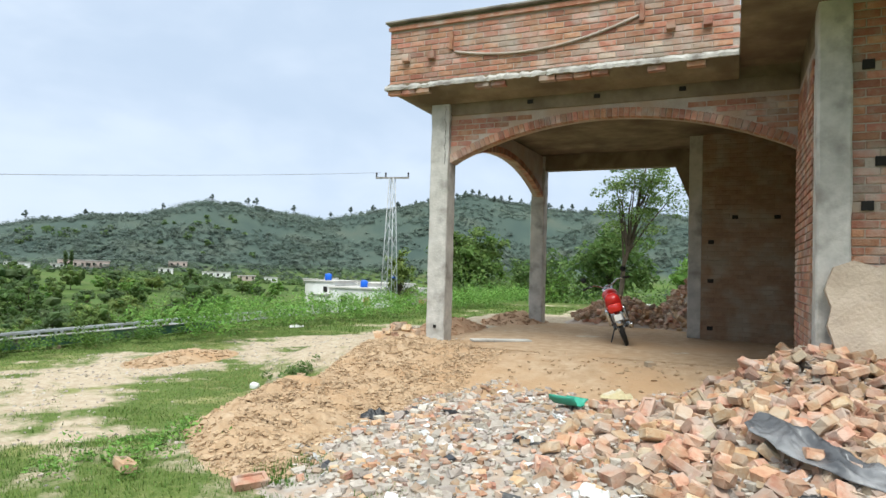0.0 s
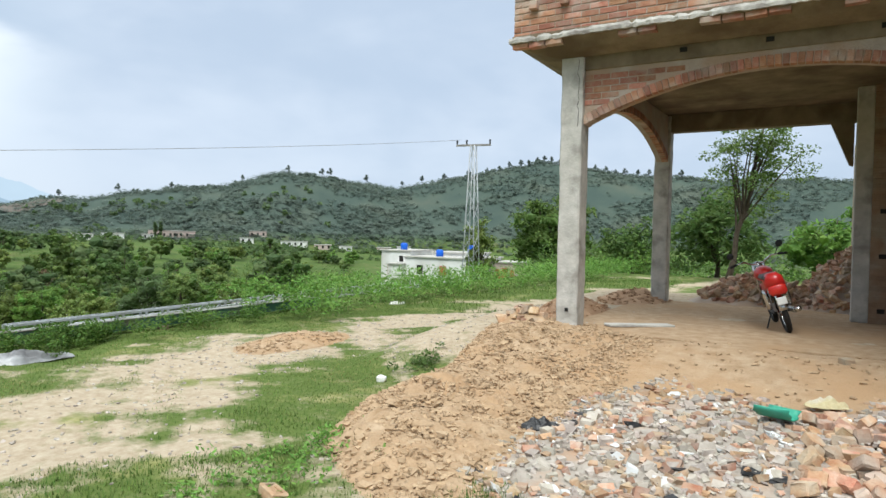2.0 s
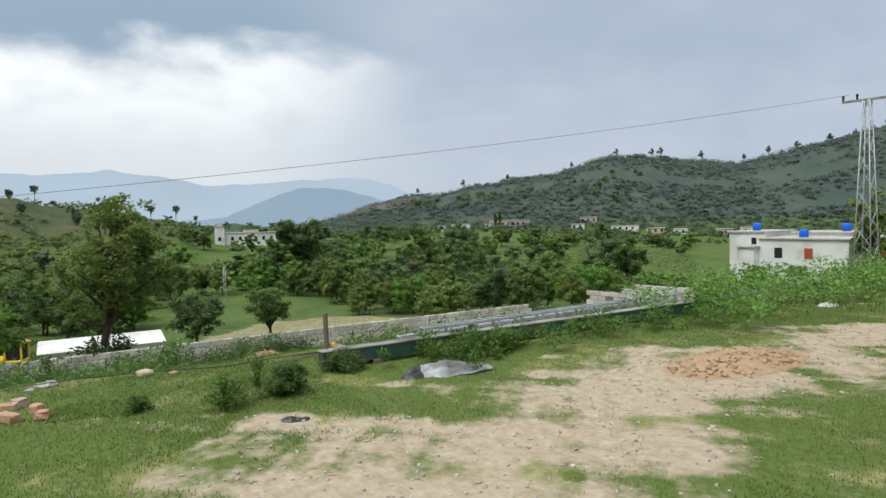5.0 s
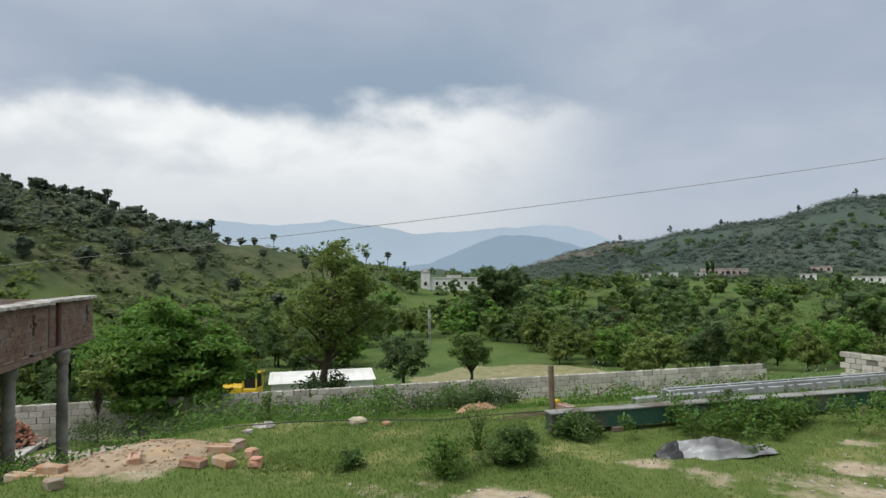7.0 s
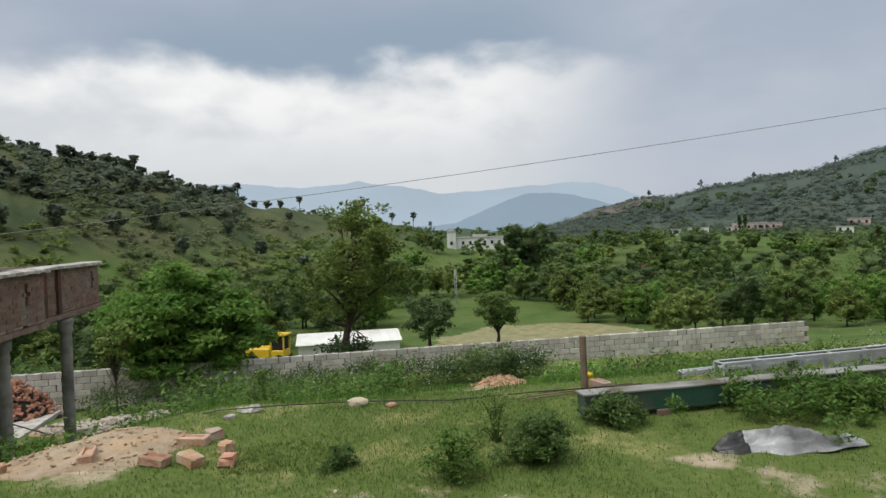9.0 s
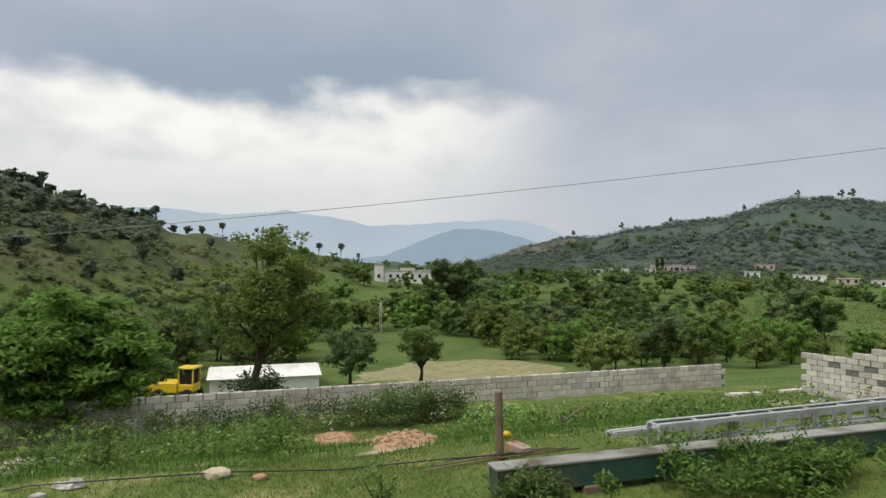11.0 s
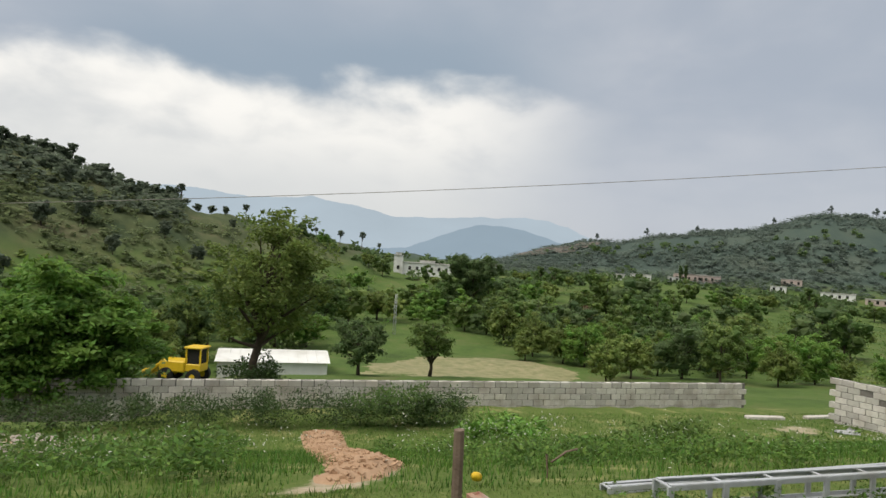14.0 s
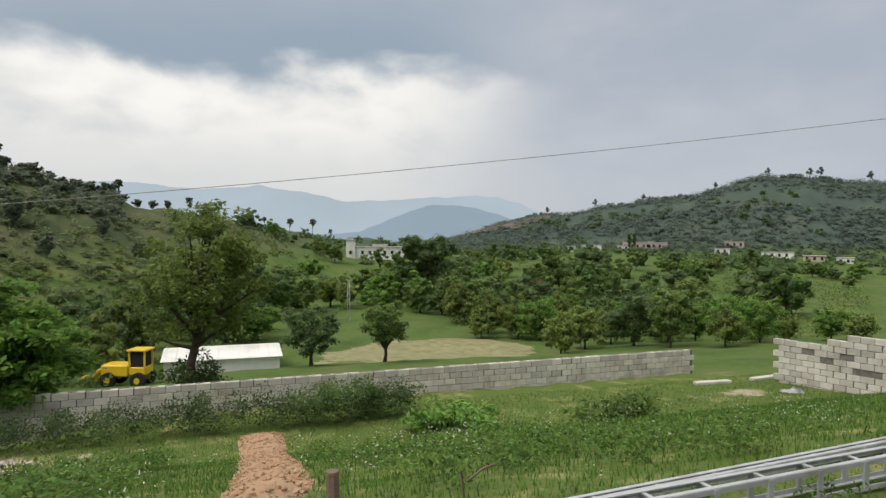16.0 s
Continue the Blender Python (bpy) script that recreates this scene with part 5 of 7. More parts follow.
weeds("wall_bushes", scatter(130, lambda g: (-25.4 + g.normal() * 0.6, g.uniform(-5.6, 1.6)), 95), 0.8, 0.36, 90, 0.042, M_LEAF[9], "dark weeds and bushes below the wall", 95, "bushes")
weeds("slope_weeds", scatter(420, lambda g: (g.uniform(-23, -12), g.uniform(-4, 2.2)), 96), 0.3, 0.26, 70, 0.034, M_WEED, "weeds covering the slope", 96)
weeds("wall_bushes", scatter(60, lambda g: (-25.0 + g.normal() * 0.35, 6.2 + g.normal() * 0.9), 111), 1.15, 0.36, 60, 0.055, M_LEAF[0], "dense dark bush in front of the block wall", 111, "bushes")
weeds("seed_heads", scatter(260, lambda g: (g.uniform(-17, -11.6), g.uniform(0.2, 12)), 112), 0.55, 0.12, 5, 0.013, M_SEEDS, "pale seed heads over the slope weeds", 112)
weeds("slope_weeds", scatter(260, lambda g: (g.uniform(-20, -12.2), g.uniform(4.6, 9.5)), 97), 0.2, 0.22, 60, 0.03, M_WEED, "low weeds on the slope", 97)
weeds("heap_weeds", scatter(14, lambda g: (-5.15 + g.normal() * 0.12, 6.75 + g.normal() * 0.25), 98), 0.12, 0.09, 36, 0.026, M_LEAF[0], "dark green weeds at the foot of the soil heap", 98)
weeds("heap_weeds", scatter(60, lambda g: (lambda u: (-4.25 + g.normal() * 0.22 + 0.3 * u, 2.9 + 1.9 * u + g.normal() * 0.2))(g.random()), 99), 0.07, 0.1, 36, 0.022, M_LEAF[3], "green weeds at the foot of the soil heap", 99)

for n, mt, sd in ((90, 1, 114), (80, 5, 115), (50, 0, 116)):
    weeds("thicket", scatter(n, lambda g: (g.uniform(-15, 5), g.uniform(31, 46)), sd), 1.5, 0.9, 70, 0.11, M_LEAF[mt], "thicket of green bushes behind the porch", sd, "bushes")


def shrub(name, label, x, y, hgt, rad, n, per, leaf, material, seed):
    rng = np.random.default_rng(seed)
    t = thing(name, label, "plant", Matrix.Translation((x, y, gz1(x, y))))
    c = np.stack([rng.normal(size=n) * rad * 0.5, rng.normal(size=n) * rad * 0.5, hgt * rng.uniform(0.12, 0.95, n)], 1)
    c[:, :2] *= (1.15 - c[:, 2:3] / hgt * 0.55)
    bm = bmesh.new()
    for q in c[:14]:
        tube(bm, [(0, 0, -0.05), (q[0] * 0.4, q[1] * 0.4, q[2] * 0.6), tuple(q)], [0.008, 0.006, 0.002], 5, False)
    part("stem", bm, M_WEED, t)
    quads_mesh("foliage", *leaves(rng, c, np.full(n, rad * 0.3), per, leaf, 0.8, -0.1, 0.33), material, t)


shrub("weed_plant", "bushy dark green weed plant in the grass", -9.3, 2.68, 0.3, 0.2, 80, 60, 0.02, M_LEAF[0], 101)
shrub("weed_plant", "dark weed plant with pale seed heads in the grass", -9.15, 2.05, 0.3, 0.18, 50, 34, 0.018, M_WEED, 110)
shrub("weed_plant", "tall pale weed plant with seed heads in the grass", -9.75, 2.5, 0.42, 0.16, 40, 24, 0.016, M_LEAF[2], 102)
shrub("weed_plant", "leafy dark weed plant at the end of the steel beam", -9.95, 3.5, 0.22, 0.26, 60, 44, 0.022, M_LEAF[0], 103)
shrub("weed_plant", "small weed plant in the grass", -9.6, 1.35, 0.14, 0.14, 22, 20, 0.025, M_LEAF[0], 104)
shrub("weed_plant", "tall thin weed at the edge of the yard", -12.4, 0.6, 0.4, 0.18, 30, 16, 0.03, M_LEAF[2], 105)
weeds("tall_grass_tuft", scatter(40, lambda g: (-22.4 + g.normal() * 0.45, 13.2 + g.normal() * 0.7), 106), 0.5, 0.3, 40, 0.09, M_LEAF[1], "tall dark grass tuft on the lower lawn", 106)
weeds("tall_grass_tuft", scatter(40, lambda g: (-23.2 + g.normal() * 0.35, 8.8 + g.normal() * 0.6), 107), 0.5, 0.3, 40, 0.09, M_LEAF[3], "tall bright grass tuft by the wall", 107)
weeds("truss_weeds", scatter(70, lambda g: (-10.55 + g.normal() * 0.15, g.uniform(4.6, 9.5)), 108), 0.16, 0.12, 70, 0.02, M_WEED, "weeds growing between the steel members", 108)


# ---- soil heap and rubble in front of the porch ----
def heap_h(x, y):
    xl = np.interp(y, [3.2, 4.2, 5.5, 7.0, 8.6, 9.8], [-3.2, -4.45, -4.95, -4.95, -5.25, -5.3])
    xr = np.interp(y, [3.2, 4.2, 5.5, 7.0, 8.6, 9.8], [-2.9, -3.1, -3.1, -3.1, -2.8, -4.3])
    h = sstep((x - xl) / 0.75) * sstep((xr + 0.5 - x) / 1.9) * sstep((y - 3.25) / 0.9) * sstep((10.2 - y) / 1.2)
    f = np.interp(y, [4.0, 6.0, 7.6, 9.0], [1.15, 1.0, 0.45, 0.25])
    return h * (0.2 * f + 0.05 * wob(x, y, 1.9, 2) * f + 0.03 * wob(x, y, 4.7, 1) + 0.018 * wob(x, y, 11.0, 3) + 0.010 * wob(x, y, 23.0, 5) + 0.03 * f)


def rub_h(x, y):
    """Height of the brick rubble over the ground."""
    u, v = (x - 1.2) / 2.7, (y - 5.6) / 2.45
    big = sstep(1.12 - np.hypot(u, v))
    low = sstep(1.15 - np.hypot((x + 1.85) / 1.6, (y - 5.25) / 2.05) + 0.12 * wob(x, y, 2.9, 1))
    back = sstep(1.1 - np.hypot((x - 0.75) / 1.1, (y - 7.0) / 0.75))
    return 0.5 * big * (1 + 0.15 * wob(x, y, 2.2, 4)) + 0.15 * low + 0.42 * back


def mound(name, fn, x0, x1, y0, y1, step, material, label, cat, lump=0.0):
    xs, ys = np.arange(x0, x1, step), np.arange(y0, y1, step)
    gx, gy = np.meshgrid(xs, ys)
    g = ground_z(gx, gy)
    h = fn(gx, gy)
    if lump:
        nz_ = np.array([noise.fractal(Vector((a * 5.0, b * 5.0, 0.3)), 0.7, 2.1, 5) + 0.5 * abs(noise.noise(Vector((a * 13.0, b * 13.0, 4.0)))) for a, b in zip(gx.ravel(), gy.ravel())]).reshape(h.shape)
        h = np.where(h > 0.004, np.maximum(h + lump * nz_ * np.clip(h / 0.1, 0, 1), 0.005), h)
    z = np.where(h > 0.004, g + h, g - 0.06)
    nx = len(xs)
    verts = np.stack([gx.ravel(), gy.ravel(), z.ravel()], 1)
    faces = [(j * nx + i, j * nx + i + 1, (j + 1) * nx + i + 1, (j + 1) * nx + i) for j in range(len(ys) - 1) for i in range(nx - 1) if h[j:j + 2, i:i + 2].max() > 0.004]
    return tagged(mesh_object(name, verts.tolist(), faces, material, smooth=True), label, cat)


soil_heap = mound("soil_mound", heap_h, -5.6, -1.6, 3.0, 10.4, 0.035, M_SOIL, "long heap of loose sandy orange soil beside the porch", "soil heap", 0.05)
rub_heap = mound("rubble_mound", lambda x, y: rub_h(x, y) - 0.09 * sstep((rub_h(x, y) - 0.16) / 0.16), -4.0, 4.0, 2.8, 8.2, 0.06, M_DUST, "heap of broken bricks and mortar in front of the house", "rubble")


def chunk_mesh(name, lx, ly, lz, jit, material, seed, cut=0.0, frog=False):
    rnd = random.Random(seed)
    bm = bmesh.new()
    box(bm, (-lx / 2, -ly / 2, -lz / 2), (lx / 2, ly / 2, lz / 2), min(lx, ly, lz) * 0.12)
    if frog:
        top = [f for f in bm.faces if f.normal.z > 0.9]
        bmesh.ops.inset_individual(bm, faces=top, thickness=0.024, depth=0.0)
        bmesh.ops.inset_individual(bm, faces=top, thickness=0.006, depth=-0.013)
    for v in bm.verts:
        k = 1.0 if v.co.x < 0 else 1.0 + cut
        v.co += Vector([rnd.uniform(-jit, jit) * k for _ in range(3)])
        if cut and v.co.x > 0:
            v.co.x -= rnd.uniform(0, cut) * lx * 0.5
    me = bpy.data.meshes.new(name)
    bm.to_mesh(me)
    bm.free()
    me.materials.append(material)
    return me


CHUNKS = [chunk_mesh("brick", BL, BW, BH, 0.005, M_RUBBLE, 300 + k, 0.0, k != 1) for k in range(3)] + [chunk_mesh("brick", BL * 0.62, BW, BH, 0.008, M_RUBBLE, 310 + k, 0.22) for k in range(4)] + [chunk_mesh("brick", BL * 0.45, BW * 0.95, BH, 0.01, M_RUBBLE, 320 + k, 0.25) for k in range(4)]


def rough_bits(name, parent, material, n, place, size, seed, jit=0.25, flat=1.0):
    """Loose fragments, each a lopsided box, joined into one mesh."""
    rng = np.random.default_rng(seed)
    pos, hgt = place(rng, n)
    n = len(pos)
    base = np.array([(x, y, z) for x in (-1, 1) for y in (-1, 1) for z in (-1, 1)], float)
    s = size * rng.uniform(0.35, 1.25, (n, 1, 1)) * np.stack([np.ones(n), rng.uniform(0.5, 0.9, n), rng.uniform(0.3, 0.7, n) * flat], 1)[:, None, :]
    v = (base[None] + rng.uniform(-jit, jit, (n, 8, 3)) * 1.6) * s * 0.5
    a, b = rng.uniform(0, 6.28, n), rng.normal(0, 0.5, n)
    ca, sa, cb, sb = np.cos(a), np.sin(a), np.cos(b), np.sin(b)
    rx = np.stack([v[..., 0], v[..., 1] * cb[:, None] - v[..., 2] * sb[:, None], v[..., 1] * sb[:, None] + v[..., 2] * cb[:, None]], -1)
    w = np.stack([rx[..., 0] * ca[:, None] - rx[..., 1] * sa[:, None], rx[..., 0] * sa[:, None] + rx[..., 1] * ca[:, None], rx[..., 2]], -1)
    w += pos[:, None, :]
    q = np.array([(0, 1, 3, 2), (4, 6, 7, 5), (0, 4, 5, 1), (2, 3, 7, 6), (0, 2, 6, 4), (1, 5, 7, 3)])
    f = (q[None] + (np.arange(n) * 8)[:, None, None]).reshape(-1, 4)
    ob = mesh_object(name, w.reshape(-1, 3).tolist(), [tuple(k) for k in f.tolist()], material, parent)
    return tagged(ob, kind="stuff")


def on_heap(fn, x0, x1, y0, y1, lo=0.03, power=1.0):
    def place(rng, n):
        x, y = rng.uniform(x0, x1, n * 3), rng.uniform(y0, y1, n * 3)
        h = fn(x, y)
        k = (h > lo) & (rng.random(n * 3) < np.clip(h / 0.3, 0.15, 1) ** power)
        x, y, h = x[k][:n], y[k][:n], h[k][:n]
        return np.stack([x, y, ground_z(x, y) + h + 0.01], 1), h
    return place


def heap_bricks(parent, fn, n, x0, x1, y0, y1, seed, meshes, lift=0.03, lo=0.12, sink=0.0):
    rnd = random.Random(seed)
    done = []
    while len(done) < n:
        x, y = rnd.uniform(x0, x1), rnd.uniform(y0, y1)
        h = float(fn(x, y))
        if h < lo or (0.7 < x < 1.1 and y > 7.0):
            continue
        if any((x - a) ** 2 + (y - b) ** 2 < 0.0075 for a, b in done):
            continue
        done.append((x, y))
        ob = new("brick", rnd.choice(meshes))
        ob.parent = parent
        ob.matrix_basis = pose(x, y, gz1(x, y) + h + lift + rnd.uniform(-0.02, 0.09), rnd.gauss(0, 28), rnd.gauss(0, 28), rnd.uniform(0, 360))


rough_bits("loose_soil", soil_heap, M_CLOD, 1000, on_heap(heap_h, -5.6, -1.6, 3.0, 10.2, 0.015, 0.3), 0.062, 401, 0.3, 0.8)
rough_bits("loose_soil", soil_heap, M_CLOD, 9000, on_heap(heap_h, -5.6, -1.6, 3.0, 10.2, 0.008, 0.3), 0.032, 402, 0.3, 1.0)
rough_bits("brick_rubble", rub_heap, M_RUBBLE_J, 900, on_heap(rub_h, -1.0, 3.6, 3.0, 8.0, 0.1), 0.12, 403, 0.07, 1.4)
rough_bits("mortar_debris", rub_heap, M_CHIP, 6500, on_heap(rub_h, -3.9, 3.4, 2.9, 8.0, 0.01, 0.2), 0.036, 404, 0.3, 1.1)
rough_bits("mortar_debris", rub_heap, M_CHIP, 700, on_heap(rub_h, -3.9, 1.0, 2.9, 7.9, 0.015, 0.25), 0.085, 405, 0.22, 1.1)
rough_bits("brick_rubble", rub_heap, M_RUBBLE_J, 2400, on_heap(rub_h, -3.8, 3.4, 2.9, 8.0, 0.02, 0.4), 0.075, 406, 0.25, 1.0)
M_BLUECHIP = mat("debris_scraps", [(0.55, 0.56, 0.56), (0.72, 0.72, 0.70)], 5, 0.7, 0.2, isle=0.2)
rough_bits("white_debris", rub_heap, M_BLUECHIP, 170, on_heap(rub_h, -3.4, 2.0, 3.0, 7.2, 0.02, 0.2), 0.085, 407, 0.3, 0.35)
rough_bits("dark_debris", rub_heap, M_BLACKPL, 20, on_heap(rub_h, -3.3, -1.2, 3.2, 6.0, 0.02, 0.2), 0.12, 408, 0.3, 0.35)

# brick heap behind the porch
def rear_h(x, y):
    a = 0.5 * sstep(1.1 - np.hypot((x + 2.25) / 1.3, (y - 15.0) / 1.1))
    b = 1.15 * sstep(1.1 - np.hypot((x + 0.35) / 1.45, (y - 15.0) / 1.3))
    return np.maximum(a, b)


rear = mound("rubble_mound", rear_h, -3.6, -0.52, 13.6, 16.6, 0.1, M_MORTAR, "tall heap of broken red bricks behind the porch", "brick heap")
rough_bits("brick_rubble", rear, M_RUBBLE_J, 700, on_heap(rear_h, -3.5, -0.55, 13.7, 16.4, 0.03), 0.12, 411, 0.14, 1.2)
# second small spill of bricks and stones beside the corner pillar
def spill_h(x, y):
    return 0.22 * sstep(1.1 - np.hypot((x + 4.75) / 0.42, (y - 8.9) / 0.45))


spill = mound("stone_mound", spill_h, -5.4, -4.3, 8.2, 9.6, 0.08, M_SOIL, "small pile of stones and bricks at the pillar foot", "stones")
rough_bits("stone_debris", spill, M_RUBBLE_J, 60, on_heap(spill_h, -5.3, -4.32, 8.3, 9.5, 0.03), 0.15, 412, 0.2, 1.2)


def dirt_mound(x, y):
    return 0.08 * sstep(1.1 - np.hypot((x + 7.6) / 0.55, (y - 7.3) / 1.1)) * (1 + 0.3 * wob(x, y, 5.0, 1))


dm_ = mound("dirt_mound", dirt_mound, -8.4, -6.8, 5.9, 8.7, 0.05, M_SOIL, "low mound of loose reddish dirt on the track", "dirt mound", 0.05)
rough_bits("loose_soil", dm_, M_CLOD, 300, on_heap(dirt_mound, -8.4, -6.8, 5.9, 8.7, 0.01, 0.2), 0.05, 413, 0.3, 1.0)


def apron_h(x, y):
    return 0.05 * sstep(1.25 - np.maximum(np.abs(x + 0.4) / 2.9, np.abs(y - 7.7) / 1.35)) * (1 + 0.3 * wob(x, y, 2.0, 1))


ap = mound("soil_apron", apron_h, -4.0, 0.7, 5.9, 8.84, 0.06, M_SOIL, "trodden sandy soil spread in front of the porch floor", "soil", 0.02)
rough_bits("loose_soil", ap, M_CLOD, 260, on_heap(apron_h, -4.0, 0.7, 6.0, 8.8, 0.005, 0.2), 0.04, 414, 0.3, 0.8)


def on_track(rng, n):
    x, y = rng.uniform(-9.4, -3.6, n * 3), rng.uniform(0.5, 12.0, n * 3)
    k = dirtness(x, y) > 0.4
    x, y = x[k][:n], y[k][:n]
    return np.stack([x, y, ground_z(x, y) + 0.004], 1), x


rough_bits("track_pebbles", None, M_CHIP, 2600, on_track, 0.026, 415, 0.3, 0.8)
tagged(bpy.data.objects["track_pebbles"], "pebbles and crumbs of mortar strewn on the worn track", "pebbles", kind="stuff")


def orange_h(x, y):
    a = 0.22 * sstep(1.15 - np.hypot((x + 4.75) / 0.5, (y - 10.9) / 1.3))
    b = 0.2 * sstep(1.15 - np.hypot((x + 4.4) / 0.7, (y - 13.7) / 0.9))
    return np.maximum(a, b) * (1 + 0.25 * wob(x, y, 4.0, 2))


og = mound("earth_mound", orange_h, -5.7, -3.5, 9.3, 15.0, 0.06, M_REDSOIL, "low orange mounds of loose earth along the porch", "soil", 0.05)
rough_bits("loose_soil", og, M_REDSOIL, 500, on_heap(orange_h, -5.6, -3.6, 9.4, 14.9, 0.01, 0.2), 0.06, 416, 0.3, 1.0)


# ---- crumpled plastic sheets ----
def crumple(name, label, cat, m, pts_w, pts_l, hgt, seed, materials, split=None):
    """A crumpled sheet lying on the ground: a folded height field with a wavy outline."""
    rng = np.random.default_rng(seed)
    nx, ny = 60, 34
    bm = bmesh.new()
    ph = rng.uniform(0, 6, 8)
    grid = []
    for j in range(ny + 1):
        v = j / ny * 2 - 1
        for i in range(nx + 1):
            u = i / nx * 2 - 1
            wid = pts_w * (float(np.interp(u, [-1, -0.8, -0.55, -0.3, 0.3, 0.8, 1], [0.35, 0.7, 0.62, 1.0, 0.75, 0.42, 0.25])) + 0.06 * math.sin(u * 11 + ph[1]))
            x, y = u * pts_l, v * wid
            edge = max(0, 1 - v * v) * max(0, 1 - u * u) ** 0.4
            z = hgt * edge * (0.5 + 0.3 * math.sin(u * 3 + ph[2])) + hgt * 0.45 * math.exp(-((v - 0.35 * math.sin(u * 2 + ph[3])) * 5) ** 2) * edge + hgt * 0.25 * math.exp(-((v + 0.4 - 0.3 * math.sin(u * 3 + ph[4])) * 7) ** 2) * edge + hgt * 0.8 * noise.noise(Vector((u * 3.1, v * 2.3, ph[5]))) * edge + hgt * 0.35 * abs(noise.noise(Vector((u * 4 + v * 5, v * 9 - u * 6, ph[6])))) * edge + hgt * 0.2 * abs(noise.noise(Vector((u * 17, v * 11, ph[7])))) * edge
            grid.append(bm.verts.new((x, y, max(z, 0.0) + 0.006)))
    for j in range(ny):
        for i in range(nx):
            k = j * (nx + 1) + i
            f = bm.faces.new((grid[k], grid[k + 1], grid[k + nx + 2], grid[k + nx + 1]))
            if split is not None and (i / nx) < split:
                f.material_index = 1
    ob = part(name, bm, materials[0], None, '', True)
    for q in materials[1:]:
        ob.data.materials.append(q)
    ob.matrix_basis = m
    so = ob.modifiers.new("thick", "SOLIDIFY")
    so.thickness = 0.004
    return tagged(ob, label, cat)


crumple("plastic_sheet", "crumpled grey and black plastic sheet on the grass", "plastic sheet", pose(-9.15, 4.44, gz1(-9.15, 4.44), 0, 0, 84), 0.17, 0.55, 0.1, 501, [M_GREYPL, M_BLACKPL], 0.2)
crumple("plastic_scrap", "small flat scrap of black plastic on the grass", "plastic scrap", pose(-8.42, 2.48, gz1(-8.42, 2.48), 0, 0, 70), 0.06, 0.12, 0.03, 507, [M_BLACKPL])
crumple("plastic_sheet", "dark grey plastic sheet draped over the brick rubble", "plastic sheet", pose(0.52, 4.52, gz1(0.52, 4.52) + float(rub_h(0.52, 4.52)) + 0.07, 4, 10, -42), 0.2, 0.52, 0.1, 502, [M_DARKPL])
crumple("plastic_sheet", "crumpled black plastic sheet on the brick rubble", "plastic sheet", pose(0.6, 3.95, gz1(0.6, 3.95) + float(rub_h(0.6, 3.95)) + 0.04, 14, -4, 20), 0.24, 0.3, 0.12, 503, [M_BLACKPL])
crumple("cement_sack", "torn pale yellow cement sack on the rubble", "sack", pose(-1.08, 6.94, gz1(-1.08, 6.94) + float(rub_h(-1.08, 6.94)) + 0.05, 0, 0, 15), 0.09, 0.17, 0.06, 510, [M_SACK])
crumple("paper_scrap", "torn white paper scrap on the brick rubble", "paper", pose(-0.74, 4.0, gz1(-0.74, 4.0) + float(rub_h(-0.74, 4.0)) + 0.08, 10, 8, 30), 0.07, 0.1, 0.05, 509, [M_WHITE])
crumple("white_paper", "scrap of white paper on the grass verge", "paper", pose(-9.3, 12.3, gz1(-9.3, 12.3), 0, 0, 70), 0.1, 0.2, 0.05, 504, [M_WHITE])
crumple("plastic_bag", "pale plastic bag lying on the lower grass", "plastic bag", pose(-23.4, 20.4, gz1(-23.4, 20.4) + 0.02, 0, 0, 50), 0.2, 0.36, 0.12, 505, [M_GREYPL])
crumple("plaster_sack", "torn white sack of plaster at the yard edge", "sack", pose(-11.12, 0.6, gz1(-11.12, 0.6), 0, 0, 70), 0.07, 0.12, 0.045, 508, [M_COPING])
crumple("cloth_scrap", "small dark scrap of cloth on the soil heap", "cloth", pose(-3.05, 5.35, gz1(-3.05, 5.35) + float(heap_h(-3.05, 5.35)) + 0.03, 6, 0, 30), 0.09, 0.17, 0.06, 506, [M_BLACKPL])
# torn green plastic trough on the rubble
M_GREENPL = mat("green_plastic", [(0.04, 0.30, 0.20), (0.07, 0.37, 0.26)], 4, 0.5, 0.1, 30, spec=0.5)
bm = bmesh.new()
rows_ = []
for k in range(13):
    a = radians(200 + 140 * k / 12)
    rows_.append([bm.verts.new((0.16 * math.cos(a) * (1 + 0.12 * q), -0.24 + 0.12 * q + 0.02 * math.sin(k * 2.0 + q), 0.17 + 0.14 * math.sin(a))) for q in range(5)])
for u, v in zip(rows_, rows_[1:]):
    for k in range(4):
        bm.faces.new((u[k], u[k + 1], v[k + 1], v[k]))
ob = part("plastic_trough", bm, M_GREENPL, None, "", True)
ob.matrix_basis = pose(-1.42, 6.2, gz1(-1.42, 6.2) + float(rub_h(-1.42, 6.2)) + 0.02, 0, 10, 75) @ Matrix.Diagonal((0.9, 0.52, 0.9, 1))
so = ob.modifiers.new("thick", "SOLIDIFY")
so.thickness = 0.008
tagged(ob, "broken green plastic trough lying on the rubble", "trough")
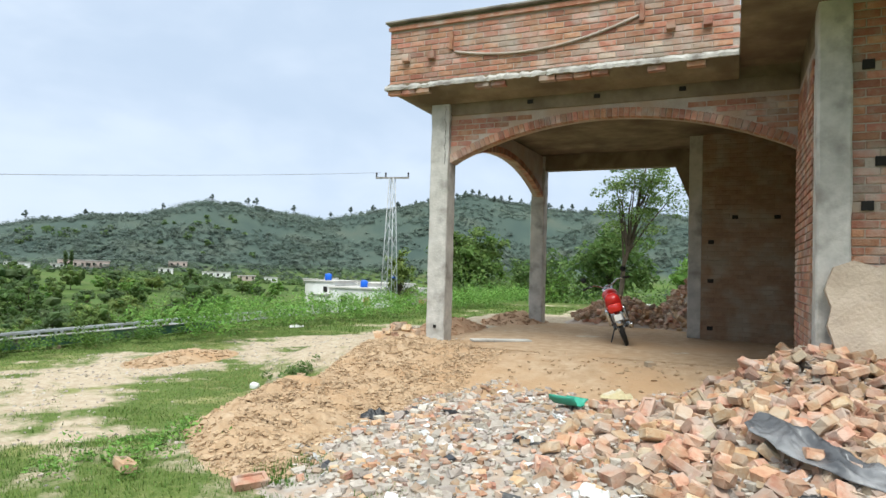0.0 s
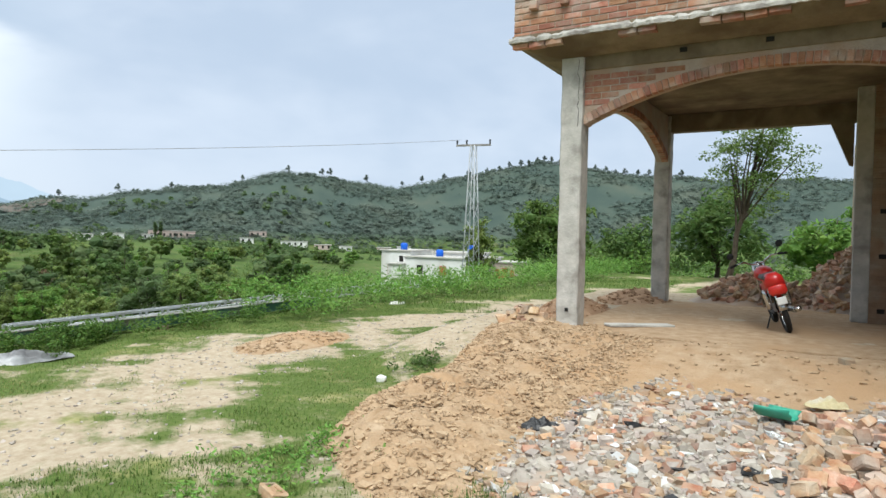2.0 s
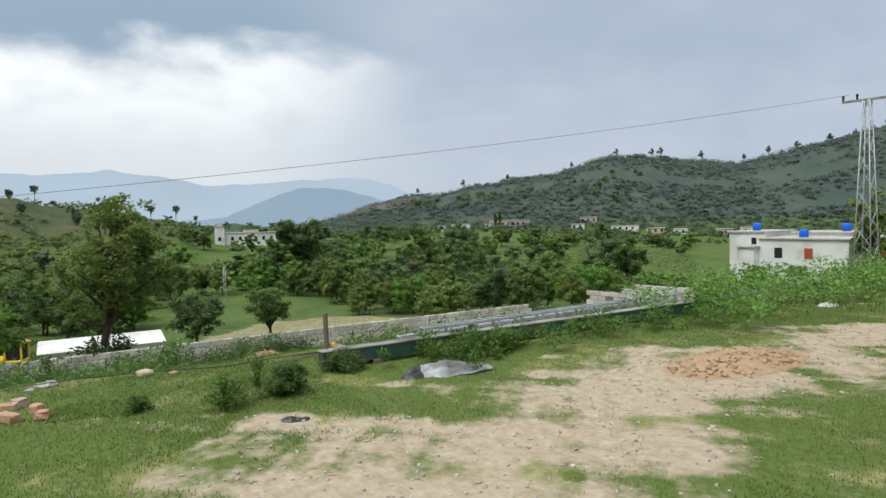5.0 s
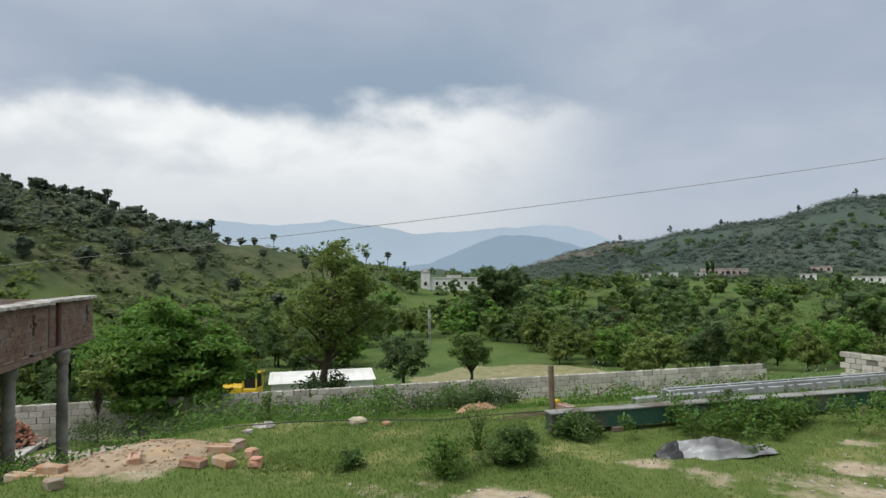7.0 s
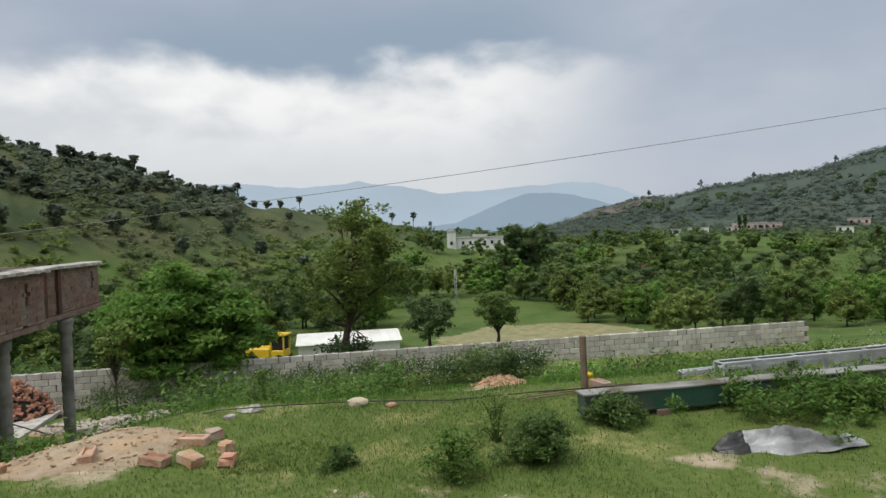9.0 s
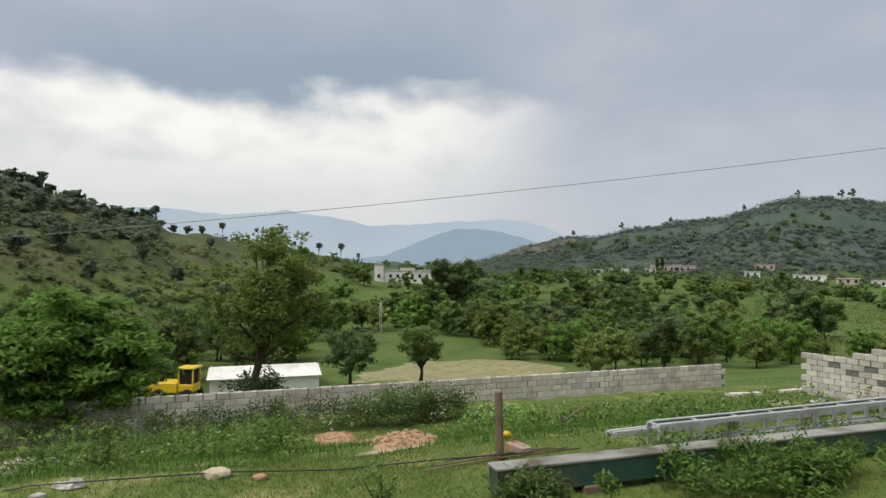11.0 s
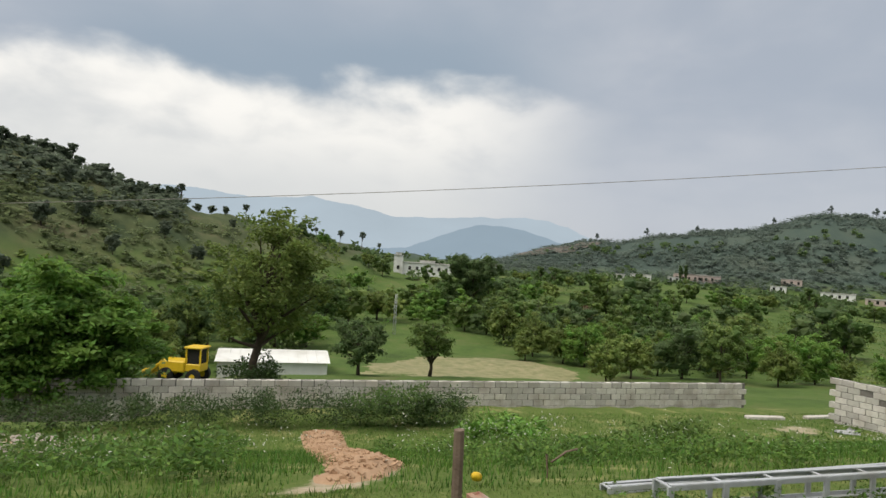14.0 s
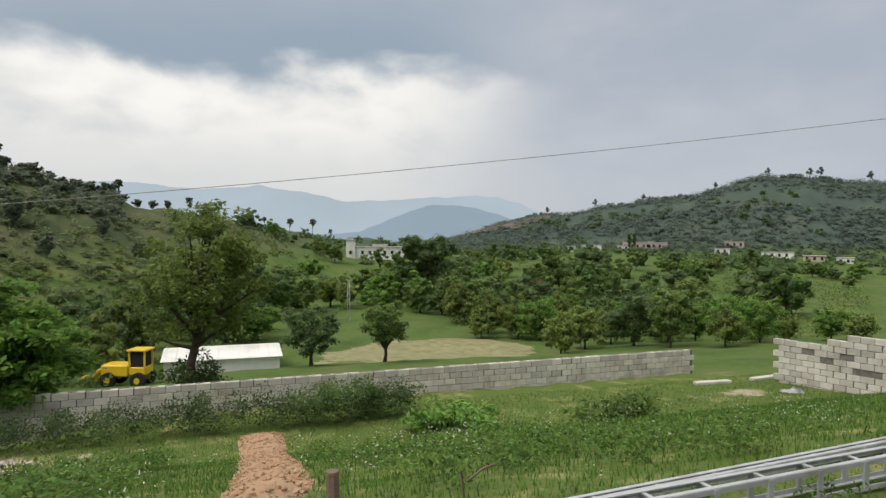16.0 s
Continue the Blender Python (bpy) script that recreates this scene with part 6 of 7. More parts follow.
def joined_bricks(parent, fn, n, x0, x1, y0, y1, seed, meshes, material, lo=0.12):
    """Further bricks of a heap, joined into one mesh."""
    rnd = random.Random(seed)
    verts, faces = [], []
    data = [([v.co.copy() for v in me.vertices], [tuple(p.vertices) for p in me.polygons]) for me in meshes]
    while n:
        x, y = rnd.uniform(x0, x1), rnd.uniform(y0, y1)
        h = float(fn(x, y))
        if h < lo:
            continue
        n -= 1
        m = pose(x, y, gz1(x, y) + h + rnd.uniform(-0.03, 0.05), rnd.gauss(0, 30), rnd.gauss(0, 30), rnd.uniform(0, 360))
        vs, fs = rnd.choice(data)
        i = len(verts)
        verts += [m @ v for v in vs]
        faces += [tuple(k + i for k in f) for f in fs]
    return tagged(mesh_object("brick_rubble", verts, faces, material, parent), kind="stuff")


joined_bricks(rub_heap, rub_h, 620, -1.2, 3.4, 3.0, 7.8, 425, CHUNKS, M_RUBBLE_J, 0.1)
heap_bricks(rear, rear_h, 150, -3.3, -0.6, 13.75, 15.6, 428, CHUNKS, 0.03, 0.08)
joined_bricks(rear, rear_h, 220, -3.3, -0.6, 13.8, 16.2, 426, CHUNKS, M_RUBBLE_J, 0.08)
heap_bricks(rub_heap, rub_h, 300, -0.7, 2.6, 3.1, 7.6, 420, CHUNKS)
rnd = random.Random(421)
for x, y, tilt in [(-3.9, 3.25, 10), (-0.9, 8.3, 0), (-2.9, 3.4, 20)]:
    ob = new("loose_brick", rnd.choice(CHUNKS[:4]))
    ob.matrix_basis = pose(x, y, gz1(x, y) + float(rub_h(x, y)) + 0.04 + (0.0 if y < 8 else 0.03), tilt, 0, rnd.uniform(0, 180))
    tagged(ob, "loose broken brick lying on the ground", "brick", "loose bricks")


# ---- motorcycle in the porch ----
def torus(bm, R, r, n=32, k=10, m=Matrix()):
    rows = []
    for i in range(n):
        a = 2 * math.pi * i / n
        rows.append([bm.verts.new(m @ Vector(((R + r * math.cos(2 * math.pi * j / k)) * math.cos(a), r * math.sin(2 * math.pi * j / k) * 0.9, (R + r * math.cos(2 * math.pi * j / k)) * math.sin(a)))) for j in range(k)])
    for i in range(n):
        for j in range(k):
            bm.faces.new((rows[i][j], rows[(i + 1) % n][j], rows[(i + 1) % n][(j + 1) % k], rows[i][(j + 1) % k]))


def lathe_x(bm, prof, n=16, axis="Y", c=(0, 0, 0)):
    rows = []
    for s, r in prof:
        ring = []
        for i in range(n):
            a = 2 * math.pi * i / n
            p = {"Y": (r * math.cos(a), s, r * math.sin(a)), "Z": (r * math.cos(a), r * math.sin(a), s), "X": (s, r * math.cos(a), r * math.sin(a))}[axis]
            ring.append(bm.verts.new(Vector(p) + Vector(c)))
        rows.append(ring)
    for u, v in zip(rows, rows[1:]):
        for i in range(n):
            bm.faces.new((u[i], u[(i + 1) % n], v[(i + 1) % n], v[i]))
    bm.faces.new(rows[0])
    bm.faces.new(rows[-1][::-1])


M_RED = mat("red_bike_paint", [(0.45, 0.012, 0.012), (0.52, 0.018, 0.016)], 3, 0.3, 0, spec=0.6)
M_RUBBER = mat("tyre_rubber", [(0.012, 0.012, 0.012), (0.022, 0.021, 0.02)], 20, 0.8, 0.3, 80)
M_CHROME = mat("chrome", [(0.5, 0.5, 0.5), (0.6, 0.6, 0.6)], 5, 0.25, 0, metal=1.0)
M_SEAT = mat("black_vinyl", [(0.015, 0.015, 0.016), (0.025, 0.025, 0.026)], 6, 0.45, 0.2, 60)
M_REDLENS = mat("red_lens", [(0.5, 0.02, 0.015), (0.58, 0.03, 0.02)], 8, 0.2, 0, spec=0.6)


def motorcycle(m):
    t = thing("motorcycle", "parked red commuter motorcycle leaning on its side stand", "motorcycle", m)
    for x in (0.0, 1.2):
        w = new("wheel")
        w.parent = t
        bm = bmesh.new()
        torus(bm, 0.262, 0.042, 36, 10, Matrix.Translation((x, 0, 0.30)))
        part("tyre", bm, M_RUBBER, w, "", True)
        bm = bmesh.new()
        torus(bm, 0.222, 0.016, 36, 6, Matrix.Translation((x, 0, 0.30)))
        part("rim", bm, M_CHROME, w, "chrome rim", True)
        bm = bmesh.new()
        lathe_x(bm, [(-0.06, 0.03), (-0.055, 0.055), (0.055, 0.055), (0.06, 0.03)], 16, "Y", (x, 0, 0.30))
        for k in range(18):
            a = 2 * math.pi * k / 18
            tube(bm, [(x + 0.05 * math.cos(a), 0.03 * (-1) ** k, 0.30 + 0.05 * math.sin(a)), (x + 0.22 * math.cos(a + 0.3), 0, 0.30 + 0.22 * math.sin(a + 0.3))], 0.0025, 4, False)
        part("hub", bm, M_CHROME, w, "spoked hub")
    for x, a0, a1, nm in ((0.0, 20, 170, "rear_fender"), (1.2, 35, 165, "front_fender")):
        bm = bmesh.new()
        rows = []
        for k in range(15):
            a = radians(a0 + (a1 - a0) * k / 14)
            rows.append([bm.verts.new((x + (0.335 - 0.025 * (q - 2) ** 2 / 4) * math.cos(a), 0.03 * (q - 2), 0.30 + (0.335 - 0.025 * (q - 2) ** 2 / 4) * math.sin(a))) for q in range(5)])
        for u, v in zip(rows, rows[1:]):
            for q in range(4):
                bm.faces.new((u[q], u[q + 1], v[q + 1], v[q]))
        f = part(nm, bm, M_CHROME if x == 0 else M_RED, t, "", True)
        so = f.modifiers.new("thick", "SOLIDIFY")
        so.thickness = 0.006
    boxpart("number_plate", (-0.36, -0.06, 0.44), (-0.345, 0.06, 0.54), M_WHITE, t, "plain white number plate", 0.004)
    bm = bmesh.new()
    box(bm, (-0.36, -0.11, 0.57), (-0.19, 0.11, 0.72), 0.03)
    part("tail_light", bm, M_REDLENS, t, "red tail light", True)
    bm = bmesh.new()
    prof = [(-0.34, 0.11, 0.70, 0.90), (-0.1, 0.13, 0.66, 0.90), (0.1, 0.13, 0.62, 0.80), (0.3, 0.125, 0.60, 0.78)]
    rows = []
    for x, w, z0, z1 in prof:
        rows.append([bm.verts.new(q) for q in ((x, -w, z0), (x, -w * 0.9, (z0 + z1) / 2 + 0.02), (x, -w * 0.5, z1 - 0.03), (x, w * 0.5, z1 - 0.03), (x, w * 0.9, (z0 + z1) / 2 + 0.02), (x, w, z0))])
    for u, v in zip(rows, rows[1:]):
        for k in range(6):
            bm.faces.new((u[k], u[(k + 1) % 6], v[(k + 1) % 6], v[k]))
    bm.faces.new(rows[0][::-1])
    bm.faces.new(rows[-1])
    part("tail_cowl", bm, M_RED, t, "red tail cowl and side covers", True)
    bm = bmesh.new()
    box(bm, (-0.26, -0.115, 0.765), (0.48, 0.115, 0.84), 0.03)
    part("seat", bm, M_SEAT, t, "long black seat", True)
    bm = bmesh.new()
    bmesh.ops.create_uvsphere(bm, u_segments=18, v_segments=12, radius=1.0, matrix=Matrix.Translation((0.68, 0, 0.82)) @ Matrix.Diagonal((0.25, 0.135, 0.115, 1)))
    part("fuel_tank", bm, M_RED, t, "red fuel tank", True)
    bm = bmesh.new()
    box(bm, (0.42, -0.11, 0.26), (0.72, 0.11, 0.50), 0.03)
    lathe_x(bm, [(0.0, 0.07), (0.03, 0.085), (0.06, 0.07), (0.09, 0.085), (0.12, 0.07), (0.15, 0.08)], 12, "Z", (0.66, 0, 0.48))
    part("engine", bm, M_GALV, t, "grey metal engine")
    bm = bmesh.new()
    tube(bm, [(0.0, 0.09, 0.30), (0.35, 0.1, 0.33), (0.5, 0.09, 0.36)], 0.022, 8)
    tube(bm, [(0.0, -0.09, 0.30), (0.35, -0.1, 0.33), (0.5, -0.09, 0.36)], 0.022, 8)
    tube(bm, [(0.45, 0, 0.70), (0.95, 0, 0.88), (0.78, 0, 0.35), (0.45, 0, 0.3)], 0.025, 8)
    part("frame", bm, M_SEAT, t)
    for s in (-1, 1):
        bm = bmesh.new()
        tube(bm, [(1.2, s * 0.075, 0.30), (0.97, s * 0.075, 0.95)], 0.02, 8)
        part("fork", bm, M_CHROME, t, "chrome fork leg", True)
        bm = bmesh.new()
        lathe_x(bm, [(0.0, 0.035), (0.1, 0.04), (0.22, 0.04), (0.28, 0.03)], 12, "Z", (0.05, s * 0.13, 0.36))
        part("shock_absorber", bm, M_CHROME, t, "", True)
    bm = bmesh.new()
    tube(bm, [(0.80, -0.36, 1.03), (0.88, -0.2, 1.04), (0.94, -0.08, 0.97), (0.94, 0.08, 0.97), (0.88, 0.2, 1.04), (0.80, 0.36, 1.03)], 0.013, 8)
    hb = part("handlebar", bm, M_CHROME, t, "chrome handlebar", True)
    for s in (-1, 1):
        bm = bmesh.new()
        tube(bm, [(0.74, s * 0.40, 1.02), (0.83, s * 0.3, 1.035)], 0.019, 8)
        part("grip", bm, M_RUBBER, hb, "", True)
        bm = bmesh.new()
        tube(bm, [(0.86, s * 0.26, 1.04), (0.84, s * 0.33, 1.15)], 0.006, 6)
        lathe_x(bm, [(-0.012, 0.035), (0.0, 0.05), (0.012, 0.045)], 14, "X", (0.84, s * 0.35, 1.18))
        part("mirror", bm, M_SEAT, hb, "round black mirror", True)
    bm = bmesh.new()
    lathe_x(bm, [(1.0, 0.05), (1.04, 0.085), (1.12, 0.09), (1.13, 0.06)], 16, "X", (0, 0, 0.9))
    part("headlight", bm, M_CHROME, t, "", True)
    bm = bmesh.new()
    tube(bm, [(0.70, -0.12, 0.36), (0.5, -0.15, 0.25), (0.1, -0.16, 0.27), (-0.35, -0.16, 0.34)], [0.02, 0.025, 0.042, 0.04], 10)
    part("exhaust", bm, M_CHROME, t, "chrome exhaust pipe", True)
    bm = bmesh.new()
    tube(bm, [(0.35, 0.1, 0.28), (0.28, 0.24, 0.055)], 0.012, 6)
    part("side_stand", bm, M_SEAT, t)
    return t


motorcycle(pose(-1.5, 10.55, FLOOR_Z - 0.005) @ pose(0, 0, 0, 0, 0, 90 + 11) @ pose(0, 0, 0, -19, 0, 0))


# ---- steel and timber lying along the edge of the yard ----
def steel_beam():
    t = thing("steel_beam", "long dark green painted steel beam lying in the grass", "beam", pose(-10.12, 3.3, 0.0, 0, 0, 91.2))
    bm = bmesh.new()
    pr = [(-0.15, 0.2), (0.15, 0.2), (0.15, 0.225), (-0.15, 0.225)]
    box(bm, (0, -0.08, 0.205), (7.4, 0.08, 0.222), 0.003)
    part("top_flange", bm, M_FLANGE, t, "dirty grey top flange")
    boxpart("web", (0.01, 0.055, 0.065), (7.39, 0.07, 0.205), M_GREENSTEEL, t)
    boxpart("web", (0.01, -0.07, 0.065), (7.39, -0.055, 0.205), M_GREENSTEEL, t)
    boxpart("bottom_flange", (0, -0.075, 0.05), (7.4, 0.075, 0.065), M_GREENSTEEL, t)
    boxpart("end_plate", (0.012, -0.054, 0.066), (0.022, 0.054, 0.204), M_GREENSTEEL, t)
    for x in (0.7, 3.7, 6.7):
        boxpart("packing_block", (x - 0.06, -0.1, -0.06), (x + 0.06, 0.1, 0.05), M_WOOD, t, "short timber packing block", 0.008)


steel_beam()


def truss(name, label, p0, p1, w, h, bay):
    """A lattice pole section lying on its side: four chords, rungs and diagonals."""
    p0, p1 = Vector(p0), Vector(p1)
    L = (p1 - p0).length
    d = (p1 - p0).normalized()
    m = Matrix.Translation(p0) @ d.to_track_quat("X", "Z").to_matrix().to_4x4()
    t = thing(name, label, "lattice pole", m)
    for y in (-w / 2, w / 2):
        for z in (0, -h):
            bm = bmesh.new()
            sy, sz = (1 if y < 0 else -1), (-1 if z == 0 else 1)
            box(bm, (0, y, z - 0.004), (L, y + sy * 0.032, z + 0.004))
            box(bm, (0, y - 0.004, min(z, z + sz * 0.032)), (L, y + 0.004, max(z, z + sz * 0.032)))
            part("chord", bm, M_GALV, t)
    n = int(L / bay)
    for k in range(n + 1):
        x = L * k / n
        boxpart("rung", (x - 0.014, -w / 2, -0.012), (x + 0.014, w / 2, -0.005), M_GALV, t)
        for y in (-w / 2, w / 2):
            boxpart("post", (x - 0.022, y - 0.008, -h), (x + 0.022, y + 0.008, -0.006), M_GALV, t)
        if k < n and k % 2 == 0 and k > 5:
            bm = bmesh.new()
            tube(bm, [(x, -w / 2, -0.016), (x + L / n, w / 2, -0.016)], 0.012, 4)
            part("brace", bm, M_GALV, t)


truss("lattice_section", "grey galvanised lattice pole section lying on the ground", (-10.8, 5.02, 0.22), (-11.4, 16.6, 0.24), 0.15, 0.2, 0.42)
truss("lattice_section", "thin galvanised lattice section lying in the grass", (-11.2, 4.85, 0.06), (-11.75, 11.0, 0.05), 0.09, 0.07, 0.5)
bm = bmesh.new()
tube(bm, [(0, 0, -0.2), (0.006, 0, 0.2), (0.0, 0.004, 0.52)], [0.036, 0.034, 0.033], 8)
ob = part("fence_post", bm, M_WOOD, None)
ob.matrix_basis = pose(-10.9, 3.67, 0.02, 2, 1, 0)
tagged(ob, "weathered wooden post standing in the grass", "post")
tagged(tubepart("bent_rod", [(-11.9, 4.72, -0.3), (-11.9, 4.73, -0.1), (-11.88, 4.70, 0.06), (-11.87, 4.74, 0.0), (-11.85, 4.86, 0.09), (-11.84, 4.95, 0.11)], 0.009, M_WOOD, None), "bent rusty steel rod sticking out of the grass", "rod")
bm = bmesh.new()
lathe_x(bm, [(0.0, 0.045), (0.01, 0.055), (0.1, 0.055), (0.12, 0.03), (0.14, 0.028)], 12, "Z")
M_YEL = mat("yellow_plastic", [(0.62, 0.40, 0.02), (0.70, 0.47, 0.03)], 4, 0.45, 0.05, 30)
ob = part("yellow_bottle", bm, M_YEL, None, "", True)
ob.matrix_basis = pose(-11.75, 4.1, gz1(-11.75, 4.1) + 0.05, 70, 0, 40) @ Matrix.Diagonal((0.62, 0.62, 0.62, 1))
tagged(ob, "small yellow plastic container in the grass", "bottle")
for k in range(3):
    y0 = 3.3 + 0.05 * k
    tagged(tubepart("rebar", [(-10.75 - 0.06 * k, 3.0 + 0.1 * k, 0.02 + 0.01 * k), (-10.85 - 0.05 * k, 3.6, 0.03), (-10.95 - 0.04 * k, 4.4 - 0.1 * k, 0.02)], 0.006, M_WOOD, None, "", 5), "rusty reinforcing bar lying in the grass", "rod", "rusty bars")
BR = [(-9.98, 0.09, 60, 0), (-9.9, 0.34, 35, 1), (-10.36, 0.27, 75, 2), (-10.5, 0.4, 30, 4), (-10.16, -0.41, 10, 0), (-10.05, -1.0, 62, 1), (-10.28, -1.32, 66, 0), (-9.62, -0.84, 40, 5), (-10.1, 0.55, 50, 8), (-9.8, 0.6, 80, 9), (-11.0, 3.87, 12, 2), (-10.55, -1.25, 80, 2), (-9.5, -2.0, 15, 1)]
for x, y, a, k in BR:
    ob = new("loose_brick", CHUNKS[k])
    ob.matrix_basis = pose(x, y, gz1(x, y) + 0.032, 0, 0, a)
    tagged(ob, "loose clay brick lying on bare soil" if x > -10.5 else "loose clay brick lying in the grass", "brick", "loose bricks")


def stone(name, label, x, y, sx, sy, sz, seed, material, turn=0.0):
    rnd = random.Random(seed)
    bm = bmesh.new()
    bmesh.ops.create_icosphere(bm, subdivisions=2, radius=1.0)
    for v in bm.verts:
        v.co = Vector((v.co.x * sx, v.co.y * sy, v.co.z * sz)) * (1 + rnd.uniform(-0.16, 0.12))
    ob = part(name, bm, material, None)
    ob.matrix_basis = pose(x, y, gz1(x, y) + sz * 0.45, 0, 0, turn)
    return tagged(ob, label, "rock")


M_ROCK = mat("sandstone", [(0.42, 0.36, 0.26), (0.55, 0.48, 0.36)], 6, 0.95, 0.5, 40)
stone("rock", "big pale boulder below the pavilion", -22.6, -4.9, 0.3, 0.42, 0.2, 606, M_CHIP)
stone("rock", "flat pale slab of stone in the rubble", -23.0, -3.5, 0.3, 0.5, 0.1, 607, M_CHIP)
stone("plaster_lump", "white lump of broken plaster at the yard edge", -10.95, 0.45, 0.035, 0.06, 0.028, 608, M_COPING, 20)
stone("plaster_lump", "white lump of broken plaster at the yard edge", -11.08, 0.62, 0.03, 0.045, 0.03, 609, M_COPING, 60)
stone("rock", "pale yellow rock at the edge of the yard", -11.1, 1.55, 0.055, 0.11, 0.05, 601, M_ROCK)
stone("rock", "orange stone beside the pale rock", -11.0, 1.85, 0.04, 0.06, 0.03, 602, M_REDSOIL)
stone("rock", "pale stone block beside the round pillars", -11.2, -0.98, 0.09, 0.15, 0.045, 603, M_CHIP)
stone("stone", "small pale stone on the grass", -3.2, 2.6, 0.045, 0.04, 0.03, 604, M_CHIP)
stone("stone", "small pale stone on the grass", -5.2, 6.1, 0.06, 0.06, 0.05, 605, M_WHITE)


def pit_h(x, y):
    return 0.035 * sstep(1.15 - np.hypot((x + 10.45) / 0.62, (y + 0.55) / 0.85) - 0.15 * wob(x, y, 4.0, 1))


deb = mound("plaster_debris", pit_h, -12.2, -9.4, -2.2, 1.2, 0.05, M_BARE, "patch of bare soil with broken plaster at the yard edge", "debris", 0.02)
rough_bits("plaster_rubble", deb, M_CLOD, 260, on_heap(pit_h, -11.4, -9.6, -1.8, 0.9, 0.01, 0.1), 0.028, 611, 0.25, 0.5)


def low_h(x, y):
    return 0.14 * sstep(1.1 - np.hypot((x + 23.4) / 1.3, (y + 3.4) / 3.1))


deb2 = mound("rubble_patch", low_h, -25.4, -21.2, -7.4, 0.3, 0.12, M_SOIL, "patch of rubble and soil on the slope", "rubble")
rough_bits("stone_rubble", deb2, M_CHIP, 620, on_heap(low_h, -25.2, -21.4, -7.2, 0.1, 0.01, 0.2), 0.19, 612, 0.25, 0.6)
cab_pts = [(-11.9, -2.6), (-11.5, -1.6), (-11.2, -0.6), (-11.15, 0.35), (-11.0, 0.9), (-11.1, 1.6), (-11.05, 2.4), (-10.9, 3.2), (-10.8, 3.9)]
tagged(tubepart("hose", [(x, y, gz1(x, y) + 0.04 + 0.03 * math.sin(k * 1.9)) for k, (x, y) in enumerate(cab_pts)], 0.0055, M_BLACKPL, None), "black water hose lying along the yard edge", "hose")


# soil strip down the slope
def strip_h(x, y):
    yc = np.interp(x, [-24, -17.5, -14, -13, -12, -11.4], [4.05, 3.8, 3.58, 3.45, 3.1, 2.8])
    return 0.09 * sstep(1.2 - np.abs(y - yc) / np.interp(x, [-24, -14, -12.5, -11.4], [0.52, 0.42, 0.28, 0.22])) * sstep((x + 24.6) / 0.6) * sstep((-11.9 - x) / 0.5) * (1 + 0.4 * wob(x, y, 3.0, 2))


st = mound("soil_strip", strip_h, -25, -11.6, 1.6, 5.5, 0.07, M_REDSOIL, "strip of bare reddish dug soil running down the slope", "soil", 0.03)
rough_bits("loose_soil", st, M_REDSOIL, 2600, on_heap(strip_h, -25, -11.8, 1.8, 5.4, 0.01, 0.2), 0.045, 613, 0.3, 1.0)


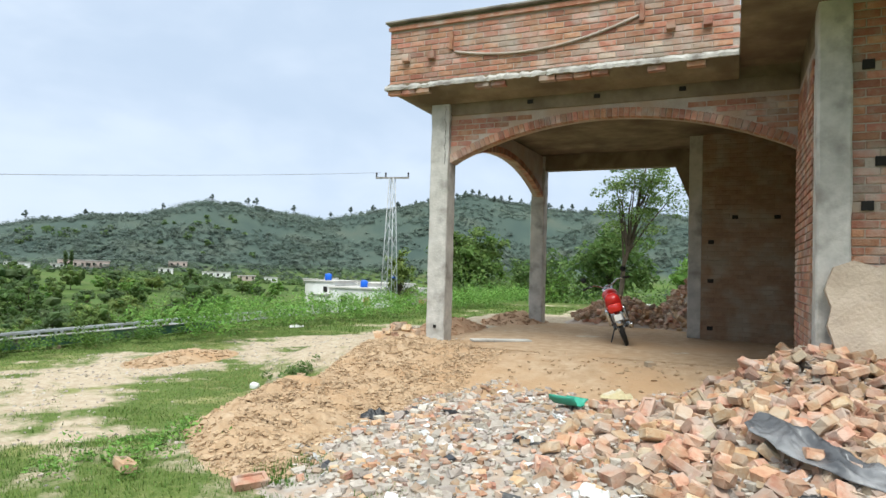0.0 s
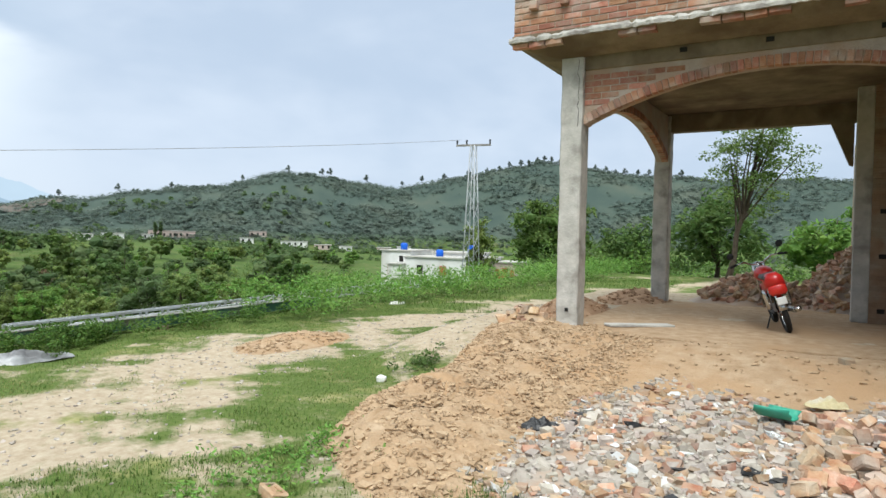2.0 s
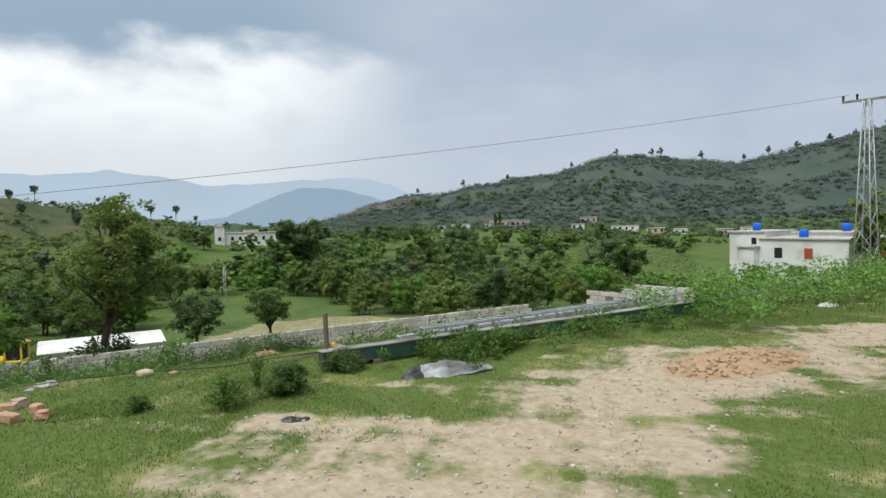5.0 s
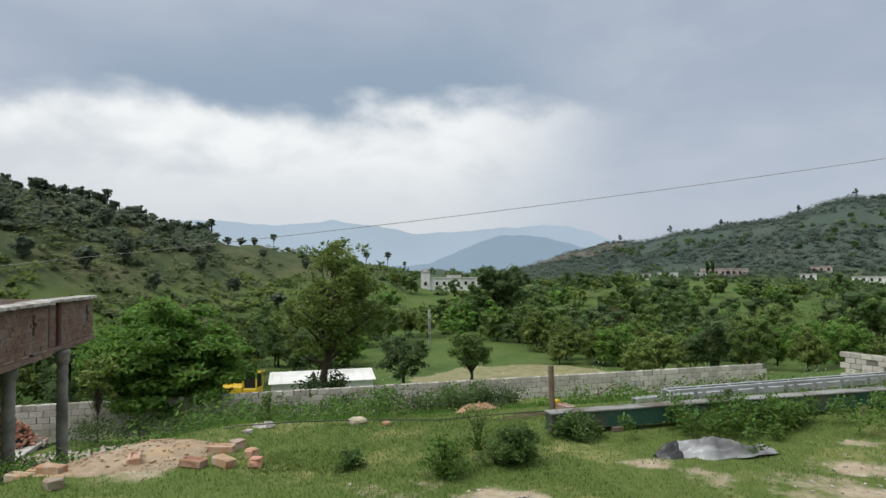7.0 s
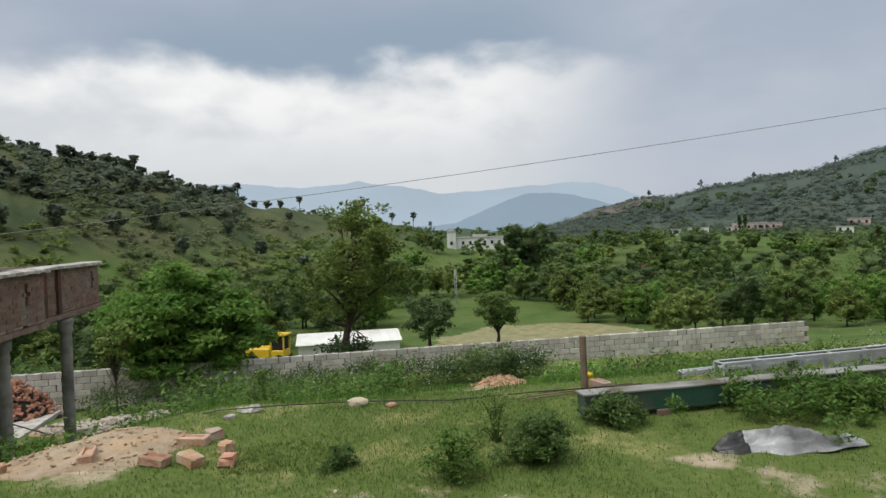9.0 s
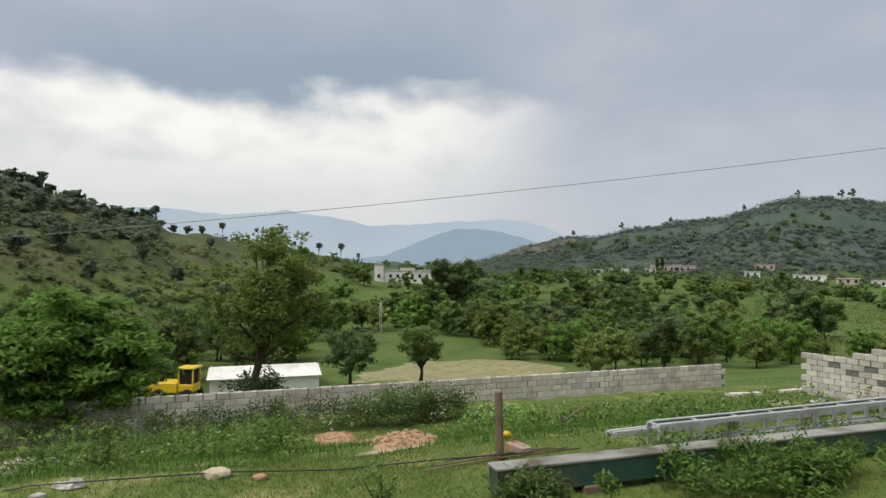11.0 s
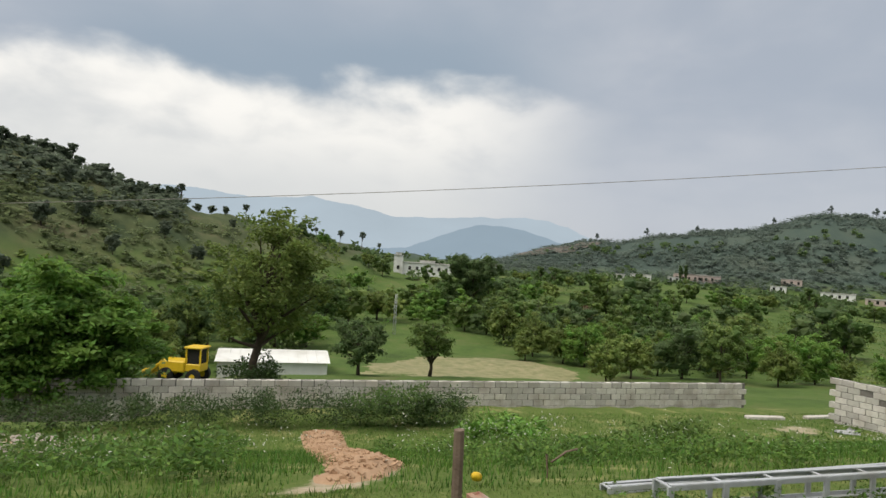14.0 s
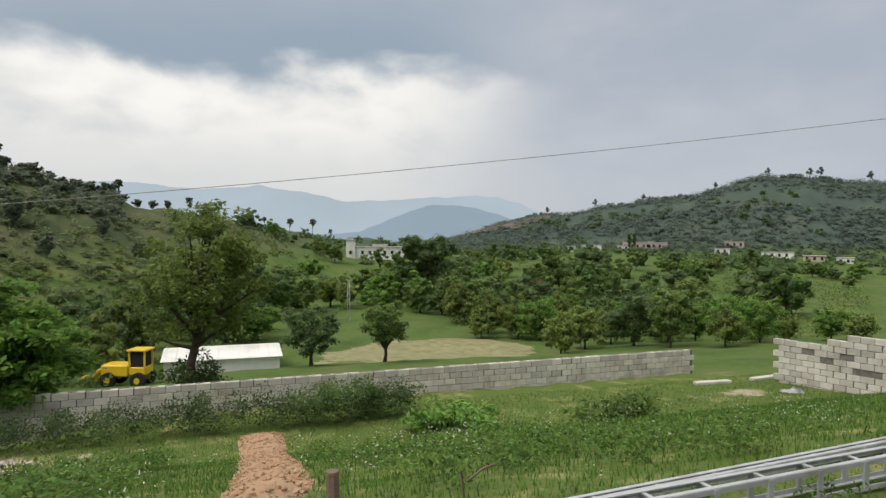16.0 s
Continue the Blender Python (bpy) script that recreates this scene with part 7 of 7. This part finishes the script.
# ---- low brick pavilion on round pillars, down the slope ----
def pavilion():
    t = thing("brick_pavilion", "low weathered brick pavilion on round cement pillars", "building")
    for x0, x1, y, cx, ribs in ((-21.35, -17.85, -3.95, -20.92, (-19.02, -18.3)), (-17.85, -14.5, -3.72, -17.17, (-15.5, -14.95)), (-14.5, -12.2, -3.4, -13.62, (-12.7, -12.4))):
        w = new("fascia")
        w.parent = t
        w["label"] = "weathered brick fascia with small cross openings"
        # near-black solid gives the cross openings their shade
        boxpart("core", (x0 + 0.02, y - 0.24, 0.16), (x1 - 0.02, y - 0.12, 1.04), M_DARK, w, "near-black block painting the shade behind the bricks")
        verts, faces = [], []
        rnd = random.Random(int(x0 * 10))

        def block(a, b, z0, z1, e):
            i = len(verts)
            for xx in (a, b):
                for yy in (y - 0.11, y + e):
                    for zz in (z0, z1):
                        verts.append((xx, yy, zz))
            faces.extend([(i, i + 1, i + 3, i + 2), (i + 4, i + 6, i + 7, i + 5), (i, i + 4, i + 5, i + 1), (i + 2, i + 3, i + 7, i + 6), (i, i + 2, i + 6, i + 4), (i + 1, i + 5, i + 7, i + 3)])

        for r in range(12):
            z = 0.14 + r * 0.075
            s = x0 - (0.118 if r % 2 else 0)
            half = 0.0 if not 5 <= r <= 9 else (0.15 if r == 7 else 0.055)
            while s < x1:
                a, b = max(s, x0), min(s + 0.231, x1)
                e = rnd.uniform(-0.006, 0.006)
                low = z + (rnd.uniform(0, 0.05) if r == 0 else 0)
                for p, q in ((a, min(b, cx - half)), (max(a, cx + half), b)) if half else ((a, b),):
                    if q - p > 0.02:
                        block(p, q, low, z + 0.071, e)
                s += 0.235
        # a brick stub stays in the middle of each cross
        block(cx - 0.04, cx + 0.04, 0.14 + 7 * 0.075, 0.14 + 7 * 0.075 + 0.06, -0.02)
        tagged(mesh_object("brickwork", verts, faces, M_OLDBRICK, w), kind="stuff")
        boxpart("mortar_bed", (x0 + 0.01, y - 0.105, 0.15), (cx - 0.16, y - 0.012, 1.035), M_MORTAR, w)
        boxpart("mortar_bed", (cx + 0.16, y - 0.105, 0.15), (x1 - 0.01, y - 0.012, 1.035), M_MORTAR, w)
        for rx in ribs:
            boxpart("rib", (rx - (0.07 if rx == ribs[0] else 0.15), y + 0.007, 0.17), (rx + 0.07, y + 0.055, 1.04), M_REDRIB, w, "dark red brick rib", 0.006)
        boxpart("step_rib", (x1 - 0.12, y + 0.007, 0.15), (x1 - 0.005, y + 0.09, 1.04), M_REDRIB, w, "dark red brick rib", 0.006)
        for nm, z0, z1, out, back, mt in (("coping", 1.04, 1.095, 0.10, 0.34, M_COPING), ("sill", 0.05, 0.135, 0.05, 0.3, M_OLDBRICK)):
            bm = bmesh.new()
            n = 30
            rows = []
            for k in range(n + 1):
                x = x0 - 0.06 + (x1 - x0 + 0.09) * k / n
                o, d, u = rnd.uniform(-0.018, 0.012), rnd.uniform(-0.012, 0.012), rnd.uniform(-0.006, 0.008)
                rows.append([bm.verts.new(q) for q in ((x, y - back, z0), (x, y + out + o, z0 + d), (x, y + out + o - 0.008, z1 + u), (x, y - back, z1 + 0.01))])
            for p, q in zip(rows, rows[1:]):
                for k in range(4):
                    bm.faces.new((p[k], p[(k + 1) % 4], q[(k + 1) % 4], q[k]))
            bm.faces.new(rows[0])
            bm.faces.new(rows[-1][::-1])
            part(nm, bm, mt, w, "pale cracked cement coping" if nm == "coping" else "ragged brick sill")
    boxpart("end_wall", (-21.35, -9.0, 0.1), (-21.2, -4.2, 1.04), M_OLDBRICK, t)
    boxpart("roof_slab", (-21.3, -9.0, -0.02), (-12.2, -4.0, 0.05), M_CEM, t, "concrete roof slab")
    for x in (-16.72, -19.3, -14.2):
        zb = gz1(x, -4.1) - 0.15
        rnd = random.Random(int(x * 7))
        bm = bmesh.new()
        n = 44
        tube(bm, [(x + rnd.uniform(-0.006, 0.006), -3.94 + rnd.uniform(-0.006, 0.006), zb + (0.0 - zb) * k / n) for k in range(n + 1)], [0.11 + 0.007 * math.sin(k * 2.2) + (0.035 if k >= n - 3 else 0) for k in range(n + 1)], 18)
        part("round_pillar", bm, M_CEM, t, "round pillar of rough grey cement", True)
    boxpart("plinth", (-13.4, -9.0, -0.6), (-12.2, -3.62, 0.05), M_OLDBRICK, t)
    return t


pavilion()
boxpart("floor_slab", (-25.6, -12.5, gz1(-24, -8) - 0.4), (-18.6, -6.4, gz1(-23.5, -7) + 0.06), M_CONC)
tagged(bpy.data.objects["floor_slab"], "concrete floor slab beside the brick heap", "floor slab", kind="structure")


def small_h(x, y):
    return 1.0 * sstep(1.1 - np.hypot((x + 25.3) / 1.25, (y + 7.8) / 1.5)) * (1 + 0.15 * wob(x, y, 3.0))


# near-black mound colours in the shade between the heaped bricks
bp = mound("rubble_mound", small_h, -26.9, -23.6, -9.6, -6.0, 0.15, M_DARK, "heap of broken red bricks by the boundary wall", "brick heap")
joined_bricks(bp, small_h, 620, -26.7, -23.8, -9.4, -6.1, 427, CHUNKS[:3] + CHUNKS, M_BRICK_J, 0.06)
grey_stack = thing("block_stack", "stack of loose grey cement blocks beside the brick heap", "block stack", Matrix.Translation((-26.2, -10.6, gz1(-26.2, -10.6))))
rnd = random.Random(431)
for lay in range(4):
    for k in range(5 - lay // 2):
        for q in range(2):
            ob = new("block", KM[(k + lay) % 3])
            ob.parent = grey_stack
            ob.matrix_basis = pose(-0.35 + 0.45 * q + rnd.uniform(-0.04, 0.04), -0.8 + 0.42 * k + 0.1 * lay + rnd.uniform(-0.03, 0.03), 0.09 + 0.19 * lay, 0, 0, 90 + rnd.uniform(-9, 9))
tagged(tubepart("cable", [(-13.4, -4.75, -0.35), (-16.5, -4.9, -1.15), (-19.5, -5.2, -2.05), (-22.6, -5.6, gz1(-22.6, -5.6) + 0.03)], 0.016, M_CEM, None, "", 6), "pale cable slung down from the pavilion to the ground", "cable")
tree("wall_sapling", "thin yellow-green sapling in front of the block wall", 21, 3.0, 0.75, 0.42, 34, 26, 0.085, M_LEAF[7], 0.03, 0.26, m=at(-26.3, -5.2), rag=0.4)
weeds("pale_leafy_plants", scatter(90, lambda g: (-28.6 + g.normal() * 0.35, g.uniform(-17, -6.0)), 109), 1.35, 0.34, 20, 0.17, M_LEAF[8], "large pale green leaves behind the block wall", 109, "plants")


def dry_h(x, y):
    return 0.12 * sstep(1.3 - np.hypot((x + 72.0) / 9.0, (y - 24.0) / 10.0) - 0.2 * wob(x, y, 0.5))


mound("dry_field", dry_h, -86, -58, 10, 38, 0.7, M_DRYFIELD, "pale dry grass field below the valley trees", "field")


# ---- valley: hut, loader, houses, poles, power line ----
def hut():
    t = thing("white_hut", "white plastered hut with low pale roof in the field", "hut")
    x0, x1, y0, y1, zb, ze = -73.0, -66.0, -1.6, 7.9, -12.0, -8.8
    boxpart("wall", (x0, y0, zb), (x1, y1, ze), M_WHITE, t)
    bm = bmesh.new()
    e = 0.25
    a = [bm.verts.new(q) for q in ((x0 - e, y0 - e, ze), (x1 + e, y0 - e, ze), ((x0 + x1) / 2, y0 - e, ze + 0.55), (x0 - e, y1 + e, ze), (x1 + e, y1 + e, ze), ((x0 + x1) / 2, y1 + e, ze + 0.55))]
    for f in ((0, 1, 2), (3, 5, 4), (1, 4, 5, 2), (0, 2, 5, 3), (0, 3, 4, 1)):
        bm.faces.new([a[k] for k in f])
    part("roof", bm, M_WHITE, t, "pale sheet roof")
    for k in range(12):
        y = y0 + (y1 - y0) * k / 11
        bm = bmesh.new()
        tube(bm, [(x1 + 0.27, y, ze + 0.0), ((x0 + x1) / 2, y, ze + 0.58)], 0.05, 4)
        part("roof_rib", bm, M_WHITE, t)


hut()


def loader(m):
    t = thing("wheel_loader", "yellow wheel loader parked beside the white hut", "vehicle", m)
    M = M_YEL
    bm = bmesh.new()
    box(bm, (-1.7, -0.75, 0.7), (0.2, 0.75, 1.45), 0.08)
    part("body", bm, M, t)
    bm = bmesh.new()
    box(bm, (0.2, -0.65, 0.8), (1.35, 0.65, 1.3), 0.05)
    part("cab_base", bm, M, t)
    for x in (0.25, 1.3):
        for y in (-0.6, 0.6):
            boxpart("cab_post", (x - 0.05, y - 0.05, 1.3), (x + 0.05, y + 0.05, 2.3), M, t)
    boxpart("cab_roof", (0.1, -0.75, 2.3), (1.45, 0.75, 2.42), M, t, "", 0.03)
    boxpart("cab_glass", (0.32, -0.55, 1.3), (1.22, 0.55, 2.28), M_DARK, t, "dark cab glass")
    for x in (-1.1, 0.95):
        for y in (-0.85, 0.85):
            bm = bmesh.new()
            lathe_x(bm, [(-0.18, 0.35), (-0.16, 0.5), (0.16, 0.5), (0.18, 0.35)], 18, "Y", (x, y, 0.5))
            w = part("wheel", bm, M_RUBBER, t)
            bm = bmesh.new()
            lathe_x(bm, [(-0.19, 0.2), (0.19, 0.2)], 12, "Y", (x, y, 0.5))
            part("rim", bm, M, w)
    bm = bmesh.new()
    tube(bm, [(-1.4, 0, 1.2), (-2.1, 0, 1.0), (-2.6, 0, 0.55)], 0.12, 6)
    part("arm", bm, M, t)
    bm = bmesh.new()
    box(bm, (-3.0, -0.9, 0.15), (-2.55, 0.9, 0.75), 0.1)
    part("bucket", bm, M, t)


loader(Matrix.Translation((-64.0, -3.9, gz1(-64, -3.9) - 0.05)) @ Matrix.Rotation(radians(70), 4, "Z") @ Matrix.Diagonal((1.15, 1.1, 1.25, 1)))
for (x0, y0), (x1, y1) in (((-25.65, 21.0), (-25.9, 23.7)), ((-25.75, 18.6), (-25.6, 20.0))):
    m = Matrix.Translation((x0, y0, gz1(x0, y0))) @ Matrix.Rotation(math.atan2(y1 - y0, x1 - x0), 4, "Z")
    ob = boxpart("concrete_kerb", (0, -0.12, -0.2), (math.hypot(x1 - x0, y1 - y0), 0.12, 0.1), M_BLOCK, None, "", 0.02)
    ob.matrix_basis = m
    tagged(ob, "low strip of concrete footing in the grass", "kerb")


def flat_house(name, label, x, y, z, parts, windows, turn, group=""):
    """A flat-roofed house of one or more boxes with parapet edge, windows and doors."""
    t = thing(name, label, "house", pose(x, y, z, 0, 0, turn), group)
    for (x0, x1, y0, y1, h, material) in parts:
        boxpart("wall", (x0, y0, -2.5), (x1, y1, h), material, t)
        boxpart("roof", (x0 - 0.25, y0 - 0.25, h), (x1 + 0.25, y1 + 0.25, h + 0.18), M_CONC, t, "flat concrete roof")
    for (px, py, z0, w, h, material) in windows:
        boxpart("window", (px - w / 2, py - 0.06, z0), (px + w / 2, py - 0.005, z0 + h), material, t)
    return t


M_PINKW = mat("pink_wash", [(0.42, 0.34, 0.30), (0.50, 0.41, 0.36)], 1, 0.9, 0.1, 10)
M_REDDOOR = mat("red_door_paint", [(0.35, 0.06, 0.04), (0.42, 0.08, 0.05)], 3, 0.6, 0.05)
M_TANK = mat("blue_water_tank", [(0.01, 0.10, 0.55), (0.02, 0.13, 0.62)], 3, 0.4, 0)
VH = pose(-43.6, 80.1, -5.2, 0, 0, 3)
flat_house("village_house", "white flat-roofed house with blue water tanks behind the hedge", -43.6, 80.1, -5.2,
           [(-11, 0, 0, 11, 3.3, M_WHITE), (-16.2, -11.02, 1.6, 9, 4.1, M_WHITE), (-9, -2, 5, 10.8, 3.95, M_WHITE), (0.02, 3.6, 8, 13, 2.7, M_PINKW), (-13.2, -11.02, -1.2, 1.58, 2.2, M_WHITE)],
           [(-4.6, 0, 0.9, 1.0, 1.3, M_REDDOOR), (-8.4, 0, 0.9, 1.0, 1.3, M_DARK), (0.7, 8, 0.2, 0.8, 1.5, M_REDDOOR), (1.75, 8, -0.2, 0.9, 2.1, M_REDDOOR), (3.0, 8, 0.6, 0.7, 1.0, M_REDDOOR), (-14.6, 1.6, 0.2, 0.9, 2.0, M_PINKW), (-12.6, 1.6, 2.5, 0.7, 0.9, M_DARK)], 3)
# a thin darker grey panel covers the right side of the white block
boxpart("side_wall", (0.003, 0.05, -2.5), (0.05, 7.95, 3.28), M_CEM, bpy.data.objects["village_house"], "thin grey cement panel over the right side wall").matrix_basis = Matrix()
for x, y, z in ((-13.6, 4, 4.28), (-6.4, 2.4, 3.48), (-3.4, 7.0, 4.13)):
    bm = bmesh.new()
    lathe_x(bm, [(0, 0.5), (0.05, 0.55), (0.85, 0.55), (0.98, 0.45), (1.06, 0.2)], 16, "Z")
    ob = part("water_tank", bm, M_TANK, None, "", True)
    ob.matrix_basis = VH @ pose(x, y, z)
    tagged(ob, "round bright blue plastic water tank on a flat roof", "water tank", "blue water tanks")
for x, y, z in ((-46.5, 74.0, 0.52), (-50.5, 73.0, 0.42), (-53.0, 76.0, 0.6), (-40.5, 75.5, 0.4)):
    place_copy(NEAR_PROTO[1], x, y, z, x, 1.0)
# bare earth scar on the far ridge
def scar():
    """Eroded bluff under the crest, of uneven height, following the slope."""
    verts, faces = [], []
    na, nr = 60, 10
    for i in range(na + 1):
        u = i / na
        az = 61.2 + 7.4 * u
        hi = 0.965 + 0.008 * float(wob(np.array(az), np.array(0.0), 2.3))
        lo = hi - (0.015 + 0.075 * math.sin(math.pi * u) ** 0.6 * (1 + 0.3 * float(wob(np.array(az), np.array(3.0), 3.1))))
        for j in range(nr + 1):
            x, y = polar(az, (lo + (hi - lo) * j / nr) * float(np.interp(az, R_AZ, R_D)))
            verts.append((x, y, gz1(x, y) + 0.7 + 0.35 * float(wob(np.array(x), np.array(y), 0.5, 1.0))))
    for i in range(na):
        for j in range(nr):
            k = i * (nr + 1) + j
            faces.append((k, k + 1, k + nr + 2, k + nr + 1))
    tagged(mesh_object("earth_scar", verts, faces, M_SCAR), "bare brown earth scar on the far ridge", "bare slope", kind="structure")


M_SCAR = mat("bare_slope", [(0.095, 0.09, 0.075), (0.135, 0.118, 0.10), (0.18, 0.155, 0.13)], 0.12, 0.95, 0)
scar()
# white building with a tower far down the valley
flat_house("white_school", "long white building with a short tower far down the valley", *polar(76.4, 222), -4.6,
           [(-11, 10, 0, 8, 3.3, M_WHITE), (-11, -8.0, -1, 4, 5.6, M_WHITE), (-2, 3, 2, 8, 4.1, M_WHITE), (-10.4, -8.6, -0.5, 2, 6.4, M_WHITE)],
           [(x, -0.02 if x > -7 else -1, 0.9, 0.9, 1.2, M_DARK) for x in (-9.5, -5.5, -3, -0.5, 2, 4.5, 7, 9)], 78)
for k, (az, r, w, h, mt) in enumerate([(57.9, 305, 9, 3.5, M_WHITE), (55.2, 306, 6, 3, M_WHITE), (54.0, 308, 14, 4, M_PINKW), (52.6, 308, 10, 3.6, M_PINKW), (47.5, 300, 6, 3, M_WHITE), (46.6, 312, 8, 3.5, M_PINKW), (43.5, 300, 12, 3.2, M_WHITE), (41.0, 298, 8, 3, M_PINKW), (60.0, 300, 8, 3.2, M_WHITE), (39.0, 302, 6, 3.2, M_WHITE), (35.6, 305, 7, 3.4, M_PINKW), (33.8, 315, 7, 3.6, M_WHITE), (62.0, 190, 5, 2.6, M_PINKW), (6.0, 200, 9, 4, M_PINKW), (70.5, 300, 7, 3, M_WHITE)]):
    x, y = polar(az, r)
    flat_house("far_house", "small pale flat-roofed house far across the valley", x, y, gz1(x, y) - 0.2, [(-w / 2, w / 2, 0, 5, h * 0.8, mt)], [(q, 0, 0.8, 0.9, 1.2, M_DARK) for q in np.arange(-w / 2 + 1.4, w / 2 - 0.8, 2.6)], az, "far houses")
for az in (54.75, 54.35):
    x, y = polar(az, 302)
    tree("cypress", "slim dark cypress among the far houses", int(az * 100), 9.0, 0.75, 0.03, 46, 22, 0.4, M_LEAF[4], 0.12, 0.6, m=at(x, y), cat="tree")


def lattice_pole(name, label, x, y, zb, zt, wb, wt_, arm, levels):
    t = thing(name, label, "pole", Matrix.Translation((x, y, 0)))
    cs = [(-1, -1), (1, -1), (1, 1), (-1, 1)]
    for a, b in cs:
        tubepart("leg", [(a * wb / 2, b * wb / 2, zb), (a * wt_ / 2, b * wt_ / 2, zt)], 0.035 if wb > 0.4 else 0.02, M_GALV, t, "", 4)
    for k in range(levels):
        f0, f1 = k / levels, (k + 1) / levels
        w0, w1 = (wb + (wt_ - wb) * f0) / 2, (wb + (wt_ - wb) * f1) / 2
        z0, z1 = zb + (zt - zb) * f0, zb + (zt - zb) * f1
        bm = bmesh.new()
        for q in range(4):
            (a, b), (c, d) = cs[q], cs[(q + 1) % 4]
            s = (a * w0, b * w0, z0), (c * w1, d * w1, z1)
            if k % 2:
                s = (c * w0, d * w0, z0), (a * w1, b * w1, z1)
            tube(bm, s, 0.018, 4, False)
        part("bracing", bm, M_GALV, t)
    if arm:
        ca, sa = math.cos(radians(12)), math.sin(radians(12))
        bm = bmesh.new()
        box(bm, (-arm / 2, -0.06, zt - 0.06), (arm / 2, 0.06, zt + 0.06), 0, Matrix.Rotation(radians(12), 4, "Z"))
        ar = part("cross_arm", bm, M_CEM, t)
        for u in (-0.48, -0.2, 0.48):
            bm = bmesh.new()
            lathe_x(bm, [(zt + 0.06, 0.03), (zt + 0.14, 0.07), (zt + 0.2, 0.045), (zt + 0.26, 0.075), (zt + 0.34, 0.06), (zt + 0.38, 0.02)], 8, "Z", (u * arm * ca, u * arm * sa, 0))
            part("insulator", bm, M_SEAT, ar, "dark insulator")
    return t


lattice_pole("power_pole", "grey steel lattice power pole with cross arm and insulators", -21.2, 38.0, -3.2, 7.55, 1.0, 0.3, 2.35, 11)
lattice_pole("field_pole", "slim grey lattice pole in the field", -104, 21.2, -11.2, -4.7, 0.38, 0.26, 0, 8)
pts = []
for k in range(49):
    d = 105.0 * k / 48
    pts.append((-22.25 - 0.1652 * d, 38.2 - 0.9863 * d, 7.98 - 0.16 * d + 0.00074 * d * d))
tagged(tubepart("power_line", pts, 0.011, M_CEM, None, "", 5), "overhead power line crossing the valley", "cable", "overhead power lines")
